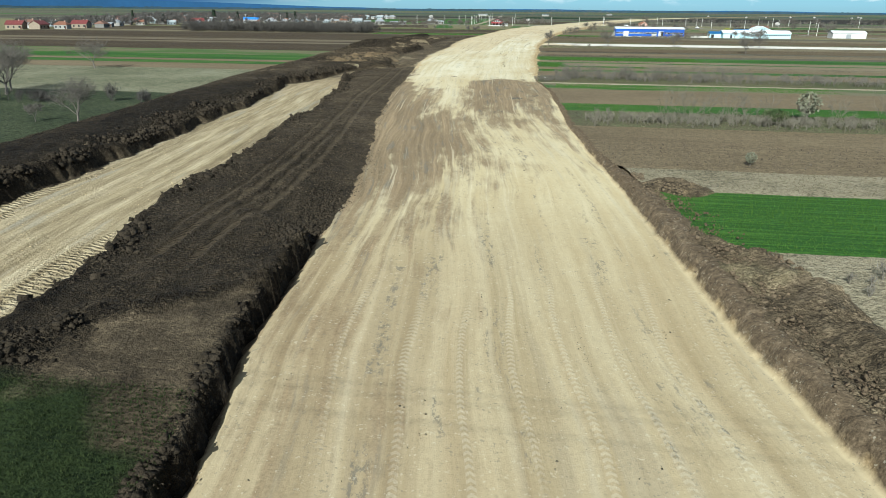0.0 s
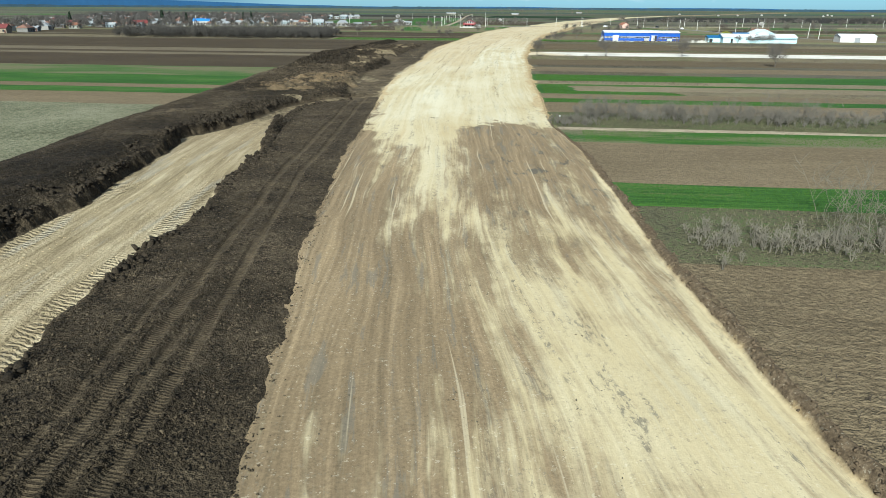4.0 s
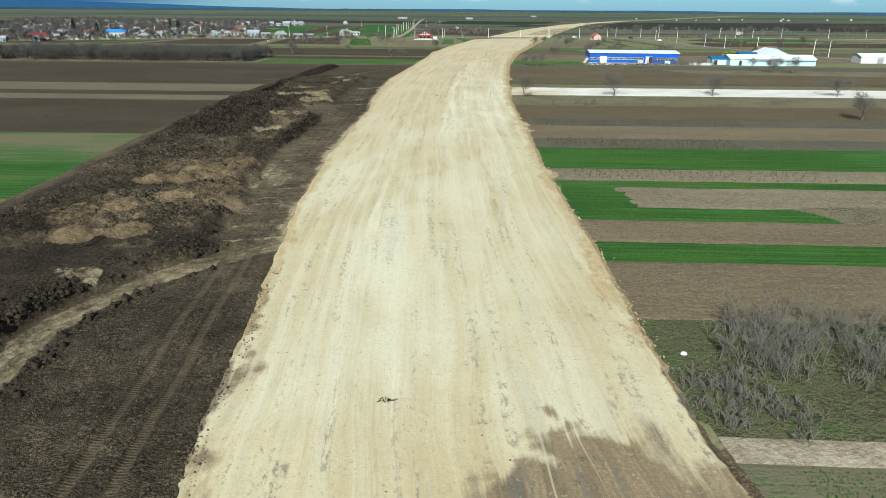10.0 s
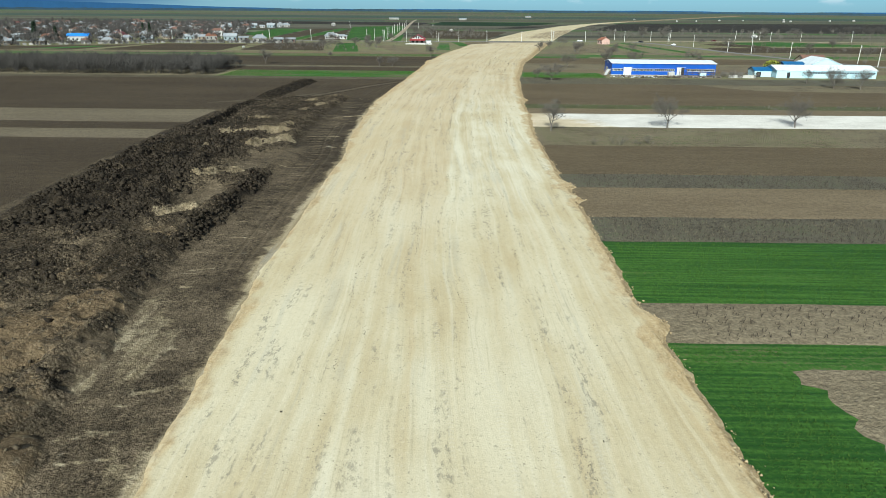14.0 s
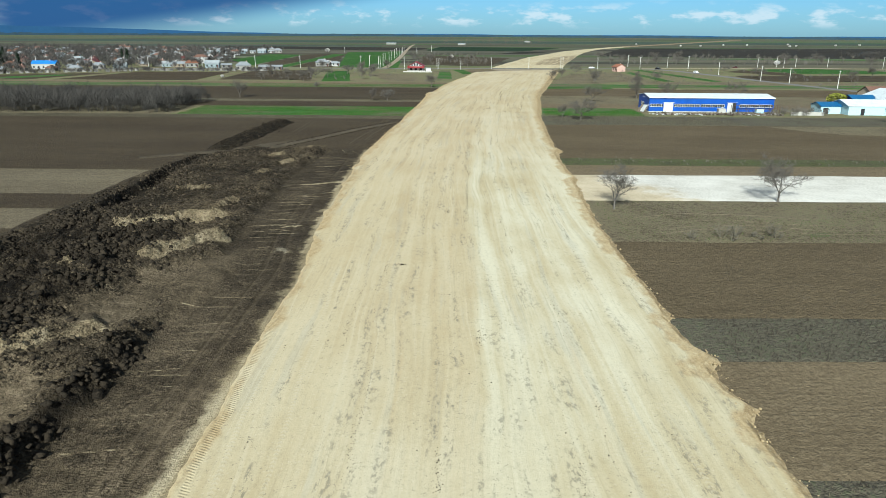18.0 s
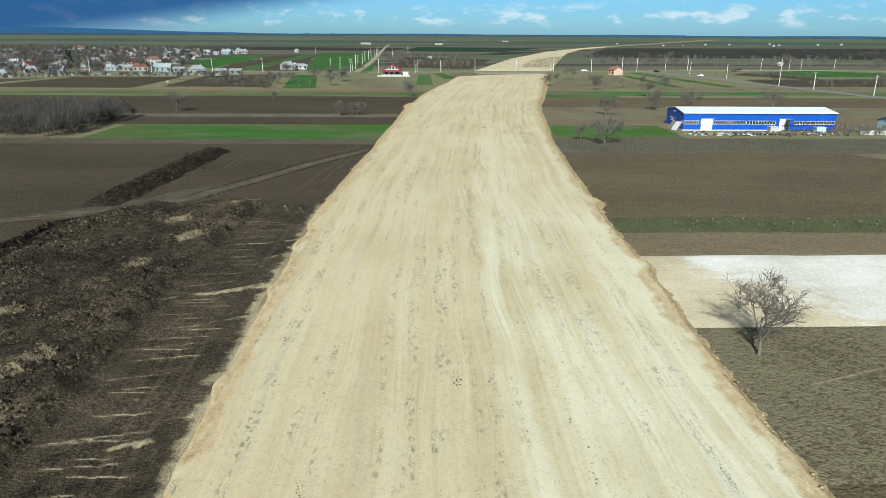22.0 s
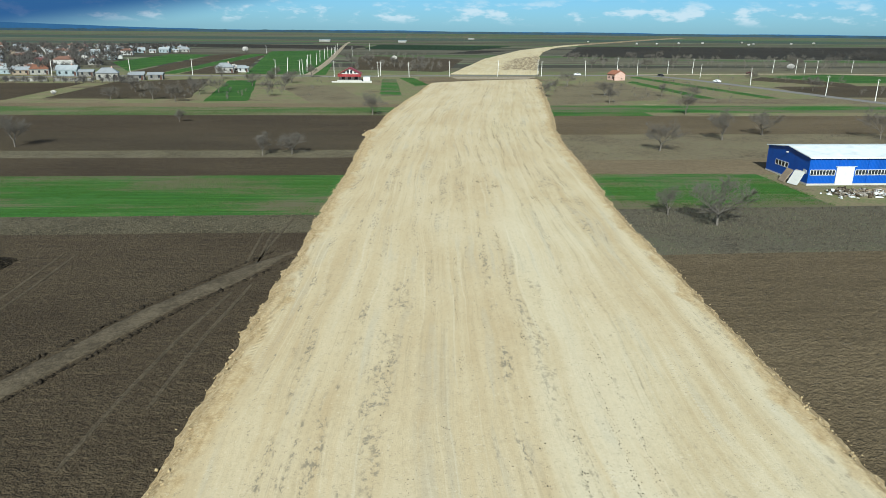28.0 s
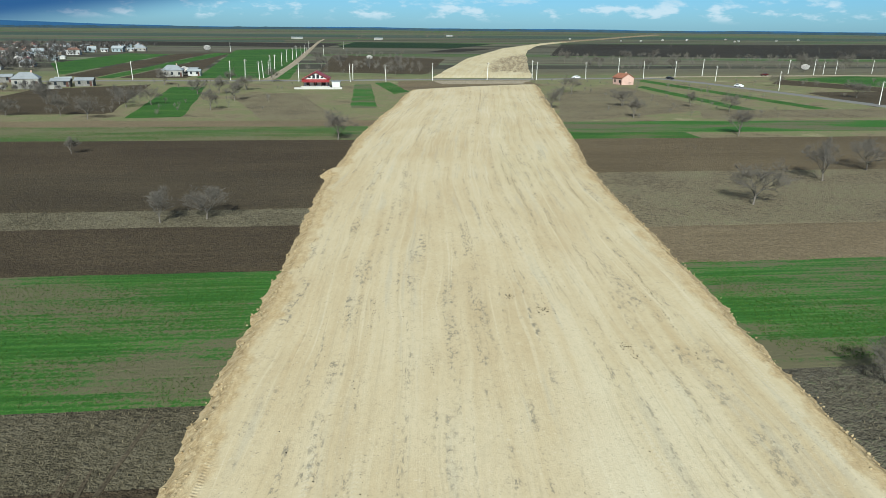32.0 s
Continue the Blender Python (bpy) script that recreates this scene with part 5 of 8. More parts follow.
ribbon("county_road", [(-430, 690), (-300, 722), (-181, 752), (-159, 757), (-98, 759), (-55, 760), (0, 769), (51, 772), (105, 781), (124, 778), (134, 750), (139, 723), (145, 690), (152, 642), (165, 575), (183, 530), (215, 480)], 6.5, M_ASPHALT, "narrow worn asphalt country road", 0.10)
ribbon("dirt_lane", [(118, 788), (160, 796), (199, 801), (245, 808), (330, 800), (480, 815)], 5.5, M_LANE, "pale dirt lane leaving the country road", 0.12)
ribbon("dirt_lane", [(-79, 764), (-79, 800), (-81, 884), (-86, 1015), (-100, 1318), (-113, 1615), (-118, 1810)], 5, M_LANE, "straight pale dirt lane beside power poles", 0.12)
ribbon("dirt_track", [(-86, 381), (-80, 384), (-72, 388), (-66, 394), (-58, 411), (-52, 424), (-47, 433), (-42, 441)], 2.5, M_LANE2, "grey dirt track crossing a ploughed field", 0.09, 0.6, 0.7)
ribbon("bare_earth", [(-92, 377), (-80, 384), (-70, 391), (-62, 403), (-57, 413)], 8.0, M_RUT, "compacted bare earth beside a dirt track", 0.065, 0.6, 1.0)
for pts in ([(-68.7, 441), (-68.4, 428), (-68.6, 417)], [(-67.1, 441), (-66.9, 428), (-67.2, 418)], [(-47.3, 451), (-46.9, 436), (-46.4, 430)], [(-46.1, 451), (-45.9, 443), (-45.6, 436), (-45.4, 431)], [(-44.2, 457), (-45.2, 446), (-45.9, 435.6)]):
    ribbon("dirt_track", pts, 0.36, M_RUT, "single wheel rut in bare earth", 0.06, 1.0, 0.9)
ribbon("dirt_track", [(-46.5, 428), (-48.5, 418), (-50, 405), (-50.5, 398)], 0.42, M_RUT, "single wheel rut in bare earth", 0.06, 1.0, 0.9)
ribbon("dirt_track", [(-45.0, 430), (-46.5, 418), (-47.5, 405)], 0.42, M_RUT, "single wheel rut in bare earth", 0.06, 1.0, 0.9)
field(458, 486, -116, "L", M_WEEDY, "green field of low cereal")
field(458, 486, -360, -117, M_FALLOW, "rough ground under a copse")
for pts in ([(2, 322), (8, 325), (16, 325.5), (25, 323), (34, 323.5)], [(3, 324.5), (9, 327), (17, 327.5), (26, 325), (36, 325.6)], [(1, 331), (9, 334), (20, 333), (30, 330)], [(6, 329), (14, 330.5), (24, 328), (32, 327)]):
    ribbon("dirt_track", pts, 0.42, M_PALE, "pale curved wheel rut in rough grass", 0.075, 0.8, 0.9)
quad_field([(14, 321), (26, 321), (30, 329), (16, 328)], M_WEEDY, "small patch of fresh green weeds", 0.058)
quad_field(ROUGH_CORNER, M_FALLOW, "rough grassy corner of a ploughed field", 0.10)
quad_field([(-115, 764), (-76, 765), (-100, 1263), (-174, 1196)], M_WHEAT, "large bright green field behind the country road")
quad_field([(-240, 905), (-186, 784), (-204, 1072), (-248, 1085)], M_WHEAT, "oblique strip of green wheat near the village")
quad_field([(-184, 784), (-164, 765), (-176, 1110), (-203, 1075)], M_DARKTILTH, "oblique strip of dark ploughed earth")
quad_field([(-163, 765), (-154, 765), (-157, 1100), (-175, 1111)], M_WHEAT, "narrow oblique strip of green wheat")
quad_field([(-153, 766), (-117, 766), (-160, 1095), (-157, 1098)], M_DARKTILTH, "oblique strip of dark ploughed earth")
quad_field([(-76, 766), (-69, 766), (-77, 915), (-80, 880)], M_WHEAT, "small green plot beside the lane")
quad_field([(-99, 615), (-82, 618), (-100, 728), (-114, 726)], M_WHEAT, "narrow green plot among bare trees")
quad_field([(-36, 640), (-27, 640), (-29, 742), (-37, 742)], M_WEEDY, "narrow green plot behind the house")
quad_field([(-20, 690), (-13, 700), (-20, 752), (-28, 750)], M_WHEAT, "small green plot beside the road works")
quad_field([(-160, 625), (-104, 625), (-125, 740), (-165, 712)], M_DARKTILTH, "dark garden plot beside the village")
quad_field([(-250, 616), (-166, 616), (-172, 704), (-235, 700)], M_PLOUGHDARK, "brown garden plot before the village", 0.034)
quad_field([(-400, 600), (-256, 614), (-240, 690), (-345, 630)], M_DARKTILTH, "dark ploughed plot before the village", 0.026)
quad_field([(-300, 614), (-278, 614), (-252, 660), (-268, 664)], M_WEEDY, "thin green plot before the village")
quad_field([(60, 612), (330, 618), (330, 640), (70, 636)], M_FALLOW, "dull strip of rough grass", 0.020)
quad_field([(20, 600), (88, 636), (88, 730), (48, 700)], M_FALLOW, "fallow plot with scattered trees", 0.030)
quad_field([(140, 640), (330, 640), (330, 720), (150, 700)], M_DARKTILTH, "dark brown plot behind the farm", 0.024)
quad_field([(120, 633), (127, 634), (112, 772), (104, 768)], M_WHEAT, "oblique strip of green wheat")
quad_field([(92, 632), (99, 633), (97, 735), (91, 726)], M_WHEAT, "oblique strip of green wheat")
quad_field([(190, 776), (212, 722), (330, 735), (250, 806)], M_WHEAT, "green field between two lanes")
quad_field([(165, 745), (200, 690), (212, 722), (190, 776)], M_DARKTILTH, "dark ploughed plot between two lanes")
# four plots coloured dark to stand for cloud shadow
quad_field([(-75, 1290), (70, 1270), (170, 1530), (-60, 1600)], M_CLOUDGREEN, "large dark green field far off")
quad_field([(25, 1150), (60, 1150), (130, 1290), (70, 1270)], M_CLOUDDARK, "black ploughed earth beside the far road works")
quad_field([(122, 1065), (640, 990), (1500, 1800), (250, 1560)], M_CLOUDDARK, "wide expanse of black ploughed earth far off")
quad_field([(-420, 1330), (-75, 1290), (-60, 1500), (-460, 1560)], M_CLOUDDARK, "wide strip of black ploughed earth far off")
quad_field([(-60, 820), (2, 800), (35, 1000), (-66, 1080)], M_DARKTILTH, "dark fallow land beside the far road works")
quad_field([(-700, 1500), (-150, 1560), (-160, 1680), (-760, 1640)], M_HAZEGREEN, "green field far off")
quad_field([(-1500, 2000), (1600, 2100), (1700, 2600), (-1600, 2500)], M_HAZEGREEN, "broad pale green plain far off")
quad_field([(-60, 612), (-37, 612), (-58, 700), (-84, 690)], M_FALLOW, "rough grass around the house")
quad_field([(-20, 704), (52, 730), (50, 768), (-18, 760)], M_PLOUGH, "churned brown earth at the end of the road works")
quad_field([(2, 738), (44, 742), (52, 764), (-2, 762)], M_LANE, "patch of spread sandy fill", 0.10)


def build_far_bed():
    """The next stretch of the road works, behind the country road."""
    lt = [(781, 4), (998, 51), (1276, 131), (1479, 212), (1705, 312), (2380, 655), (3300, 1130)]
    rt = [(781, 54), (878, 73), (1003, 100), (1087, 117), (1219, 148), (1387, 196), (1482, 228), (1705, 334), (2380, 690), (3300, 1180)]
    y = np.geomspace(781, 3300, 160)
    s = np.array([-0.04, 0.0, 0.1, 0.2, 0.3, 0.4, 0.5, 0.6, 0.7, 0.8, 0.9, 1.0, 1.04])[None, :]
    Y = np.repeat(y[:, None], s.shape[1], 1)
    A, B = along(lt, Y), along(rt, Y)
    X = A + (B - A) * s + 2 * fbm(s * 9, Y, 0.05, 3)
    Z = np.where((s < 0) | (s > 1), -0.1, 0.8) + 0 * X
    Z[0] = -0.1
    z = np.zeros_like(X)
    e = 0.50 * smooth(0.42, 0.55, s - 0.3 * smooth(960, 1100, Y)) * smooth(800, 830, Y) * smooth(1130, 1040, Y)
    e = np.maximum(e, 0.75 * smooth(1500, 1750, Y))
    tagged(sheet("road_bed", X, Y, Z, M_ROAD, (X - 0.5 * (A + B), Y), {"side": z, "bank": z, "earth": e, "rim": z, "tread": z, "wet": z, "chalk": z + 0.10, "ochre": z, "warm": z + 0.3}), "far stretch of unpaved pale motorway bed", "road", kind="structure")


build_far_bed()


def build_backdrop():
    """Woods and hills along the horizon; the blue haze of distance is in their colours."""
    for name, r, hi, lift, mat, lab in (("backdrop", 4700.0, 12.0, 0, M_HAZEWOOD, "dark line of woods along the horizon"), ("backdrop_hills", 4850.0, 30.0, 1, M_HAZEHILLS, "low blue hills on the horizon")):
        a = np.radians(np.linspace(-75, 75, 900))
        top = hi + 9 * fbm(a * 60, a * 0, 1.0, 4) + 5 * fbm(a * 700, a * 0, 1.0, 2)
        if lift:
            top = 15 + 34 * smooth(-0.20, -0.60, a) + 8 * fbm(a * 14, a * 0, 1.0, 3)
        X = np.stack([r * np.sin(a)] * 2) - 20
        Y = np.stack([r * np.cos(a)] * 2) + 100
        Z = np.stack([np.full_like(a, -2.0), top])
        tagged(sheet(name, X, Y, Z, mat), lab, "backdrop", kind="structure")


build_backdrop()


# ---- clods: one mesh of many small broken lumps ----
def lump_shapes():
    """A block with its corners cut for clods, an octahedron for crumbs."""
    bm = bmesh.new()
    bmesh.ops.create_cube(bm, size=1.5)
    bmesh.ops.triangulate(bm, faces=bm.faces[:])
    block = np.array([q.co[:] for q in bm.verts]), np.array([[q.index for q in p.verts] for p in bm.faces])
    bm.free()
    v = np.array([(1, 0, 0), (-1, 0, 0), (0, 1, 0), (0, -1, 0), (0, 0, 1), (0, 0, -1)], float)
    f = np.array([(0, 2, 4), (2, 1, 4), (1, 3, 4), (3, 0, 4), (2, 0, 5), (1, 2, 5), (3, 1, 5), (0, 3, 5)])
    return block, (v, f)


BLOCK, CRUMB = lump_shapes()


def scatter_lumps(name, P, size, mat, label, category, flat=0.65, seed=1, shape=None):
    rng = np.random.default_rng(seed)
    v, f = shape or BLOCK
    n = len(P)
    q = v[None] * (1 + 0.42 * (rng.random((n, len(v), 3)) - 0.5) * 2.0)
    tip = rng.normal(0, 0.45, (n, 2))
    sc = size[:, None] * np.stack([0.7 + 0.6 * rng.random(n), 0.7 + 0.6 * rng.random(n), flat * (0.7 + 0.6 * rng.random(n))], 1)
    q = q * sc[:, None, :]
    for k, (i, j) in enumerate(((1, 2), (0, 2))):
        ca, sa = np.cos(tip[:, k])[:, None], np.sin(tip[:, k])[:, None]
        a, b = q[..., i] * ca - q[..., j] * sa, q[..., i] * sa + q[..., j] * ca
        q[..., i], q[..., j] = a, b
    a = rng.random(n) * 6.283
    x = q[..., 0] * np.cos(a)[:, None] - q[..., 1] * np.sin(a)[:, None]
    y = q[..., 0] * np.sin(a)[:, None] + q[..., 1] * np.cos(a)[:, None]
    V = np.stack([x, y, q[..., 2]], -1) + P[:, None, :]
    F = f[None] + (np.arange(n) * len(v))[:, None, None]
    me = bpy.data.meshes.new(name)
    me.vertices.add(n * len(v))
    me.vertices.foreach_set("co", V.astype(np.float32).ravel())
    F = F.reshape(-1, 3)
    me.loops.add(F.size)
    me.loops.foreach_set("vertex_index", F.astype(np.int32).ravel())
    me.polygons.add(len(F))
    me.polygons.foreach_set("loop_start", np.arange(len(F), dtype=np.int32) * 3)
    me.update(calc_edges=True)
    me.materials.append(mat)
    return tagged(new(name, me), label, category, kind="stuff")


def lump_material(name, a, b):
    m, nt, bs = material(name, 0.95, 0.0, 0.12)
    k = nt.nodes.new("ShaderNodeNewGeometry")
    rough = noise_fac(nt, coords(nt), 7.0, 4, 0.75)
    f = calc(nt, "ADD", calc(nt, "MULTIPLY", k.outputs["Random Per Island"], 0.28), calc(nt, "MULTIPLY", calc(nt, "SUBTRACT", rough, 0.15), 1.0))
    nt.links.new(ramp(nt, f, [(0.2, a), (0.8, b)]), bs.inputs["Base Color"])
    relief(nt, bs, rough, 0.12)
    return m


M_CLOD = lump_material("topsoil_clod", (0.009, 0.007, 0.005), (0.060, 0.046, 0.031))
M_SOILCRUMB = lump_material("soil_crumb", (0.024, 0.018, 0.011), (0.150, 0.116, 0.075))
M_FIELDCLOD = lump_material("field_clod", (0.028, 0.021, 0.013), (0.115, 0.090, 0.055))
M_PILECLOD = lump_material("brown_pile_clod", (0.070, 0.050, 0.032), (0.190, 0.142, 0.092))
M_CLAY = lump_material("clay_clod", (0.060, 0.047, 0.030), (0.235, 0.182, 0.112))
M_CRUMB = lump_material("fill_crumb", (0.30, 0.22, 0.12), (0.56, 0.44, 0.26))
M_SPECK = lump_material("dirt_crumb", (0.050, 0.043, 0.032), (0.21, 0.175, 0.12))


def build_clods():
    g = {k: a.ravel() for k, a in SPOIL.items()}
    X, Y, Z, sand, din = g["X"], g["Y"], g["Z"], g["sand"], g["din"]
    rng = np.random.default_rng(11)
    ok = (Y > 5) & (Y < 392) & (g["dout"] > 0.8) & ((g["turf"] < 0.2) & ~((Y < 36) & (X > -22)) | (din < 1.6)) & (din > -0.9) & (g["tread"] < 0.3)
    patchy = np.clip(0.35 + 4.5 * fbm(X + 21, Y, 0.22, 4, 0.6), 0.03, 2.0)

    def pick(weight, n, lo, hi, power=2.2, sink=0.1):
        wt = np.where(ok, weight, 0)
        i = rng.choice(len(X), n, p=wt / wt.sum())
        s = lo + (hi - lo) * rng.random(n) ** power
        return np.stack([X[i] + rng.normal(0, 0.12, n), Y[i] + rng.normal(0, 0.12, n), Z[i] + sink * s], 1), s

    rough = (sand < 0.3) * (1 - 0.8 * g["clay"]) * (1 - g["slab"])
    P, s = pick(rough * patchy * (1.0 * g["shoulder"] + 1.3 * g["black"] + 0.22 * g["load"] * (1 - g["calm"]) + 0.5 * g["scarp"] + 2.2 * g["line"]), 13000, 0.07, 0.36, 2.6)
    scatter_lumps("soil_clods", P, s, M_CLOD, "countless broken clods of dark topsoil", "soil clods", 0.75, 2)
    P, s = pick(patchy * g["black"] + 0.05 * g["scarp"], 3200, 0.12, 0.36, 2.0, 0.0)
    scatter_lumps("soil_clods", P, s, M_CLOD, "large black lumps of tipped topsoil", "soil clods", 0.7, 16)
    P, s = pick(patchy * (sand < 0.5) * g["load"] * (1 - 0.7 * g["black"]) * (Y > 205), 5000, 0.05, 0.22, 2.8)
    scatter_lumps("soil_clods", P, s, M_SOILCRUMB, "broken grey-brown clods on the tipped loads", "soil clods", 0.75, 26)
    P, s = pick(patchy * (sand < 0.5) * (0.12 * g["load"] + 0.5 * g["bank"] * (1 - 0.8 * g["calm"])), 16000, 0.03, 0.13, 2.2)
    scatter_lumps("soil_crumbs", P, s, M_CLOD, "countless dark crumbs on the earth bank", "soil clods", 0.7, 17, CRUMB)
    P, s = pick(g["wedge"], 900, 0.06, 0.24, 2.0)
    scatter_lumps("soil_clods", P, s, M_CLOD, "row of black lumps along the haul track", "soil clods", 0.75, 28)
    P, s = pick((Y > 8) * (Y < 60) * smooth(0.6, 0.9, din) * smooth(2.0, 1.2, din) * patchy, 1500, 0.03, 0.20, 3.0)
    scatter_lumps("scarp_clods", P, s, M_CLOD, "black clods fallen along the edge of the cut", "soil clods", 0.7, 15)
    P, s = pick((Y > 44) * (Y < 62) * smooth(4.5, 2.5, din) * smooth(-0.5, 0.2, din), 1300, 0.03, 0.17, 2.4)
    scatter_lumps("scarp_clods", P, s, M_CLOD, "heap of brown clods at the end of the cut", "soil clods", 0.7, 18)
    P, s = pick((sand < 0.3) * g["strip"] * (0.35 + patchy) * (Y > 30) * smooth(46, 92, Y) * smooth(215, 150, Y), 13000, 0.025, 0.12, 2.8)
    scatter_lumps("soil_crumbs", P, s, M_SOILCRUMB, "countless small brown crumbs on the stripped ground", "soil clods", 0.7, 13, CRUMB)
    yy = rng.uniform(58, 192, 9000)
    dd = rng.normal(0.0, 0.75, 9000)
    P = np.stack([along(LEFT, yy) - dd, yy, along(HEIGHT, yy) + 0.03 + 0 * yy], 1)[fbm(yy, dd * 0.3, 0.35, 3) + 0.25 * rng.normal(0, 1, 9000) > 0.02]
    scatter_lumps("soil_crumbs", P, 0.025 + 0.10 * rng.random(len(P)) ** 2.6, M_SOILCRUMB, "loose topsoil crumbs strewn along the edge of the bed", "soil clods", 0.6, 19, CRUMB)
    P, s = pick((sand < 0.3) * g["strip"] * (0.35 + patchy) * (Y > 24) * smooth(110, 70, Y), 16000, 0.03, 0.15, 2.4)
    scatter_lumps("soil_crumbs", P, s, M_CLOD, "countless black crumbs on the stripped ground", "soil clods", 0.7, 27, CRUMB)
    P, s = pick((sand < 0.5) * patchy * (g["load"] + 0.35 * g["strip"]) * (Y > 195), 20000, 0.03, 0.12, 2.4)
    scatter_lumps("soil_crumbs", P, s, M_SOILCRUMB, "countless small brown crumbs on the tipped loads", "soil clods", 0.7, 14, CRUMB)
    P, s = pick((sand > 0.35) * (g["slab"] + 0.10 * g["load"]) + 0.03 * g["clay"], 5000, 0.025, 0.13, 3.0)
    scatter_lumps("clay_clods", P, s, M_CLAY, "countless pale lumps of clay and sand", "soil clods", 0.75, 3)
    P, s = pick((sand > 0.6) * (g["load"] < 0.1) * (Y < 200), 2600, 0.02, 0.10, 2.6)
    scatter_lumps("sand_crumbs", P, s, M_CRUMB, "loose sandy crumbs on the haul track", "soil clods", 0.6, 4, CRUMB)
    # dirt on the rolled bed, in drawn-out clusters
    x, y, z, s_, o = ROAD
    rows = np.flatnonzero(y[:, 50] > 8)
    pts, sizes, pts_dark = [], [], []
    for k in range(900):
        r = rng.choice(rows)
        c = 10 + int(80 * np.clip(rng.normal(0.47, 0.17) if rng.random() < 0.75 else rng.random(), 0.03, 0.97))
        n = 1 + int(9 * rng.random() ** 2.5)
        long = 0.3 + 2.2 * rng.random() ** 3
        px, py, pz = x[r, c], y[r, c], z[r, c]
        for j in range(n):
            pts.append((px + rng.normal(0, 0.16), py + rng.normal(0, long), pz + 0.02))
            sizes.append(0.015 + 0.06 * rng.random() ** 2.5)
    for k in range(120):
        r0 = rng.choice(rows[y[rows, 50] > 210] if k > 14 else rows)
        c = 10 + 80 * np.clip(rng.normal(0.52, 0.2), 0.05, 0.95)
        long = int(rng.uniform(12, 90))
        n = int(long * rng.uniform(3.0, 9.0))
        r = np.clip(r0 + rng.integers(0, long, n), 0, len(x) - 1)
        thick = fbm(r * 0.5, r * 0 + k * 3.0, 0.12, 3)
        r = r[thick + rng.normal(0, 0.06, n) > 0.0]
        for j in r:
            pts.append((x[j, int(c)] + rng.normal(0, 0.13), y[j, 50] + rng.normal(0, 0.4), z[j, int(c)] + 0.02))
            sizes.append(0.012 + 0.055 * rng.random() ** 3)
    scatter_lumps("dirt_crumbs", np.array(pts), np.array(sizes), M_SPECK, "dark crumbs of earth dropped on the rolled bed", "soil clods", 0.3, 5, CRUMB)
    for px, py, wx, wy, n in ((-22.1, 168.3, 0.34, 0.18, 110), (-30.8, 306.2, 0.35, 0.2, 70), (-14.0, 470.0, 0.4, 0.4, 70), (-16.5, 473.5, 0.3, 0.4, 50), (-9.2, 462.0, 0.25, 0.9, 70), (-26.0, 330.0, 0.25, 0.7, 45), (-22.5, 287.0, 0.25, 0.9, 45)):
        px, py = px + rng.normal(0, wx, n), py + rng.normal(0, wy, n)
        j = np.clip(np.searchsorted(y[:, 50], py), 0, len(y) - 1)
        for a, b, k in zip(px, py, j):
            pts_dark.append((a, b, np.interp(a, x[k, 10:91], z[k, 10:91]) + 0.015))
    scatter_lumps("dirt_crumbs", np.array(pts_dark), 0.02 + 0.07 * rng.random(len(pts_dark)) ** 2, M_CLOD, "dark spilled earth lying on the rolled bed", "soil clods", 0.3, 25, CRUMB)
    # crumbled shoulders
    edge = np.flatnonzero((np.abs(o) > 0.1).ravel() & (np.abs(o) < 2.0).ravel() & (y.ravel() > 172) & (y.ravel() < 640) & ~((o.ravel() < 0) & (y.ravel() < 392)))
    i = rng.choice(edge, 12000)
    s = 0.015 + 0.10 * rng.random(len(i)) ** 5
    P = np.stack([x.ravel()[i] + rng.normal(0, 0.25, len(i)), y.ravel()[i] + rng.normal(0, 0.25, len(i)), z.ravel()[i] + 0.2 * s], 1)
    scatter_lumps("shoulder_crumbs", P, s, M_CRUMB, "crumbled lumps of sandy fill along the shoulders", "soil clods", 0.75, 6)
    # windrow in the field and the edges of the dirt track
    n = 1500
    yy = rng.uniform(390, 437, n)
    s = 0.06 + 0.34 * rng.random(n) ** 3
    P = np.stack([-78.6 + 0.055 * (yy - 390) + rng.normal(0, 1.2, n), yy, 0.2 + 0.7 * rng.random(n)], 1)
    scatter_lumps("windrow_clods", P, s, M_CLOD, "dark clods of a topsoil windrow", "soil clods", 0.75, 8)
    n = 16000
    yy, xx = rng.uniform(384, 449, n), -44 - 42 * rng.random(n) ** 1.3
    yy = np.round(yy / 0.75) * 0.75 + rng.normal(0, 0.16, n)
    xx = np.minimum(xx, along(LEFT, yy) - 1.8)
    scatter_lumps("field_clods", np.stack([xx, yy, 0 * xx + 0.04], 1), 0.02 + 0.075 * rng.random(n) ** 3, M_FIELDCLOD, "countless small clods in ploughed rows", "soil clods", 0.6, 21, CRUMB)
    n = 9000
    yy, xx = rng.uniform(382, 438, n), 4 + 45 * rng.random(n) ** 1.3
    yy = np.round(yy / 0.75) * 0.75 + rng.normal(0, 0.16, n)
    scatter_lumps("field_clods", np.stack([xx, yy, 0 * xx + 0.04], 1), 0.02 + 0.065 * rng.random(n) ** 3, M_FIELDCLOD, "countless small clods in ploughed rows", "soil clods", 0.6, 22, CRUMB)
    n = 11000
    yy = rng.uniform(8, 72, n)
    dd = 1.8 + 7.0 * rng.random(n) ** 1.3
    pile = fbm(along(RIGHT, yy) + dd, yy, 0.25, 3) + rng.normal(0, 0.08, n) > -0.02
    pile &= dd < np.where(yy > 48, 2.8, 7.0)
    yy, dd = yy[pile], dd[pile]
    size = 0.03 + 0.14 * rng.random(len(yy)) ** 3
    zz = 0.08 + 0.45 * smooth(8.5, 5, dd) * smooth(60, 48, yy) * rng.random(len(yy))
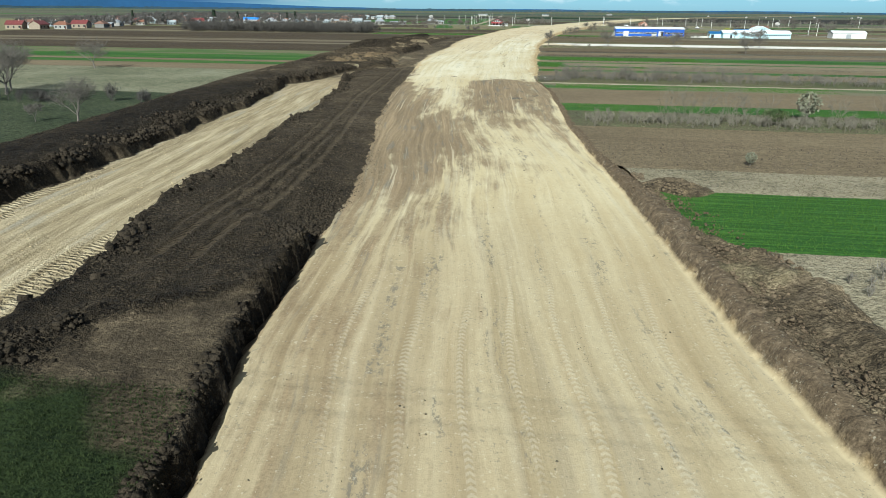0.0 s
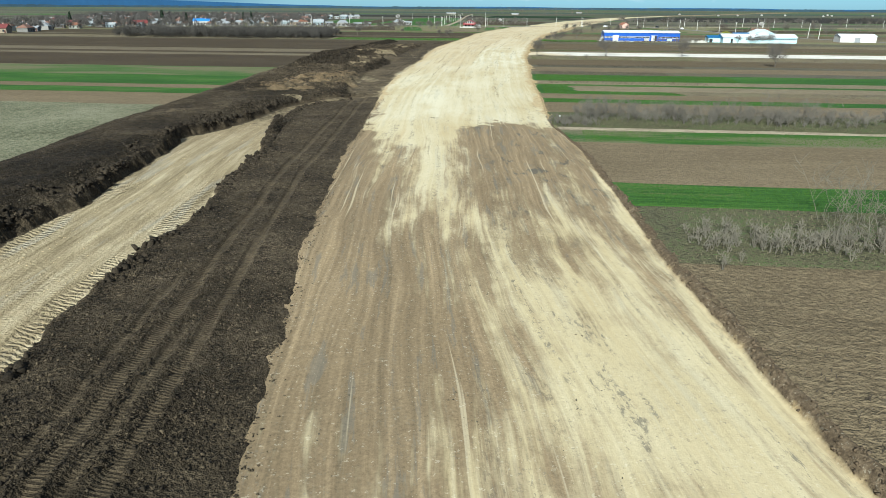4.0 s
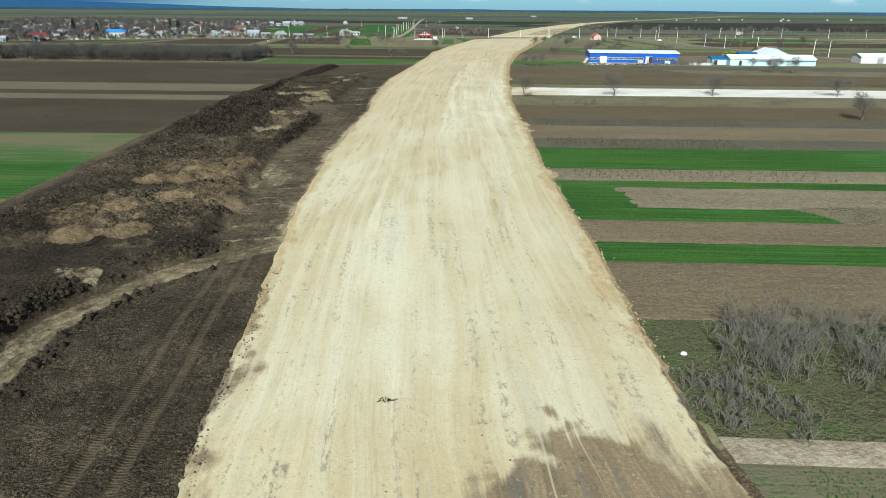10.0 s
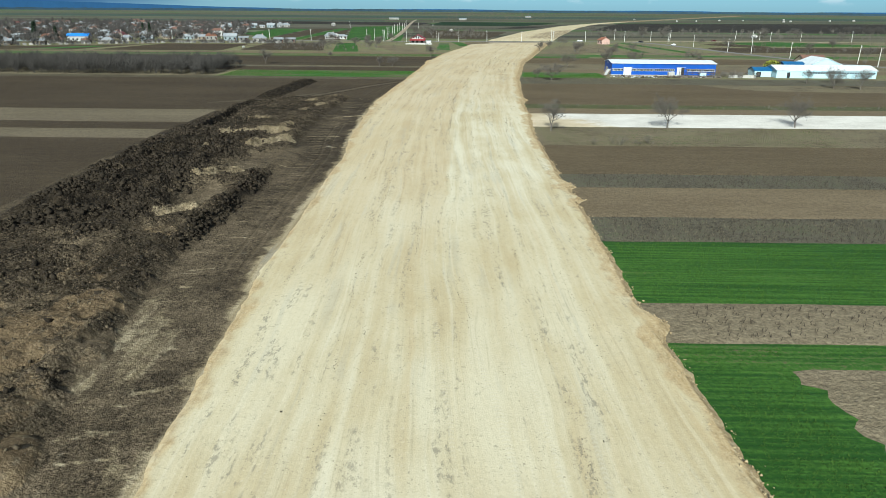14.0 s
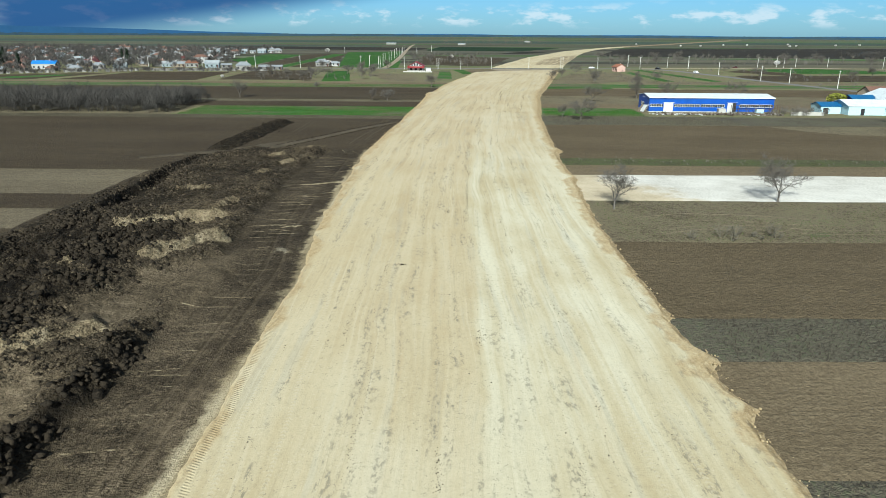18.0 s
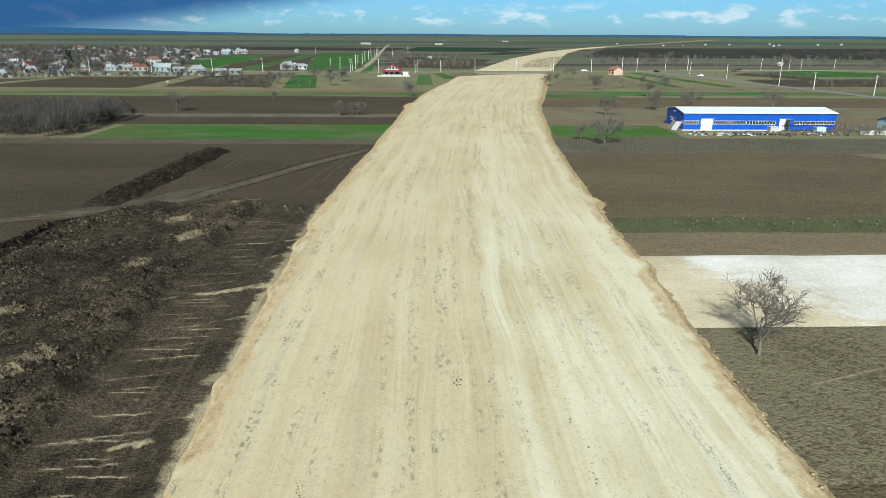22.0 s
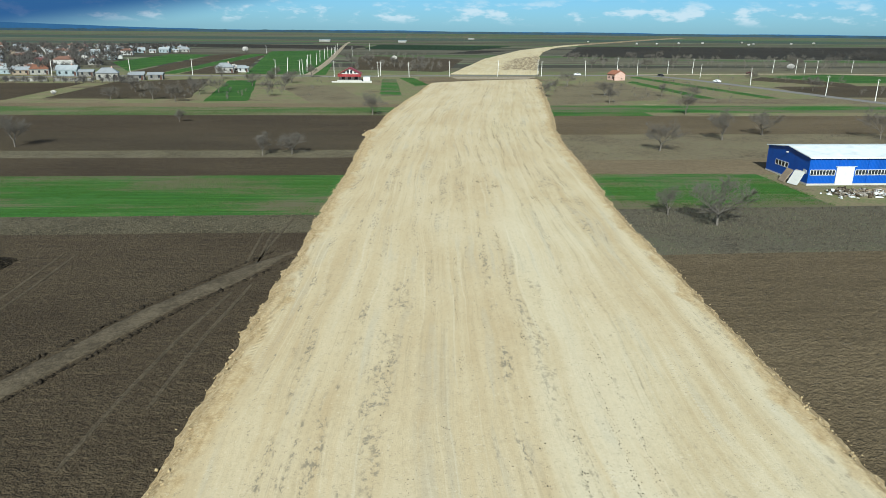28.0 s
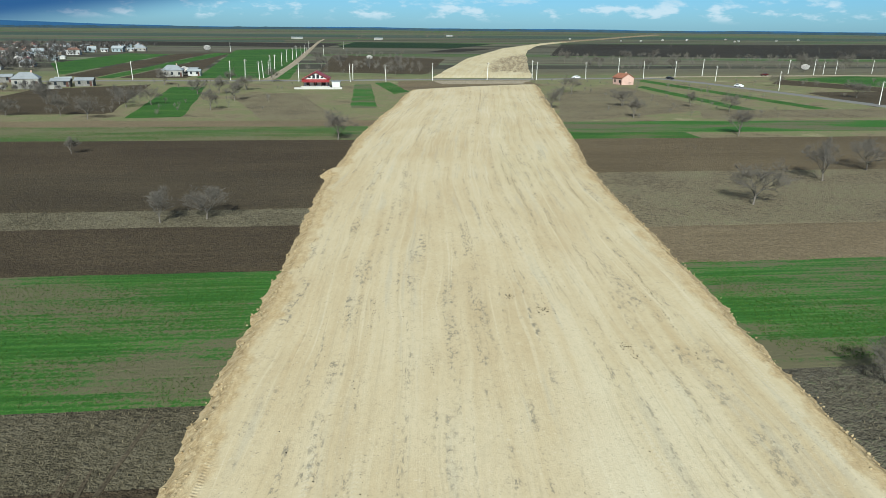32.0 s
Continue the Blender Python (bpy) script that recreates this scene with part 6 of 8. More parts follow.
    scatter_lumps("pile_clods", np.stack([along(RIGHT, yy) + dd, yy, zz], 1), size, M_PILECLOD, "broken brown clods on the heaped earth", "soil clods", 0.75, 23)
    u = rng.random(900)
    tx, ty = np.interp(u, [0, 0.4, 0.7, 1], [-66, -58, -52, -43]), np.interp(u, [0, 0.4, 0.7, 1], [394, 411, 424, 440])
    k = np.where(rng.random(900) < 0.5, 1, -1) * (1.7 + 0.3 * rng.random(900))
    P = np.stack([tx + 0.85 * k, ty - 0.5 * k, 0 * tx + 0.06], 1)
    scatter_lumps("track_clods", P, 0.04 + 0.2 * rng.random(900) ** 3, M_CLOD, "dark clods pushed aside along a dirt track", "soil clods", 0.75, 9)
    n = 1100
    P = np.stack([rng.uniform(42, 84, n), 468.8 + rng.normal(0, 1.3, n), 0.05 + 0.35 * rng.random(n) ** 2], 1)
    Q = P[:350] + rng.normal(0, 0.6, (350, 3)) * (1, 1, 0)
    scatter_lumps("scrap_heap", Q, 0.10 + 0.35 * rng.random(350) ** 2, lump_material("scrap", (0.02, 0.017, 0.014), (0.12, 0.09, 0.06)), "dark scrap and broken timber before the warehouse", "rubble", 0.6, 12)
    scatter_lumps("rubble", P, 0.05 + 0.22 * rng.random(n) ** 2, lump_material("rubble", (0.06, 0.045, 0.035), (0.42, 0.38, 0.33)), "broken bricks and rubble before the warehouse", "rubble", 0.7, 10)
    # brown bank beside the cutting
    edge = np.flatnonzero((o > 0.2).ravel() & (o < np.where(y > 70, 1.3, 4)).ravel() & (y.ravel() > 5) & (y.ravel() < 164))
    i = rng.choice(edge, 4500)
    s = 0.02 + 0.10 * rng.random(len(i)) ** 3
    P = np.stack([x.ravel()[i] + rng.random(len(i)) * 3 * (y.ravel()[i] < 62), y.ravel()[i] + rng.normal(0, 0.25, len(i)), z.ravel()[i] + 0.25 * s + 0.1 * (y.ravel()[i] < 62)], 1)
    scatter_lumps("bank_clods", P, s, lump_material("brown_clod", (0.06, 0.043, 0.028), (0.17, 0.125, 0.08)), "broken clods of brown earth on the bank", "soil clods", 0.75, 7)


build_clods()


# ---- bare trees and scrub ----
def tube(V, F, a, b, ra, rb, sides):
    a, b = np.array(a), np.array(b)
    d = b - a
    d = d / (np.linalg.norm(d) + 1e-9)
    u = np.cross(d, (0.3, 0.2, 0.93) if abs(d[2]) < 0.9 else (1, 0, 0))
    u = u / np.linalg.norm(u)
    w = np.cross(d, u)
    k = len(V)
    for j in range(sides):
        t = 2 * math.pi * j / sides
        V.append(tuple(a + ra * (math.cos(t) * u + math.sin(t) * w)))
    for j in range(sides):
        t = 2 * math.pi * j / sides
        V.append(tuple(b + rb * (math.cos(t) * u + math.sin(t) * w)))
    for j in range(sides):
        n = (j + 1) % sides
        F.append((k + j, k + n, k + sides + n, k + sides + j))


def grow(rng, V, F, at, way, length, radius, level, spread, kids, sides, up):
    """A bent limb and, past the first third of it, its own limbs."""
    p, d = np.array(at, float), np.array(way, float)
    steps = 4 if level >= 3 else 3 if level >= 1 else 2
    pts, r = [p], radius
    for i in range(steps):
        d = d + rng.normal(0, 0.16 if level else 0.25, 3) + (0, 0, up)
        d = d / np.linalg.norm(d)
        q = p + d * length / steps
        r2 = max(radius * (1 - 0.75 * (i + 1) / steps), 0.017)
        tube(V, F, p, q, r, r2, sides[level])
        p, r = q, r2
        pts.append(q)
    if level == 0:
        return
    n = kids[level]
    for j in range(n):
        t = 0.28 + 0.72 * (j + rng.random()) / n
        i = min(int(t * steps), steps - 1)
        base = pts[i] + (pts[i + 1] - pts[i]) * (t * steps - i)
        ang = rng.random() * 6.283
        side = np.array([math.cos(ang), math.sin(ang), rng.normal(0.1, 0.25)])
        axis = pts[min(i + 1, steps)] - pts[i]
        axis = axis / np.linalg.norm(axis)
        nd = axis * (1 - spread) + side * spread
        grow(rng, V, F, base, nd / np.linalg.norm(nd), length * (0.72 - 0.22 * t) * (0.8 + 0.4 * rng.random()), max(radius * (0.55 - 0.2 * t), 0.018), level - 1, spread, kids, sides, up)


def mesh_of(name, V, F, mat):
    me = bpy.data.meshes.new(name)
    me.from_pydata(V, [], F)
    me.update()
    me.materials.append(mat)
    for poly in me.polygons:
        poly.use_smooth = True
    return me


def attach(name, me, parent, label=""):
    ob = new(name, me)
    ob.parent = parent
    return tagged(ob, label) if label else ob


def bare_tree(seed, height, label, limbs=5, spread=0.62, bark=None, crown_mat=None):
    rng = np.random.default_rng(seed)
    root = new("bare_tree")
    V, F = [], []
    bole = height * 0.2
    lean = rng.normal(0, 0.06, 2)
    top = (lean[0] * bole, lean[1] * bole, bole)
    r = height * 0.021
    tube(V, F, (0, 0, -0.2), (0, 0, 0.25), r * 1.5, r * 1.1, 8)
    tube(V, F, (0, 0, 0.25), top, r * 1.1, r * 0.95, 8)
    attach("trunk", mesh_of("trunk", V, F, bark or M_BARK), root)
    V, F = [], []
    for j in range(limbs):
        a = 6.283 * (j + 0.6 * rng.random()) / limbs
        el = 0.7 + 0.7 * rng.random()
        grow(rng, V, F, top, (math.cos(a) * spread, math.sin(a) * spread, el), height * (0.50 + 0.14 * rng.random()), r * 0.62, 3, 0.55, (0, 6, 6, 6), (3, 3, 4, 5), 0.05)
    attach("crown", mesh_of("crown", V, F, crown_mat or M_TWIG), root, "leafless crown of fine grey branches")
    return tagged(root, label, "tree", group="bare trees in the fields")


M_BARK = plain("bark", (0.15, 0.13, 0.11), 0.9, vary=0.4, scale=3, depth=0.03)
M_TWIG = plain("twigs", (0.125, 0.110, 0.092), 0.9, vary=0.3, scale=2)
M_SCRUB = plain("scrub_twigs", (0.135, 0.120, 0.098), 0.9, vary=0.35, scale=1)
M_SCRUBPALE = plain("pale_scrub", (0.15, 0.132, 0.10), 0.9, vary=0.35, scale=1)
M_COPSE = plain("copse_twigs", (0.060, 0.054, 0.047), 0.9, vary=0.35, scale=0.3)
M_BLOSSOM = plain("blossom", (0.70, 0.66, 0.62), 0.8, vary=0.2, scale=2)
M_YELLOWLEAF = plain("yellow_leaf", (0.25, 0.26, 0.04), 0.8, vary=0.3, scale=2)
M_CONIFER = plain("needles", (0.018, 0.032, 0.016), 0.85, vary=0.4, scale=2)

WALNUT = "bare walnut tree with a spreading grey crown on a field edge"
KINDS = [bare_tree(21, 7.0, WALNUT, 6, 0.95), bare_tree(22, 7.2, WALNUT, 5, 0.8), bare_tree(23, 6.4, WALNUT, 4, 0.6), bare_tree(24, 6.8, "bare fruit tree with upright grey branches in rough grass", 5, 0.5)]
HOME = [(14, 450.5, 0), (27, 342, 1), (-0.5, 336.1, 2), (50.2, 526.6, 3)]
for k, (x, y, i) in zip(KINDS, HOME):
    k.matrix_basis = pose(x, y, 0, 0, 0, 40 * i)
rng = random.Random(4)
for x, y, i, s in ((9.2, 456, 3, 0.62), (28.7, 511, 1, 1.0), (65, 535.4, 0, 0.95), (92, 528, 1, 1.0), (57, 344, 1, 1.0), (95, 346, 0, 1.0), (77, 298, 1, 1.0), (-57.6, 506.4, 2, 0.66), (-51.8, 508, 0, 0.68), (-113, 518, 3, 1.0),
                   (-37, 577, 1, 0.95), (-77, 667, 1, 0.9), (-80, 708, 0, 1.0), (-75, 751, 3, 0.9), (-69, 960, 0, 1.1), (-16, 800, 1, 0.9), (53, 697, 1, 0.9), (56, 646, 0, 0.95), (49, 616, 3, 0.8), (119, 950, 1, 1.2), (187, 1005, 0, 1.2), (214, 1010, 1, 1.2),
                   (79, 643, 2, 0.8), (86, 629, 1, 0.9), (63, 580, 3, 0.9), (162, 674, 0, 1.0), (161, 730, 1, 0.8), (-107, 646, 0, 1.0), (-108, 617, 1, 0.95), (-118, 624, 3, 0.9), (-79, 638, 2, 0.9), (-119, 733, 1, 1.0), (-133, 624, 0, 0.8), (-101, 652, 1, 0.9), (-112, 655, 2, 0.9),
                   (108, 447, 2, 0.75), (110, 431, 0, 0.85), (117, 427, 3, 0.9), (121, 452, 1, 0.7), (30, 640, 1, 0.8), (39, 664, 2, 0.8), (-60, 870, 1, 1.0), (-50, 905, 0, 1.0), (-30, 860, 3, 0.9), (-10, 905, 1, 1.0), (130, 900, 0, 1.1), (150, 860, 1, 1.0), (110, 860, 2, 0.9), (175, 880, 0, 1.1),
                   (-100.5, 118.5, 0, 1.45), (-104, 124, 3, 1.4), (-120.5, 175, 1, 1.1), (-66.2, 90.5, 3, 0.95), (-73, 90.5, 2, 0.42), (-93, 740, 1, 0.9), (-87, 690, 3, 0.9), (-135, 655, 1, 0.9), (-95, 690, 0, 0.9), (200, 640, 1, 1.0), (215, 600, 0, 1.0), (240, 690, 1, 1.0), (-90, 560, 3, 0.5), (260, 860, 0, 1.3), (300, 880, 1, 1.3), (330, 850, 0, 1.3), (280, 900, 1, 1.4)):
    copy_thing(KINDS[i], pose(x, y, 0, 0, 0, rng.uniform(0, 360)) @ Matrix.Scale(s * rng.uniform(0.92, 1.08), 4))


def leafy(root_name, seed, height, wide, mat, label, category, cone=False, n=900):
    """A tree whose crown is many small clumps on limbs."""
    g = np.random.default_rng(seed)
    root = new(root_name)
    V, F = [], []
    tube(V, F, (0, 0, -0.2), (0, 0, height * 0.35), height * 0.03, height * 0.02, 7)
    for j in range(6):
        a = j * 1.05 + g.random()
        tube(V, F, (0, 0, height * 0.2), (0.3 * wide * math.cos(a), 0.3 * wide * math.sin(a), height * 0.6), height * 0.014, height * 0.005, 4)
    attach("trunk", mesh_of("trunk", V, F, M_BARK), root)
    V, F = [], []
    for j in range(n):
        t = g.random()
        if cone:
            rr = wide * 0.5 * (1 - t) * (0.5 + 0.5 * g.random())
            c = np.array([0, 0, height * (0.12 + 0.88 * t)])
        else:
            rr = wide * 0.5 * math.sqrt(max(0.02, 1 - (2 * t - 1) ** 2)) * (0.45 + 0.6 * g.random())
            c = np.array([0, 0, height * (0.3 + 0.7 * t)])
        a = g.random() * 6.283
        c = c + (rr * math.cos(a), rr * math.sin(a), 0)
        d = g.normal(0, 1, (3, 3)) * height * 0.035
        k = len(V)
        V += [tuple(c + q) for q in d] + [tuple(c - d.mean(0) + g.normal(0, height * 0.02, 3))]
        F += [(k, k + 1, k + 2), (k, k + 3, k + 1), (k + 1, k + 3, k + 2)]
    attach("crown", mesh_of("crown", V, F, mat), root)
    return tagged(root, label, category, group="village and roadside trees")


blossom = leafy("blossom_tree", 3, 4.6, 5.0, M_BLOSSOM, "small tree covered in white spring blossom", "tree")
blossom.matrix_basis = pose(247, 843, 0)
yellow = leafy("yellow_shrub", 5, 4.0, 5.0, M_YELLOWLEAF, "rounded yellow-green bush beside a farm building", "bush")
yellow.matrix_basis = pose(114, 492, 0) @ Matrix.Scale(1.35, 4)
M_OLIVELEAF = plain("olive_leaf", (0.060, 0.080, 0.026), 0.85, vary=0.4, scale=2)
M_PALELEAF = plain("opening_buds", (0.20, 0.20, 0.135), 0.85, vary=0.35, scale=2)
young = leafy("green_shrub", 9, 2.4, 4.0, M_OLIVELEAF, "rounded olive-green bush among leafless scrub", "bush", False, 700)
young.matrix_basis = pose(33.5, 108, 0)
budding = leafy("budding_tree", 10, 4.4, 3.6, M_PALELEAF, "slender tree with pale opening buds among scrub", "tree", False, 420)
budding.matrix_basis = pose(39.5, 113, 0)
copy_thing(budding, pose(22.3, 77.8, 0) @ Matrix.Scale(0.36, 4))
conifer = leafy("conifer", 7, 11, 4.5, M_CONIFER, "dark green conifer among village houses", "tree", True, 1400)
conifer.matrix_basis = pose(-315, 700, 0)
for x, y, s in ((-187, 1130, 1.3), (-160, 640, 0.4), (-265, 880, 1.2), (-258, 905, 1.0), (-300, 850, 1.0), (-236, 770, 1.1), (430, 1700, 0.9), (480, 1730, 0.9), (560, 1820, 1), (620, 1840, 1), (700, 1780, 1), (390, 1900, 1), (650, 1700, 1.0), (820, 1850, 1.1), (900, 1900, 1.2), (760, 1950, 1.1), (-30, 960, 0.9), (-127, 800, 0.9)):
    copy_thing(blossom, pose(x, y, 0, 0, 0, rng.uniform(0, 360)) @ Matrix.Scale(s, 4))
for x, y, s in ((-298, 821, 1.0), (-378, 779, 1.1), (-395, 810, 1.1), (-330, 880, 0.9), (-430, 700, 1.0), (-362, 640, 0.8)):
    copy_thing(conifer, pose(x, y, 0, 0, 0, rng.uniform(0, 360)) @ Matrix.Scale(s, 4))


def slivers(g, V, F, c, reach, n, wide, up=0.8):
    """Bundles of twigs: thin blades pointing up and outwards from round c."""
    for j in range(n):
        d = g.normal(0, 1, 3)
        d[2] = abs(d[2]) * 0.8 + up
        d = d / np.linalg.norm(d)
        o = g.normal(0, 0.42, 3) * reach
        a = c + o * (1, 1, 0.8)
        b = a + d * reach[2] * (0.35 + 0.5 * g.random())
        w = np.cross(d, g.normal(0, 1, 3))
        w = w / (np.linalg.norm(w) + 1e-6) * wide * (0.5 + g.random())
        k = len(V)
        V += [tuple(a - w), tuple(a + w), tuple(b)]
        F.append((k, k + 1, k + 2))


def brush(name, area, n, height, mat, label, seed, dense=60, wide=0.03, category="bushes"):
    """A copse or scrub: stems below, a grey haze of twig bundles above."""
    g = np.random.default_rng(seed)
    V, F = [], []
    for j in range(n):
        x, y = area(g)
        h = height * (0.6 + 0.7 * g.random())
        for k in range(3):
            a = g.random() * 6.283
            tube(V, F, (x, y, -0.1), (x + 0.25 * h * math.cos(a), y + 0.25 * h * math.sin(a), 0.75 * h), 0.035, 0.015, 3)
        slivers(g, V, F, np.array([x, y, 0.55 * h]), np.array([0.36 * h, 0.36 * h, 0.45 * h]), dense, wide)
    return tagged(new(name, mesh_of(name, V, F, mat)), label, category, kind="stuff")


def thicket(name, area, n, height, mat, label, seed, stems=4, kids=(0, 4, 4), stout=0.035):
    """Many thin leafless stems growing together."""
    g = np.random.default_rng(seed)
    V, F = [], []
    for j in range(n):
        x, y = area(g)
        h = height * (0.55 + 0.7 * g.random())
        for k in range(stems):
            a = g.random() * 6.283
            grow(g, V, F, (x + 0.2 * math.cos(a), y + 0.2 * math.sin(a), -0.1), (0.35 * math.cos(a), 0.35 * math.sin(a), 0.9), h * (0.6 + 0.4 * g.random()), stout, 2, 0.45, kids, (3, 3, 3), 0.06)
    return tagged(new(name, mesh_of(name, V, F, mat)), label, "bushes", kind="stuff")


thicket("thicket", lambda g: (g.uniform(1.5, 48), g.uniform(171, 182)), 105, 2.9, M_SCRUB, "dense leafless grey thicket along a dirt lane", 31, 3, (0, 4, 3), 0.024)
brush("thicket", lambda g: (g.uniform(2.5, 75), g.uniform(170, 182)), 260, 1.7, M_SCRUB, "grey-brown leafless undergrowth along a dirt lane", 32)
brush("thicket", lambda g: (6 + 66 * g.random(), g.normal(108, 2.2)), 330, 1.5, M_SCRUBPALE, "low olive-grey scrub on a fallow strip", 33, 50)
thicket("thicket", lambda g: (g.normal(23, 2.5) if g.random() < 0.45 else g.uniform(16, 62), g.normal(111, 2.0)), 30, 4.6, M_SCRUBPALE, "slim leafless saplings on a fallow strip", 34, 2)
brush("thicket", lambda g: (-120 - 130 * g.random(), g.uniform(459, 505)), 900, 5.4, M_COPSE, "grey leafless copse at the edge of the fields", 35, 150, 0.05)
thicket("thicket", lambda g: (g.normal(16, 5), g.normal(321.5, 1.0)), 9, 1.4, M_SCRUBPALE, "a few low dry bushes in rough grass", 36, 4)
brush("thicket", lambda g: (g.uniform(18.5, 30), g.uniform(32, 45)), 40, 1.2, M_SCRUB, "dry bushes beside the earth bank", 37, 60)
brush("thicket", lambda g: (g.uniform(-98, -84), g.normal(110.5, 1.0)), 30, 2.0, M_COPSE, "row of dark leafless bushes in rough grass", 38, 90)
for k, (x, y, h) in enumerate(((-76, 113.7, 2.6), (-70, 113.2, 2.8), (-68.5, 112.0, 2.0), (-81, 100, 1.2))):
    brush("thicket", lambda g, x=x, y=y: (g.normal(x, 0.6), g.normal(y, 0.5)), 4, h, M_COPSE, "single dark leafless bush in rough grass", 140 + k, 120)
brush("thicket", lambda g: (g.uniform(0, 130), g.normal(377, 1.7)), 90, 0.55, M_SCRUBPALE, "low weeds on a field boundary", 39, 40)
brush("thicket", lambda g: (g.uniform(78, 93), g.uniform(465, 473)), 26, 1.9, M_SCRUB, "dry bushes at the end of the warehouse", 46)
thicket("brush_heap", lambda g: (g.normal(0.8, 1.6), g.normal(170, 2.6)), 40, 1.1, M_SCRUB, "heap of cut branches at the edge of the road works", 40, 3)
brush("thicket", lambda g: (g.uniform(46, 120), g.uniform(615, 760)), 60, 2.0, M_SCRUB, "scattered bare scrub near the country road", 41)
brush("thicket", lambda g: (g.uniform(-140, -62), g.uniform(620, 750)), 60, 2.0, M_SCRUB, "scattered bare scrub near the country road", 42)
brush("thicket", lambda g: (g.uniform(-66, 5), g.uniform(800, 1090)), 90, 4.0, M_SCRUB, "grey leafless trees on fallow land far off", 43, 70, 0.06)
brush("thicket", lambda g: (g.uniform(120, 420), g.uniform(830, 1060)), 170, 4.5, M_SCRUB, "grey leafless trees on fallow land far off", 44, 70, 0.06)
brush("thicket", lambda g: (g.uniform(440, 640), g.uniform(960, 1100)), 260, 7.0, M_COPSE, "dark leafless wood far off beside the fields", 47, 90, 0.12, "trees")
brush("thicket", lambda g: (g.uniform(86, 98), g.uniform(466, 478)), 34, 2.4, M_SCRUB, "dark bushes between the warehouse and the farm", 48, 80)
brush("thicket", lambda g: (g.uniform(150, 420), g.uniform(500, 760)), 110, 3.0, M_SCRUB, "grey leafless scrub around the farm", 45, 60, 0.05)


def stalks(x0, x1, ys, label, seed, tall=0.55, gap=1.4):
    """Rows of dead stalks, each a few crooked twigs."""
    g = np.random.default_rng(seed)
    V, F = [], []
    for y in ys:
        x = x0 + g.random()
        while x < x1:
            for k in range(3):
                a = g.random() * 6.283
                p = np.array([x + g.normal(0, 0.22), y + g.normal(0, 0.30), 0.0])
                h = tall * (0.5 + g.random())
                q = p + (0.4 * h * math.cos(a), 0.4 * h * math.sin(a), h)
                tube(V, F, p, q, 0.035, 0.02, 3)
            x += gap * (0.6 + 0.8 * g.random())
    tagged(new("dead_stalks", mesh_of("dead_stalks", V, F, M_STALK)), label, "stalks", kind="stuff")


def tufts(name, x0, x1, y0, y1, per, tall, wide, mat, label, seed, side=1, thin=0.0):
    """Blades of a crop or of dry grass, three to a tuft, in drill rows along x, thin in patches."""
    g = np.random.default_rng(seed)
    n = int((x1 - x0) * (y1 - y0) * per)
    x, y = g.uniform(x0, x1, n), y0 + np.round(g.uniform(0, y1 - y0, n) / 0.3) * 0.3 + g.normal(0, 0.05, n)
    keep = (fbm(x * 0.4, y, 0.12, 3) + 0.3 * fbm(x, y, 0.5, 2) + g.normal(0, 0.05, n) < 0.22 - thin)
    keep &= (x > along(RIGHT, y) + 1.0 + 1.2 * (y < 168)) if side > 0 else (x < along(LEFT, y) - 1.0)
    x, y = x[keep], y[keep]
    n = len(x)
    c = np.stack([x, y, np.full(n, 0.03)], 1)
    V = []
    for k in range(2):
        a = g.random(n) * 6.283
        h = tall * (0.5 + g.random(n))
        w = np.stack([np.cos(a), np.sin(a), 0 * a], 1) * wide * (0.6 + 0.8 * g.random(n))[:, None]
        tip = c + np.stack([g.normal(0, 0.35, n) * h, g.normal(0, 0.35, n) * h, h], 1)
        V.append(np.stack([c - w, c + w, tip], 1))
    V = np.concatenate(V).reshape(-1, 3)
    F = np.arange(len(V)).reshape(-1, 3)
    me = bpy.data.meshes.new(name)
    me.vertices.add(len(V))
    me.vertices.foreach_set("co", V.astype(np.float32).ravel())
    me.loops.add(F.size)
    me.loops.foreach_set("vertex_index", F.astype(np.int32).ravel())
    me.polygons.add(len(F))
    me.polygons.foreach_set("loop_start", np.arange(len(F), dtype=np.int32) * 3)
    me.update(calc_edges=True)
    me.materials.append(mat)
    return tagged(new(name, me), label, "grass", kind="stuff")


M_BLADE = lump_material("wheat_blade", (0.020, 0.052, 0.008), (0.080, 0.145, 0.026))
M_FRESHBLADE = lump_material("fresh_blade", (0.028, 0.078, 0.010), (0.085, 0.155, 0.030))
M_STRAW = lump_material("dry_blade", (0.070, 0.060, 0.036), (0.200, 0.170, 0.110))
M_WEED = lump_material("weed_blade", (0.040, 0.060, 0.018), (0.115, 0.120, 0.050))
for k, (x0, x1, y0, y1, thin, side) in enumerate(((9, 60, 48.8, 65, 0, 1), (2, 60, 153.5, 163, 0.04, 1), (-2, 50, 197.5, 203, 0, 1), (-3, 29, 212.5, 217.5, 0, 1), (-3, 4, 217, 232, 0, 1), (4, 50, 230.5, 232.5, 0, 1), (-3, 50, 241.5, 258.5, 0, 1), (4, 38, 461, 486, 0.13, 1), (-116, -40, 458.5, 485.5, 0.13, -1))):
    tufts("wheat_tufts", x0, x1, y0, y1, 16, 0.13, 0.035, M_FRESHBLADE if y0 == 153.5 else M_BLADE, "young green cereal plants in drill rows", 80 + k, side, thin)
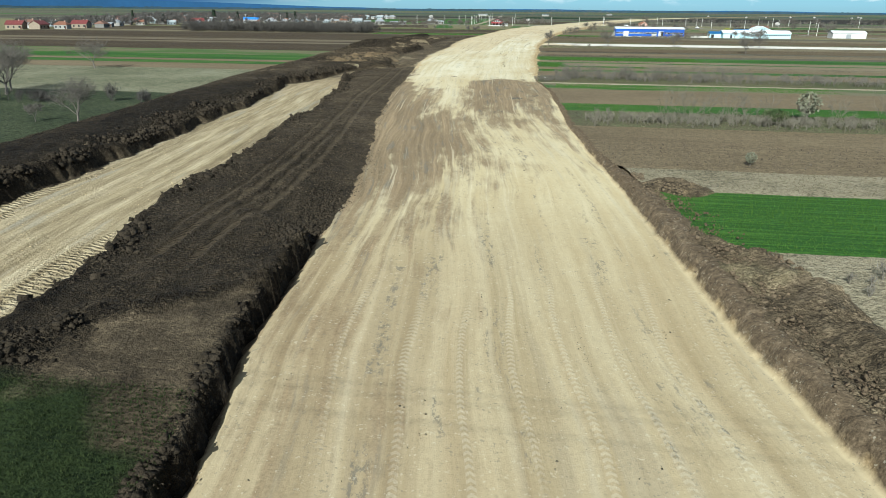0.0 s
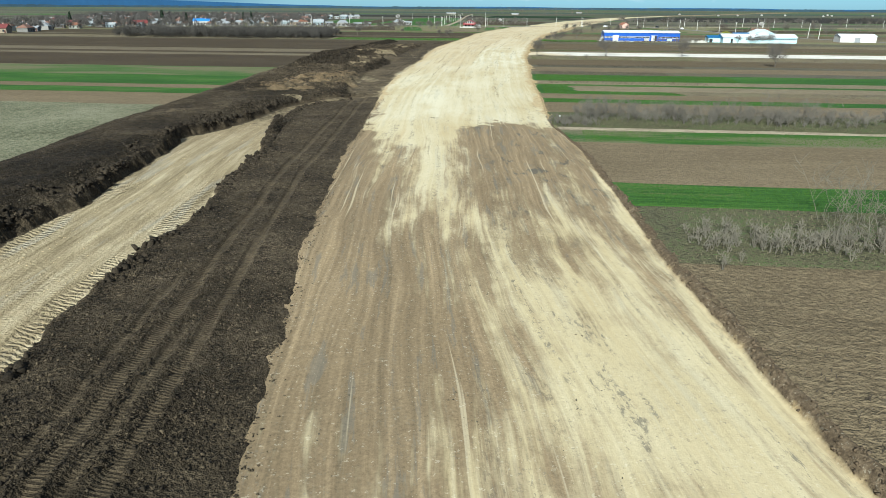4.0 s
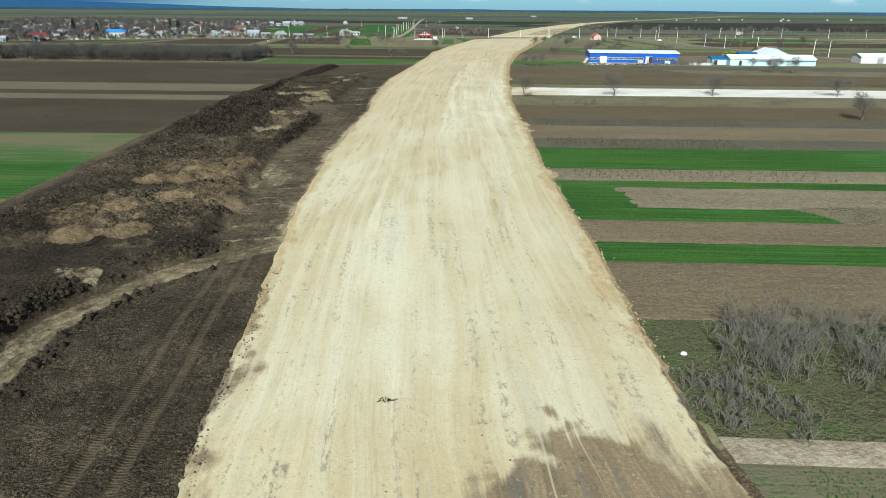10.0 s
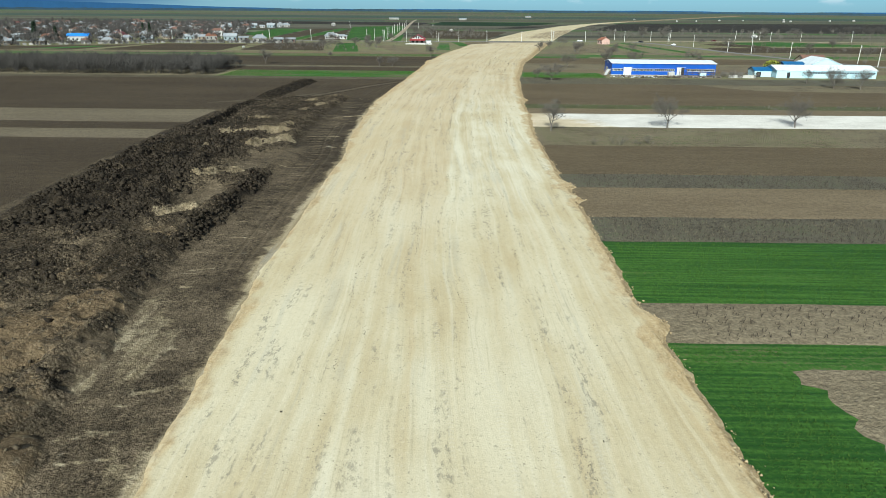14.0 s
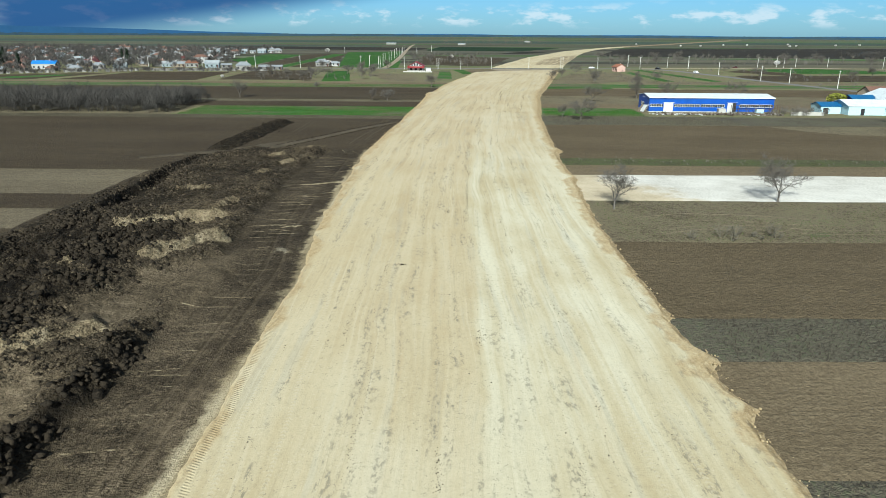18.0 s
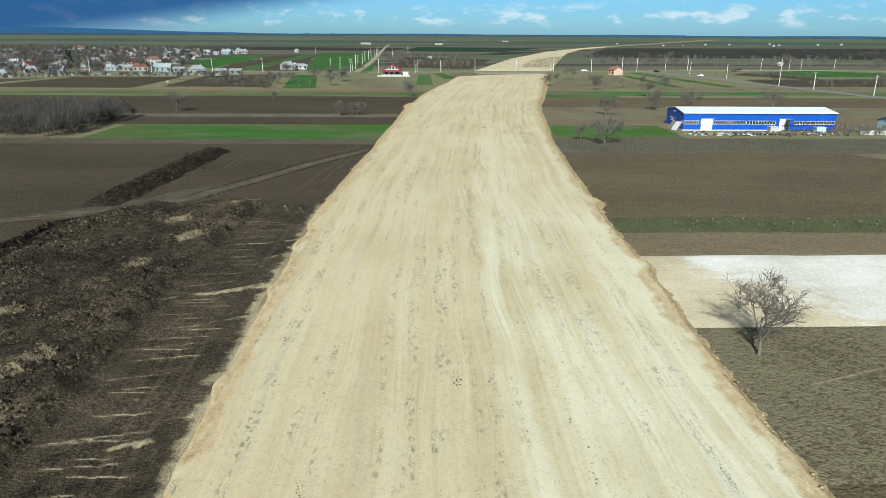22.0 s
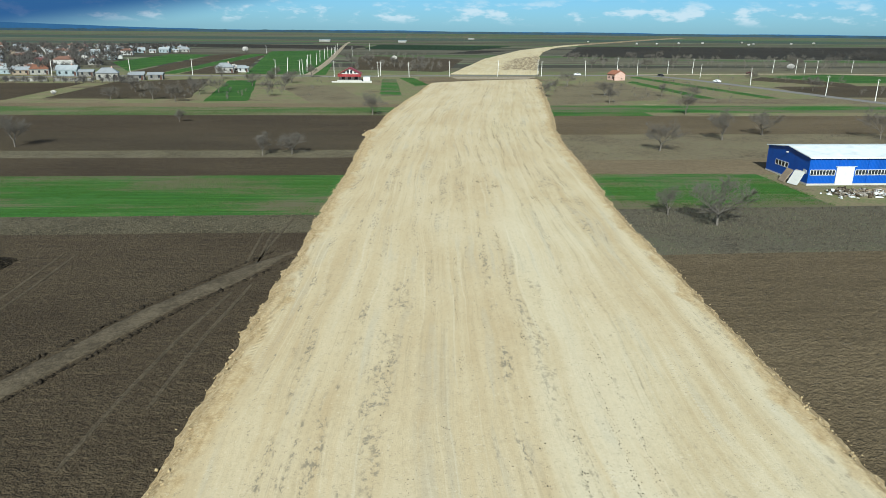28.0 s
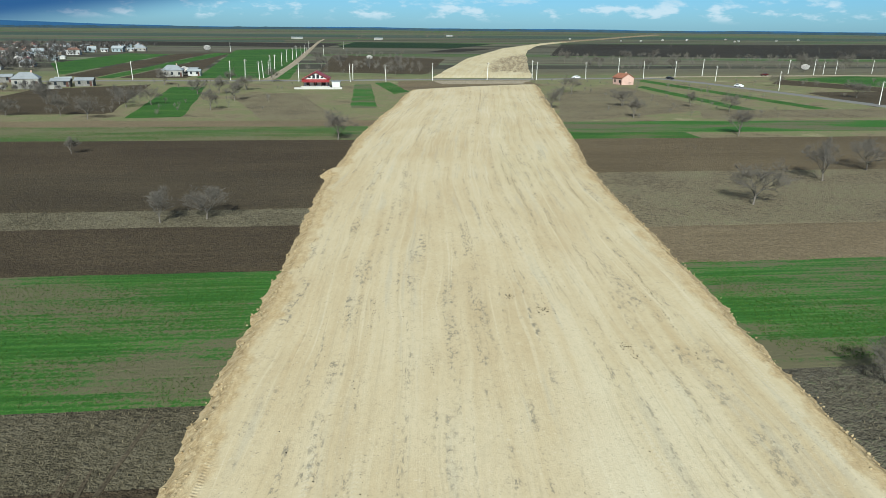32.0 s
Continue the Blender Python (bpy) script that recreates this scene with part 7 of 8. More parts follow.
for k, (x0, x1, y0, y1, m, side) in enumerate(((3, 60, 119, 128, M_BLADE, 1), (9, 60, 66, 75, M_STRAW, 1), (3, 60, 103, 119, M_STRAW, 1), (-2, 60, 166, 183, M_STRAW, 1), (-4, 50, 259, 269, M_STRAW, 1), (-3, 60, 319, 342, M_WEED, 1), (-1, 70, 373, 381, M_WEED, 1), (2, 60, 438, 460, M_STRAW, 1), (-95, -42, 449, 458, M_STRAW, -1), (-100, -40, 504, 513, M_STRAW, -1), (-130, -36, 577, 600, M_WEED, -1))):
    tufts("grass_tufts", x0, x1, y0, y1, 5, 0.17, 0.04, m, "dry grass and weeds in loose tufts", 100 + k, side, 0.10)


M_TURFBLADE = lump_material("turf_blade", (0.010, 0.018, 0.006), (0.050, 0.066, 0.022))
tufts("turf_tufts", -34, -12.5, 4, 24.3, 70, 0.11, 0.018, M_TURFBLADE, "dark green rough turf beside the cutting", 131, -1, -0.1).location = (0, 0, 0.30)
M_STALK = plain("dead_stalk", (0.045, 0.034, 0.024), 0.9, vary=0.4)
stalks(-2, 45, np.arange(285.6, 293.6, 1.1), "rows of dead stalks left standing in grey earth", 51, 0.30, 0.9)
stalks(-1.5, 35, np.arange(259.6, 268.6, 1.2), "rows of dark dead stalks in grey earth", 52, 0.34, 0.9)
stalks(7, 45, np.arange(77, 90, 2.3), "scattered dark dead stalks in ploughed earth", 53, 0.24, 1.5)
stalks(5, 60, np.arange(439, 459, 2.2), "low dark stubs in rough grey earth", 54, 0.35)
stalks(0, 40, np.arange(234, 241, 1.4), "low dark stubs in pale stubble", 55, 0.35)


# ---- buildings ----
def box(bm, x0, x1, y0, y1, z0, z1):
    m = Matrix.Translation(((x0 + x1) / 2, (y0 + y1) / 2, (z0 + z1) / 2)) @ Matrix.Diagonal((x1 - x0, y1 - y0, z1 - z0, 1))
    return bmesh.ops.create_cube(bm, size=1, matrix=m)


def part(name, bm, mat, parent, label="", bevel=0.0):
    if bevel:
        bmesh.ops.bevel(bm, geom=bm.edges[:], offset=bevel, segments=1, affect="EDGES")
    me = bpy.data.meshes.new(name)
    bm.to_mesh(me)
    bm.free()
    me.materials.append(mat)
    ob = new(name, me)
    ob.parent = parent
    return tagged(ob, label) if label else ob


def boxes(*bs):
    bm = bmesh.new()
    for b in bs:
        box(bm, *b)
    return bm


def gable(bm, x0, x1, y0, y1, ze, zr, along_x=True, thick=0.12, over=0.3, hip=0.0):
    """Two sloping roof slabs over a plan; hip draws the ridge's ends in."""
    if along_x:
        xm0, xm1, ym = x0 - over + hip, x1 + over - hip, (y0 + y1) / 2
        low = [(x0 - over, y0 - over), (x1 + over, y0 - over), (x1 + over, y1 + over), (x0 - over, y1 + over)]
        top = [(xm0, ym), (xm1, ym)]
        faces = [(0, 1, 5, 4), (2, 3, 4, 5), (1, 2, 5), (3, 0, 4)]
    else:
        ym0, ym1, xm = y0 - over + hip, y1 + over - hip, (x0 + x1) / 2
        low = [(x0 - over, y0 - over), (x1 + over, y0 - over), (x1 + over, y1 + over), (x0 - over, y1 + over)]
        top = [(xm, ym0), (xm, ym1)]
        faces = [(1, 2, 5, 4), (3, 0, 4, 5), (0, 1, 4), (2, 3, 5)]
    if not hip:
        faces = faces[:2]
    vs = [bm.verts.new((x, y, ze)) for x, y in low] + [bm.verts.new((x, y, zr)) for x, y in top]
    fs = [bm.faces.new([vs[i] for i in f]) for f in faces]
    ext = bmesh.ops.extrude_face_region(bm, geom=fs)
    bmesh.ops.translate(bm, vec=(0, 0, thick), verts=[v for v in ext["geom"] if isinstance(v, bmesh.types.BMVert)])
    bmesh.ops.recalc_face_normals(bm, faces=bm.faces[:])
    return bm


def gabled_walls(x0, x1, y0, y1, ze, zr, along_x=True):
    bm = bmesh.new()
    b = [bm.verts.new((x, y, -0.2)) for x, y in ((x0, y0), (x1, y0), (x1, y1), (x0, y1))]
    t = [bm.verts.new((x, y, ze)) for x, y in ((x0, y0), (x1, y0), (x1, y1), (x0, y1))]
    if along_x:
        g = [bm.verts.new((x0, (y0 + y1) / 2, zr)), bm.verts.new((x1, (y0 + y1) / 2, zr))]
        for f in ((b[0], b[1], t[1], t[0]), (b[2], b[3], t[3], t[2]), (b[1], b[2], t[2], g[1], t[1]), (b[3], b[0], t[0], g[0], t[3])):
            bm.faces.new(f)
    else:
        g = [bm.verts.new(((x0 + x1) / 2, y0, zr)), bm.verts.new(((x0 + x1) / 2, y1, zr))]
        for f in ((b[1], b[2], t[2], t[1]), (b[3], b[0], t[0], t[3]), (b[0], b[1], t[1], g[0], t[0]), (b[2], b[3], t[3], g[1], t[2])):
            bm.faces.new(f)
    bmesh.ops.recalc_face_normals(bm, faces=bm.faces[:])
    return bm


def sheeting(name, color, pitch=0.25, rough=0.45, axis=0):
    """Painted profiled metal sheet."""
    m, nt, b = material(name, rough, 0.0, 0.4)
    p = coords(nt)
    w = calc(nt, "SINE", calc(nt, "MULTIPLY", split_xyz(nt, p)[axis], 6.283 / pitch))
    n = noise_fac(nt, stretch(nt, p, (0.6, 0.6, 0.15)), 1.0, 4, 0.6)
    nt.links.new(ramp(nt, n, [(0.3, tuple(c * 0.82 for c in color)), (0.7, tuple(min(1, c * 1.08) for c in color))]), b.inputs["Base Color"])
    relief(nt, b, w, 0.02, 0.6)
    return m


M_BLUE = sheeting("blue_sheet", (0.006, 0.070, 0.36))
M_WHITEROOF = sheeting("white_sheet", (0.66, 0.69, 0.70))
M_REDROOF = sheeting("red_roof", (0.24, 0.030, 0.032), 0.35)
M_ORANGEROOF = sheeting("orange_tiles", (0.26, 0.105, 0.06), 0.3, 0.7)
M_BLUEROOF = sheeting("blue_roof", (0.03, 0.20, 0.60))
M_GREYROOF = sheeting("grey_roof", (0.24, 0.25, 0.26), 0.4)
M_BROWNROOF = sheeting("brown_roof", (0.16, 0.085, 0.06), 0.3, 0.7)
M_WHITE = plain("white_plaster", (0.52, 0.51, 0.48), 0.8, vary=0.15)
M_CREAM = plain("cream_plaster", (0.55, 0.46, 0.33), 0.8, vary=0.15)
M_PINK = plain("pink_brick", (0.50, 0.33, 0.27), 0.85, vary=0.2)
M_CYAN = plain("cyan_plaster", (0.42, 0.58, 0.63), 0.8, vary=0.15)
M_CONCRETE = plain("concrete", (0.42, 0.40, 0.36), 0.9, vary=0.2, scale=0.8)
# near-black colour stands for the unlit inside of openings
M_DARK = plain("dark_opening", (0.02, 0.02, 0.022), 0.6)
M_METAL = plain("rusty_steel", (0.10, 0.07, 0.05), 0.7, 0.3, vary=0.4)
M_WOOD = plain("grey_timber", (0.26, 0.20, 0.14), 0.85, vary=0.35)
M_BAG = plain("white_plastic", (0.62, 0.62, 0.60), 0.6, vary=0.2)
M_RUBBER = plain("rubber", (0.02, 0.02, 0.02), 0.8)


def glass_material():
    m, nt, b = material("window_glass", 0.08, 0.0, 0.6)
    b.inputs["Base Color"].default_value = (0.02, 0.025, 0.03, 1)
    return m


M_GLASS = glass_material()


def build_warehouse():
    x0, x1, y0, y1, ze, zr = 41.6, 84.2, 475.5, 489.5, 4.8, 5.7
    w = tagged(new("warehouse"), "long bright blue metal warehouse with a white roof", "building")
    part("wall", gabled_walls(x0, x1, y0, y1, ze, zr), M_BLUE, w, "blue profiled metal cladding")
    part("plinth", boxes((x0 - 0.08, x1 + 0.08, y0 - 0.08, y0 + 0.1, -0.2, 0.3), (x0 - 0.08, x0 + 0.1, y0 + 0.1, y1, -0.2, 0.3)), M_CONCRETE, w)
    part("roof", gable(bmesh.new(), x0, x1, y0, y1, ze + 0.02, zr + 0.04, True, 0.14, 0.25), M_WHITEROOF, w, "low white metal roof")
    part("gutter", boxes((x0 - 0.2, x1 + 0.2, y0 - 0.42, y0 - 0.28, ze - 0.08, ze + 0.04)), M_WHITE, w)
    for k in range(1, 8):
        x = x0 + k * (x1 - x0) / 8
        part("seam", boxes((x - 0.03, x + 0.03, y0 - 0.035, y0 - 0.004, 0.3, ze - 0.05)), M_BLUE2, w)

    def win(xa, xb, n, z0=1.85, z1=2.65):
        fr = part("window_frame", boxes((xa, xb, y0 - 0.06, y0 - 0.01, z0 - 0.1, z0), (xa, xb, y0 - 0.06, y0 - 0.01, z1, z1 + 0.1), *[(xa + (xb - xa) * i / n - 0.05, xa + (xb - xa) * i / n + 0.05, y0 - 0.058, y0 - 0.012, z0, z1) for i in range(n + 1)]), M_WHITE, w)
        for i in range(n):
            a, b = xa + (xb - xa) * i / n + 0.05, xa + (xb - xa) * (i + 1) / n - 0.05
            part("pane", boxes((a, b, y0 - 0.03, y0 - 0.008, z0, z1)), M_GLASS, fr)

    win(41.9, 46.4, 8)
    win(50.1, 58.9, 15)
    win(59.3, 67.4, 10)
    win(72.6, 83.8, 15)
    win(66.3, 67.2, 1, 1.0, 1.6)
    for a, b, open_ in ((46.6, 49.8, 0), (68.4, 71.4, 1)):
        d = part("door", boxes((a, b if not open_ else a + 1.7, y0 - 0.14, y0 - 0.02, 0, 3.2)), M_WHITE, w, "white sliding metal door")
        if open_:
            # dark sheet on the wall in place of the unlit hall behind
            part("doorway", boxes((a + 1.72, b, y0 - 0.05, y0 - 0.006, 0, 3.15)), M_DARK, w)
        part("door_rail", boxes((a - 0.2, b + 0.4, y0 - 0.16, y0 - 0.02, 3.22, 3.32)), M_WHITE, d)
    for k in range(4):
        y = 482.0 + k * 1.1
        part("pane", boxes((x0 - 0.03, x0 - 0.006, y + 0.08, y + 0.95, 1.9, 2.7)), M_GLASS, w)
        part("window_frame", boxes((x0 - 0.05, x0 - 0.01, y, y + 1.03, 1.8, 1.9), (x0 - 0.05, x0 - 0.01, y, y + 1.03, 2.7, 2.8), (x0 - 0.05, x0 - 0.01, y, y + 0.08, 1.9, 2.7), (x0 - 0.05, x0 - 0.01, y + 0.95, y + 1.03, 1.9, 2.7)), M_WHITE, w)
    part("window_frame", boxes((x0 - 0.05, x0 - 0.01, 476.1, 477.1, 1.9, 2.6)), M_WHITE, w)
    part("wall_lamp", boxes((x0 - 0.5, x0 - 0.05, 482.4, 482.6, 4.6, 4.75)), M_WHITE, w)


M_BLUE2 = plain("blue_trim", (0.008, 0.05, 0.30), 0.5)
build_warehouse()


M_TEALROOF = sheeting("teal_roof", (0.012, 0.10, 0.24))


def build_farm():
    f = tagged(new("farm_building"), "low pale cyan farm building with a white metal roof", "building")
    part("wall", gabled_walls(106.8, 146.6, 470, 482, 2.9, 4.6), M_CYAN, f)
    part("roof", gable(bmesh.new(), 106.8, 146.6, 470, 482, 2.92, 4.64, True, 0.12, 0.4), M_WHITEROOF, f)
    for k in range(26):
        x = 119 + k * 1.05
        part("window", boxes((x, x + 0.75, 469.95, 469.99, 1.7, 2.4)), M_GLASS, f)
    part("door", boxes((111, 112.2, 469.93, 469.99, 0, 2.2)), M_DARK, f)
    g = tagged(new("farm_building"), "taller pale gable-roofed barn with a weathered roof", "building")
    part("wall", gabled_walls(127, 141, 486, 500, 3.8, 6.8, False), M_CYAN, g)
    part("roof", gable(bmesh.new(), 127, 141, 486, 500, 3.82, 6.84, False, 0.12, 0.4), M_WHITEROOF, g)
    h = tagged(new("farm_shed"), "small shed with a blue metal roof", "building")
    part("wall", gabled_walls(99.6, 106.4, 474, 481, 2.4, 3.6), M_CYAN, h)
    part("roof", gable(bmesh.new(), 99.6, 106.4, 474, 481, 2.42, 3.64, True, 0.1, 0.3), M_TEALROOF, h)
    # dark sheet standing for the shed's unlit inside
    part("doorway", boxes((100.4, 102.2, 473.95, 473.99, 0, 2.0)), M_DARK, h)
    h = tagged(new("farm_shed"), "shed with a bright blue metal roof behind the farm building", "building")
    part("wall", gabled_walls(118.5, 127, 489, 497, 3.4, 4.8), M_BLUE2, h)
    part("roof", gable(bmesh.new(), 118.5, 127, 489, 497, 3.42, 4.84, True, 0.1, 0.3), M_TEALROOF, h)
    h = tagged(new("barn"), "barn with a brown tiled roof behind the farm building", "building")
    part("wall", gabled_walls(133, 143, 503, 513, 4.2, 6.8), M_CREAM, h)
    part("roof", gable(bmesh.new(), 133, 143, 503, 513, 4.22, 6.84, True, 0.1, 0.3), M_BROWNROOF, h)
    c = tagged(new("garden_wall"), "pale concrete panel wall beside the farm sheds", "wall")
    for k in range(5):
        part("panel", boxes((87 + k * 2.2, 89.12 + k * 2.2, 468.0, 468.12, -0.1, 1.1 + 0.1 * (k % 2))), M_CONCRETE, c)
    s = tagged(new("storage_shed"), "white low storage shed with a white roof", "building")
    part("wall", gabled_walls(178, 198, 490, 499, 3.2, 4.6), M_WHITE, s)
    part("roof", gable(bmesh.new(), 178, 198, 490, 499, 3.22, 4.64, True, 0.1, 0.3), M_WHITEROOF, s)
    part("door", boxes((186, 189, 489.94, 489.99, 0, 2.6)), M_GREYROOF, s)


build_farm()


def build_red_house():
    h = tagged(new("house"), "two-level white house with red gable roof and veranda", "house")
    x0, x1, y0, y1 = -57.5, -47.5, 719, 729
    part("wall", gabled_walls(x0, x1, y0, y1, 3.6, 6.4, False), M_WHITE, h)
    part("roof", gable(bmesh.new(), x0, x1, y0, y1, 3.5, 6.5, False, 0.2, 0.9), M_REDROOF, h)
    bm = bmesh.new()
    vs = [bm.verts.new(v) for v in ((x0 - 0.8, y0 - 2.8, 2.5), (x1 + 0.8, y0 - 2.8, 2.5), (x1 + 0.8, y0 - 0.02, 3.5), (x0 - 0.8, y0 - 0.02, 3.5))]
    fs = [bm.faces.new(vs)]
    ext = bmesh.ops.extrude_face_region(bm, geom=fs)
    bmesh.ops.translate(bm, vec=(0, 0, 0.15), verts=[v for v in ext["geom"] if isinstance(v, bmesh.types.BMVert)])
    part("veranda_roof", bm, M_REDROOF, h)
    for k in range(5):
        x = x0 + 0.1 + k * (x1 - x0 - 0.2) / 4
        part("post", boxes((x - 0.1, x + 0.1, y0 - 2.6, y0 - 2.4, 0, 2.5)), M_DARKWOOD, h)
    part("base", boxes((x0 - 1, x1 + 1, y0 - 2.9, y0 - 0.02, -0.2, 0.9)), M_CONCRETE, h)
    for k, (a, b) in enumerate(((-55.6, -54.6), (-53.9, -52.8), (-52.2, -51.1), (-50.4, -49.4))):
        part("window", boxes((a, b, y0 - 0.06, y0 - 0.01, 4.0 if k in (0, 3) else 3.9, 4.7 if k in (0, 3) else 5.5)), M_GLASS, h)
    for a in (-56.5, -53.5, -50):
        part("window", boxes((a, a + 1.6, y0 - 0.06, y0 - 0.01, 1.0, 2.4)), M_DARK, h)
    f = tagged(new("garden_wall"), "low unfinished pale block wall round the house", "wall")
    for k in range(6):
        part("panel", boxes((-61 + k * 3.3, -57.8 + k * 3.3, 712.5, 712.8, -0.1, 0.7 + 0.2 * (k % 2))), M_CONCRETE, f)
    a = tagged(new("shed"), "small white outbuilding beside the red-roofed house", "building")
    part("wall", boxes((-46, -42.5, 722, 726, -0.1, 2.3)), M_WHITE, a)
    part("roof", boxes((-46.2, -42.3, 721.8, 726.2, 2.304, 2.45)), M_GREYROOF, a)


M_DARKWOOD = plain("dark_wood", (0.07, 0.03, 0.02), 0.7)
build_red_house()


def simple_house(w, d, ze, zr, wall, roof, label, hip=0.0, chimney=True):
    h = tagged(new("house"), label, "house", group="village houses")
    if hip:
        part("wall", boxes((-w / 2, w / 2, -d / 2, d / 2, -0.2, ze)), wall, h)
    else:
        part("wall", gabled_walls(-w / 2, w / 2, -d / 2, d / 2, ze, zr), wall, h)
    part("roof", gable(bmesh.new(), -w / 2, w / 2, -d / 2, d / 2, ze + 0.02, zr + 0.03, True, 0.15, 0.4, hip), roof, h)
    n = max(2, int(w / 3))
    for k in range(n):
        x = -w / 2 + (k + 0.5) * w / n
        part("window", boxes((x - 0.5, x + 0.5, -d / 2 - 0.05, -d / 2 - 0.01, 0.9, 2.2)), M_GLASS, h)
    part("door", boxes((w / 2 - 1.3, w / 2 - 0.4, -d / 2 - 0.05, -d / 2 - 0.01, 0, 2.05)), M_DARKWOOD, h)
    if chimney:
        part("chimney", boxes((w * 0.2, w * 0.2 + 0.5, -0.2, 0.3, ze, zr + 0.8)), M_PINK, h)
    return h


orange = simple_house(7.5, 6.5, 3.0, 5.0, M_PINK, M_ORANGEROOF, "small brick house with an orange tiled roof")
orange.matrix_basis = pose(90.5, 741, 0, 0, 0, -75)
M_VCREAM, M_VPALE, M_VWHITE, M_VGREY = plain("village_cream", (0.25, 0.20, 0.145), 0.85, vary=0.35), plain("village_pale", (0.24, 0.28, 0.29), 0.85, vary=0.35), plain("village_white", (0.40, 0.39, 0.37), 0.85, vary=0.3), plain("village_grey", (0.17, 0.16, 0.145), 0.9, vary=0.4)
M_VTIN, M_VRED, M_VTILE = sheeting("old_tin", (0.30, 0.32, 0.33)), sheeting("dull_red_roof", (0.135, 0.032, 0.030), 0.35, 0.6), sheeting("weathered_tiles", (0.17, 0.075, 0.045), 0.3, 0.75)
M_VWALL = plain("village_plaster", (0.27, 0.255, 0.23), 0.85, vary=0.4, scale=0.3)
VILLAGE = [simple_house(10, 8, 3.0, 5.4, M_VWALL, M_GREYROOF, "white village house with a grey metal roof", 3.2), simple_house(11, 8, 3.0, 5.6, M_VCREAM, M_VRED, "cream village house with a dark red roof"),
           simple_house(9, 7, 2.9, 5.0, M_VWALL, M_VTILE, "white village house with an orange tiled roof", 2.6), simple_house(10, 7.5, 3.0, 5.2, M_VPALE, M_VTIN, "pale village house with a light metal roof"),
           simple_house(12, 9, 4.6, 6.6, M_VWHITE, M_BROWNROOF, "two-storey white house with a brown roof", 3.6), simple_house(7, 5, 2.4, 3.4, M_VGREY, M_GREYROOF, "low grey outbuilding in the village", 0, False),
           simple_house(6, 5, 2.3, 3.2, M_VWHITE, M_VTIN, "low white outbuilding with a light roof", 0, False), simple_house(15, 9, 3.6, 5.6, M_VWHITE, M_BLUEROOF, "large house with a bright blue metal roof"),
           simple_house(10, 7, 2.8, 4.9, M_VGREY, M_BROWNROOF, "grey village house with a brown tiled roof", 2.8), simple_house(9, 6, 2.6, 4.4, M_VCREAM, M_GREYROOF, "cream village house with a dull grey roof")]
for k, (h, x, y, a) in enumerate(zip(VILLAGE, (-174, -328, -223, -352, -243, -158, -161, -310, -250, -300), (729, 640, 763, 720, 839, 724, 734, 722, 770, 756), (15, 30, 20, 10, 15, 10, 20, 12, 14, 8))):
    h.matrix_basis = pose(x, y, 0, 0, 0, a)


def in_village(x, y):
    if y < 440 or y > 1290:
        return False
    right = np.interp(y, [440, 590, 660, 740, 800, 900, 1100, 1290], [-372, -345, -305, -232, -212, -236, -285, -275])
    return x < right


M_GARDEN = plain("garden_twigs", (0.078, 0.070, 0.063), 0.9, vary=0.45, scale=0.08)


def build_village():
    g = random.Random(9)
    n = 0
    for row in range(44):
        for col in range(24):
            x = -130 - row * 17 + g.uniform(-5, 5) - 0.08 * col * 20
            y = 450 + col * 35 + g.uniform(-9, 9)
            if not in_village(x, y) or x < -360 - 0.42 * (y - 420):
                continue
            if abs(x + 310) < 14 and abs(y - 722) < 16 or abs(x + 243) < 12 and abs(y - 839) < 14 or g.random() < 0.12:
                continue
            k = g.choice((0, 0, 0, 1, 2, 3, 3, 4, 5, 5, 5, 6, 8, 8, 8, 9, 9))
            if n < 330:
                copy_thing(VILLAGE[k], pose(x, y, 0, 0, 0, 14 + g.choice((0, 90, 0)) + g.uniform(-6, 6)) @ Matrix.Scale(g.uniform(0.72, 0.95), 4))
                n += 1
    spots = []
    while len(spots) < 1500:
        y = g.uniform(440, 1290)
        x = g.uniform(-360 - 0.42 * (y - 420), -190)
        if in_village(x - 4, y):
            spots.append((x, y))
    brush("village_trees", lambda q: spots.pop(), 1500, 6.8, M_GARDEN, "countless grey leafless garden trees between the village houses", 75, 85, 0.18, "trees")
    brush("hedge", lambda q: (lambda x: (x, float(np.interp(x, [-372, -345, -305, -232, -150], [590, 640, 668, 712, 716])) + q.normal(0, 5) - 9))(q.uniform(-372, -150)), 260, 3.0, M_GARDEN, "dark leafless hedges and bushes before the village gardens", 76, 70, 0.07)
    fence = tagged(new("garden_fence"), "pale board fence along the village gardens", "fence")
    for k in range(60):
        x = -330 + 3.0 * k
        y = float(np.interp(x, [-345, -305, -232, -150], [640, 668, 712, 716])) - 3
        if k % 7 != 3:
            part("panel", boxes((x, x + 2.7, y, y + 0.1, -0.1, 1.5)), M_VGREY if k % 3 else M_VWALL, fence)
    for x, y, k, a in ((-130, 789, 0, 10), (-120, 793, 6, 5), (-124, 803, 5, 0), (-150, 728, 5, 8), (-205, 756, 3, 10), (-192, 748, 5, 12), (-369, 456, 1, 15), (-356, 462, 1, 95), (-343, 469, 2, 10), (-346, 494, 1, 12), (-341, 512, 8, 100), (-345, 526, 5, 10), (-297, 762, 1, 100), (-320, 1118, 3, 10), (-308, 1110, 0, 12), (-296, 1104, 6, 5), (-285, 1100, 3, 20), (-275, 1108, 6, 10), (-266, 1118, 3, 0), (-258, 1128, 6, 14), (-251, 1136, 0, 10)):
        copy_thing(VILLAGE[k], pose(x, y, 0, 0, 0, a))


build_village()


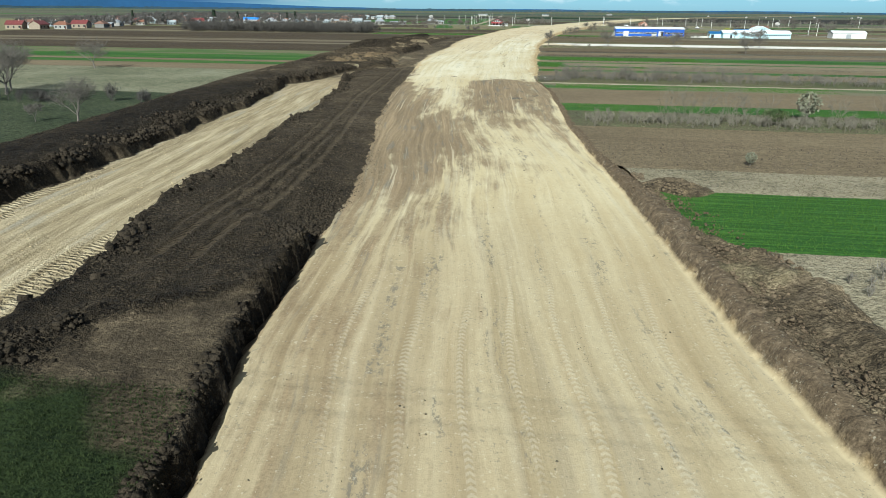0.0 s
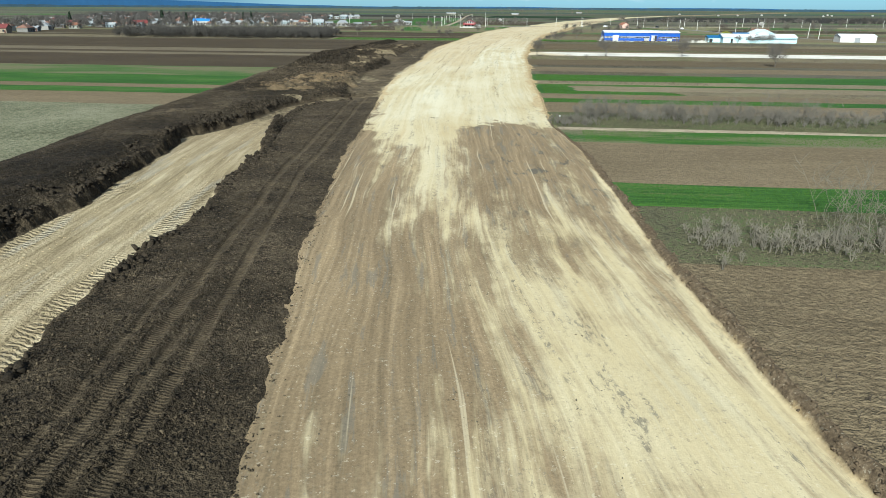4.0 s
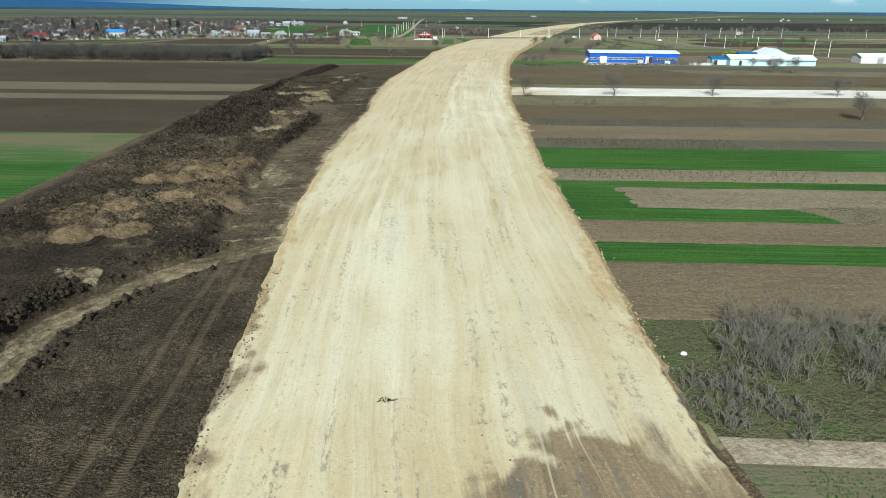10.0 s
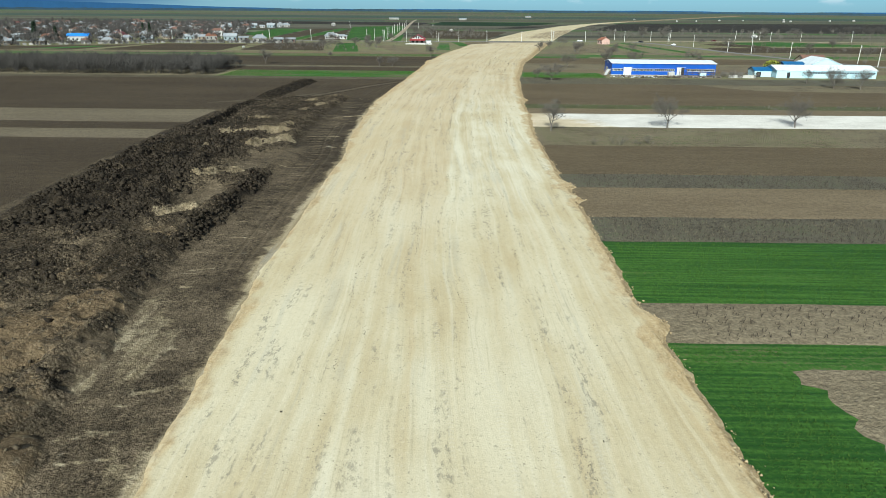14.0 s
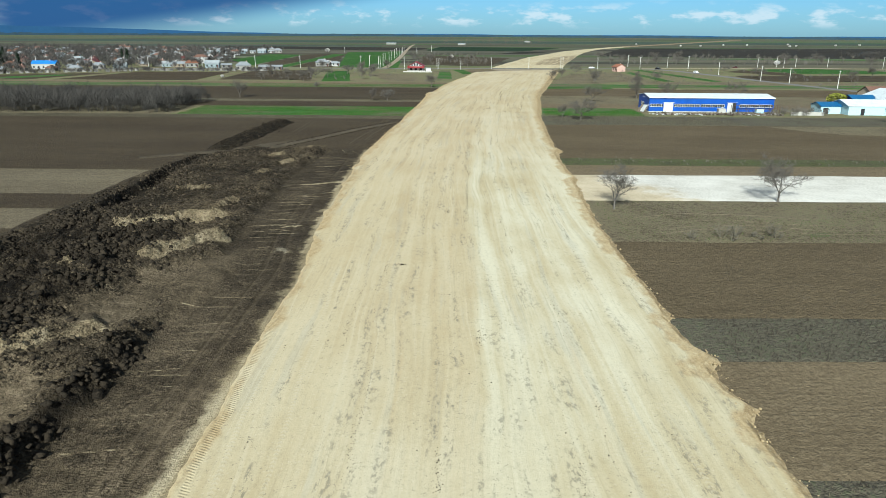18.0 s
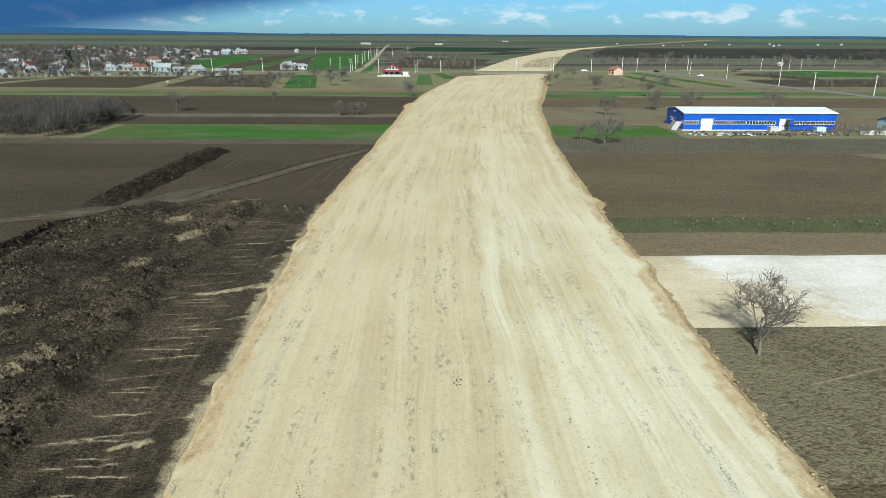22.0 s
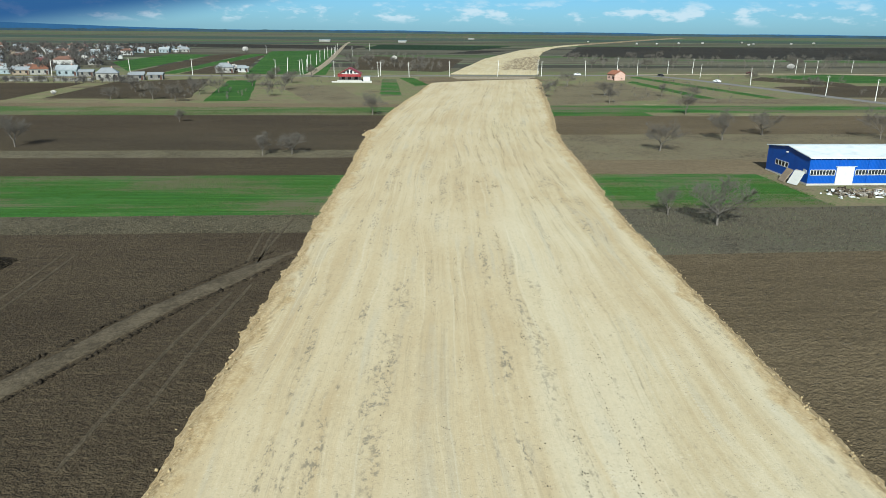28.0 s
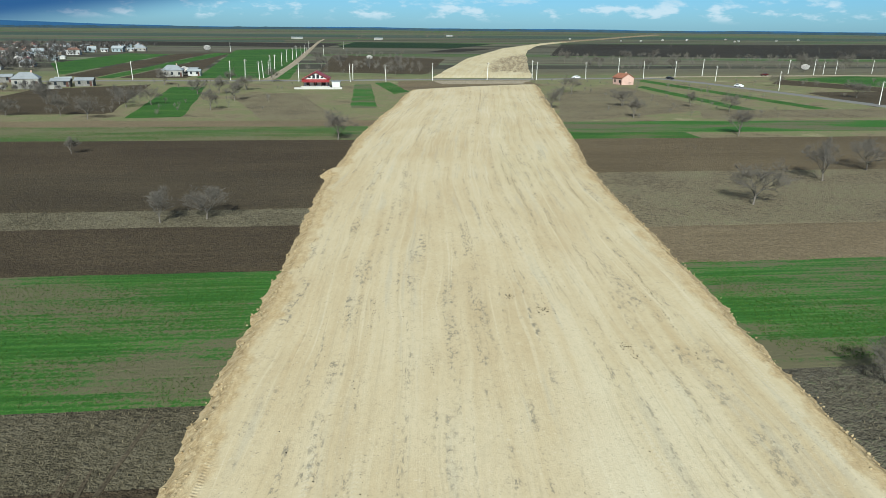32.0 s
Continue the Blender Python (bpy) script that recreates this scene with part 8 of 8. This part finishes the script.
# ---- poles, cars and the litter by the warehouse ----
def concrete_pole(height, label, arms=True):
    p = tagged(new("utility_pole"), label, "utility pole", group="power poles")
    V, F = [], []
    tube(V, F, (0, 0, -0.3), (0, 0, height), 0.17, 0.10, 6)
    V2 = [tuple(v) for v in V]
    F.append(tuple(range(6, 12)))
    me = mesh_of("pole", V2, F, M_POLE)
    attach("pole", me, p)
    if arms:
        arm = part("crossarm", boxes((-0.75, 0.75, -0.06, 0.06, height - 0.7, height - 0.58)), M_METAL, p)
        for x in (-0.65, 0, 0.65):
            part("insulator", boxes((x - 0.05, x + 0.05, -0.05, 0.05, height - 0.58, height - 0.36)), M_WHITE, arm)
    return p


M_POLE = plain("pale_concrete", (0.60, 0.58, 0.53), 0.85, vary=0.12)
pole = concrete_pole(8.6, "pale concrete utility pole beside the road")
pole.matrix_basis = pose(-63, 753, 0, 0, 0, 0)
gp = random.Random(3)
POLES = [(-39, 754), (-38, 764), (-22, 754), (1, 761), (29, 766), (55, 779), (55, 769), (82, 773), (115, 778), (115, 817), (142, 800), (159, 802), (145, 758), (149, 707), (152, 648), (158, 665 - 40), (166, 590), (184, 553), (183, 533), (220, 817), (233, 812), (239, 812), (251, 818), (282, 828), (320, 815), (360, 825),
         (-96, 761), (-91, 772), (-83, 765), (-83, 778), (-83, 797), (-86, 825), (-87, 852), (-86, 880), (-89, 934), (-89, 973), (-90, 1014), (-90, 1053), (-91, 1098), (-95, 1160), (-98, 1230), (-141, 761), (-175, 763), (-210, 748), (-245, 738), (-280, 728), (-315, 720), (-70, 1050), (-60, 1240), (-165, 1130)]
for x, y in POLES:
    copy_thing(pole, pose(x, y, 0, 0, gp.uniform(-3, 3), gp.uniform(-20, 20)) @ Matrix.Scale(gp.uniform(0.88, 1.08), 4))


def car(paint, label):
    c = tagged(new("car"), label, "car")
    bm = bmesh.new()
    prof = [(-2.1, 0.35), (-2.1, 0.85), (-1.9, 0.95), (-1.25, 1.0), (-0.75, 1.42), (0.95, 1.45), (1.6, 0.98), (2.1, 0.9), (2.12, 0.35)]
    a = [bm.verts.new((x, -0.85 if z < 1.1 else -0.68, z)) for x, z in prof]
    b = [bm.verts.new((x, 0.85 if z < 1.1 else 0.68, z)) for x, z in prof]
    bm.faces.new(a)
    bm.faces.new(b[::-1])
    for i in range(len(prof)):
        j = (i + 1) % len(prof)
        bm.faces.new((a[i], b[i], b[j], a[j]))
    bmesh.ops.recalc_face_normals(bm, faces=bm.faces[:])
    part("body", bm, paint, c, bevel=0.05)
    for s in (-1, 1):
        part("side_window", boxes((-0.75, 1.1, s * 0.80 - 0.03, s * 0.80 + 0.03, 1.0, 1.36)), M_GLASS, c)
        for x in (-1.3, 1.3):
            bm = bmesh.new()
            bmesh.ops.create_cone(bm, cap_ends=True, segments=14, radius1=0.33, radius2=0.33, depth=0.22, matrix=Matrix.Translation((x, s * 0.8, 0.33)) @ Matrix.Rotation(radians(90), 4, "X"))
            wh = part("wheel", bm, M_RUBBER, c)
            bm = bmesh.new()
            bmesh.ops.create_cone(bm, cap_ends=True, segments=10, radius1=0.2, radius2=0.2, depth=0.03, matrix=Matrix.Translation((x, s * 0.925, 0.33)) @ Matrix.Rotation(radians(90), 4, "X"))
            part("rim", bm, M_GREYROOF, wh)
    return c


M_CARWHITE, M_CARBLACK, M_CARRED = plain("white_paint", (0.75, 0.75, 0.75), 0.3, vary=0.04), plain("black_paint", (0.015, 0.015, 0.02), 0.3, vary=0.1), plain("dark_red_paint", (0.06, 0.012, 0.012), 0.3, vary=0.1)
car(M_CARWHITE, "white car on the country road").matrix_basis = pose(139.5, 724, 0.1, 0, 0, 110)
car(M_CARBLACK, "black car on the country road").matrix_basis = pose(127, 772, 0.1, 0, 0, 120)
car(M_CARRED, "dark red car on a dirt lane").matrix_basis = pose(196, 801, 0.12, 0, 0, 5)
car(M_CARWHITE, "white car on the country road").matrix_basis = pose(78, 777, 0.1, 0, 0, 8)


def build_litter():
    g = random.Random(12)
    plank = tagged(new("timber_plank"), "weathered timber plank lying in a rubbish pile", "plank", group="rubbish by the warehouse")
    part("board", boxes((-1.5, 1.5, -0.09, 0.09, 0.0, 0.05)), M_WOOD, plank)
    sack = tagged(new("rubble_sack"), "torn white plastic sack in a rubbish pile", "sack", group="rubbish by the warehouse")
    bm = bmesh.new()
    bmesh.ops.create_icosphere(bm, subdivisions=2, radius=0.42)
    for v in bm.verts:
        v.co = (v.co.x * (1 + 0.5 * noise.noise(v.co * 3)), v.co.y * (1 + 0.4 * noise.noise(v.co * 4)), max(v.co.z * 0.6, -0.18) + 0.16)
    part("bag", bm, M_BAG, sack)
    plank.matrix_basis = pose(48, 470, 0.15, 0, 0, 20)
    sack.matrix_basis = pose(43.5, 471, 0)
    for k in range(80):
        copy_thing(plank, pose(g.uniform(43, 80), g.uniform(466.5, 472), g.uniform(0.0, 0.35), g.uniform(-6, 6), g.uniform(-14, 14), g.uniform(-70, 80)))
    for k in range(40):
        x = g.uniform(40, 53) if g.random() < 0.6 else g.uniform(53, 76)
        copy_thing(sack, pose(x, g.uniform(465, 471.5), 0, 0, 0, g.uniform(0, 360)) @ Matrix.Diagonal((g.uniform(0.3, 1.3), g.uniform(0.3, 1.1), g.uniform(0.2, 0.8), 1)))
    fence = tagged(new("wire_fence"), "row of thin dark posts before the rubbish piles", "fence")
    for k in range(14):
        x = 47 + 2.7 * k
        part("post", boxes((x - 0.05, x + 0.05, 465.9, 466.0, 0, 1.25)), M_METAL, fence)
    part("wire", boxes((47, 82.1, 465.94, 465.96, 1.1, 1.13)), M_METAL, fence)
    part("wire", boxes((47, 82.1, 465.94, 465.96, 0.6, 0.63)), M_METAL, fence)
    sheet_ob = tagged(new("plastic_sheet"), "crumpled white plastic sheet lying on rubbish", "sheet", group="rubbish by the warehouse")
    bm = bmesh.new()
    bmesh.ops.create_grid(bm, x_segments=10, y_segments=8, size=1.0)
    for v in bm.verts:
        v.co = (v.co.x * 1.3, v.co.y * 0.8, 0.12 + 0.28 * noise.noise(v.co * 1.7) + 0.10 * noise.noise(v.co * 5))
    part("film", bm, M_BAG, sheet_ob)
    sheet_ob.matrix_basis = pose(45, 467.6, 0.12)
    for k in range(12):
        copy_thing(sheet_ob, pose(g.uniform(43, 56) if k < 8 else g.uniform(56, 82), g.uniform(466, 470.5), g.uniform(0.05, 0.2), 0, 0, g.uniform(0, 360)) @ Matrix.Scale(g.uniform(0.5, 1.1), 4))
    for x, y in ((-0.6, 176.7),):
        copy_thing(sack, pose(x, y, 0.05, 0, 0, g.uniform(0, 360)) @ Matrix.Scale(0.6, 4))
    for k, (x, a) in enumerate(((39.4, 62), (39.9, 58), (40.6, 60), (38.9, 55))):
        b = tagged(new("wall_panel"), "pale building panel leaning against the warehouse", "panel", group="panels leaning on the warehouse")
        part("board", boxes((-0.06, 0.06, -1.1, 1.1, 0, 2.6)), (M_WHITE, M_CONCRETE, M_CREAM, M_WOOD)[k], b)
        b.matrix_basis = pose(x, 476.3 + 0.9 * k, 0.05, 0, 32, 15 - 6 * k)
    for x, y, s, m, lab in ((63.8, 470.5, 1.6, M_CONCRETE, "grey crate with mesh sides beside the warehouse"), (76.5, 470.5, 1.5, M_CYAN, "pale blue box with a white lid beside the warehouse")):
        b = tagged(new("storage_crate"), lab, "crate")
        part("box", boxes((x, x + 2.4, y, y + 1.8, 0, s)), m, b)
        part("lid", boxes((x - 0.1, x + 2.5, y - 0.1, y + 1.9, s + 0.004, s + 0.12)), M_WHITE, b)
    fr = tagged(new("steel_frame"), "rusty open steel frame standing before the warehouse", "frame")
    for k in range(7):
        x = 69 + k * 2.6
        part("post", boxes((x - 0.06, x + 0.06, 471.4, 471.52, 0, 2.7)), M_METAL, fr)
        part("post", boxes((x - 0.06, x + 0.06, 473.4, 473.52, 0, 2.7)), M_METAL, fr)
    for y in (471.4, 473.4):
        for z in (1.3, 2.7):
            part("rail", boxes((68.9, 84.8, y, y + 0.1, z, z + 0.1)), M_METAL, fr)
    for x, y, w, d, lab in ((-180, 1815, 22, 10, "long white industrial hall far off"), (-22, 1786, 16, 10, "white building far off on the plain"), (170, 2300, 16, 9, "small white building far off on the plain")):
        b = tagged(new("industrial_hall"), lab, "building")
        part("wall", gabled_walls(x, x + w, y, y + d, 2.8, 3.8), M_VWALL, b)
        part("roof", gable(bmesh.new(), x, x + w, y, y + d, 2.82, 3.84, True, 0.15, 0.3), M_VTIN, b)
    thicket("far_trees", lambda q: (q.uniform(-60, 190), q.uniform(1900, 2000)), 70, 15, M_RUSTTWIG, "distant row of tall leafless reddish poplars", 61, 3, (0, 2, 3))
    thicket("far_trees", lambda q: (q.uniform(300, 1500), q.uniform(1150, 1900)), 120, 8, M_SCRUB, "distant leafless trees scattered on the plain", 62, 3, (0, 2, 3))


M_RUSTTWIG = plain("rusty_twigs", (0.20, 0.14, 0.11), 0.9, vary=0.3)
build_litter()


def build_power_line():
    """High wires crossing behind the start; their thin shadows fall on the bed."""
    line = tagged(new("power_line"), "overhead wires on two tall concrete masts", "power line")
    for x in (-95, 95):
        part("mast", boxes((x - 0.25, x + 0.25, -6.4 - 0.02 * x, -5.9 - 0.02 * x, -0.3, 22)), M_POLE, line)
        part("crossarm", boxes((x - 0.1, x + 0.1, -8.2 - 0.02 * x, -4.2 - 0.02 * x, 21, 21.25)), M_METAL, line)
    for off in (-1.8, 0.0, 0.9):
        V, F = [], []
        last = None
        for k in range(25):
            u = -1 + k / 12
            q = (95 * u, -6.2 - 1.9 * u + off, 21.3 - 1.2 * (1 - u * u))
            if last:
                tube(V, F, last, q, 0.018, 0.018, 4)
            last = q
        attach("wire", mesh_of("wire", V, F, M_METAL), line)


build_power_line()
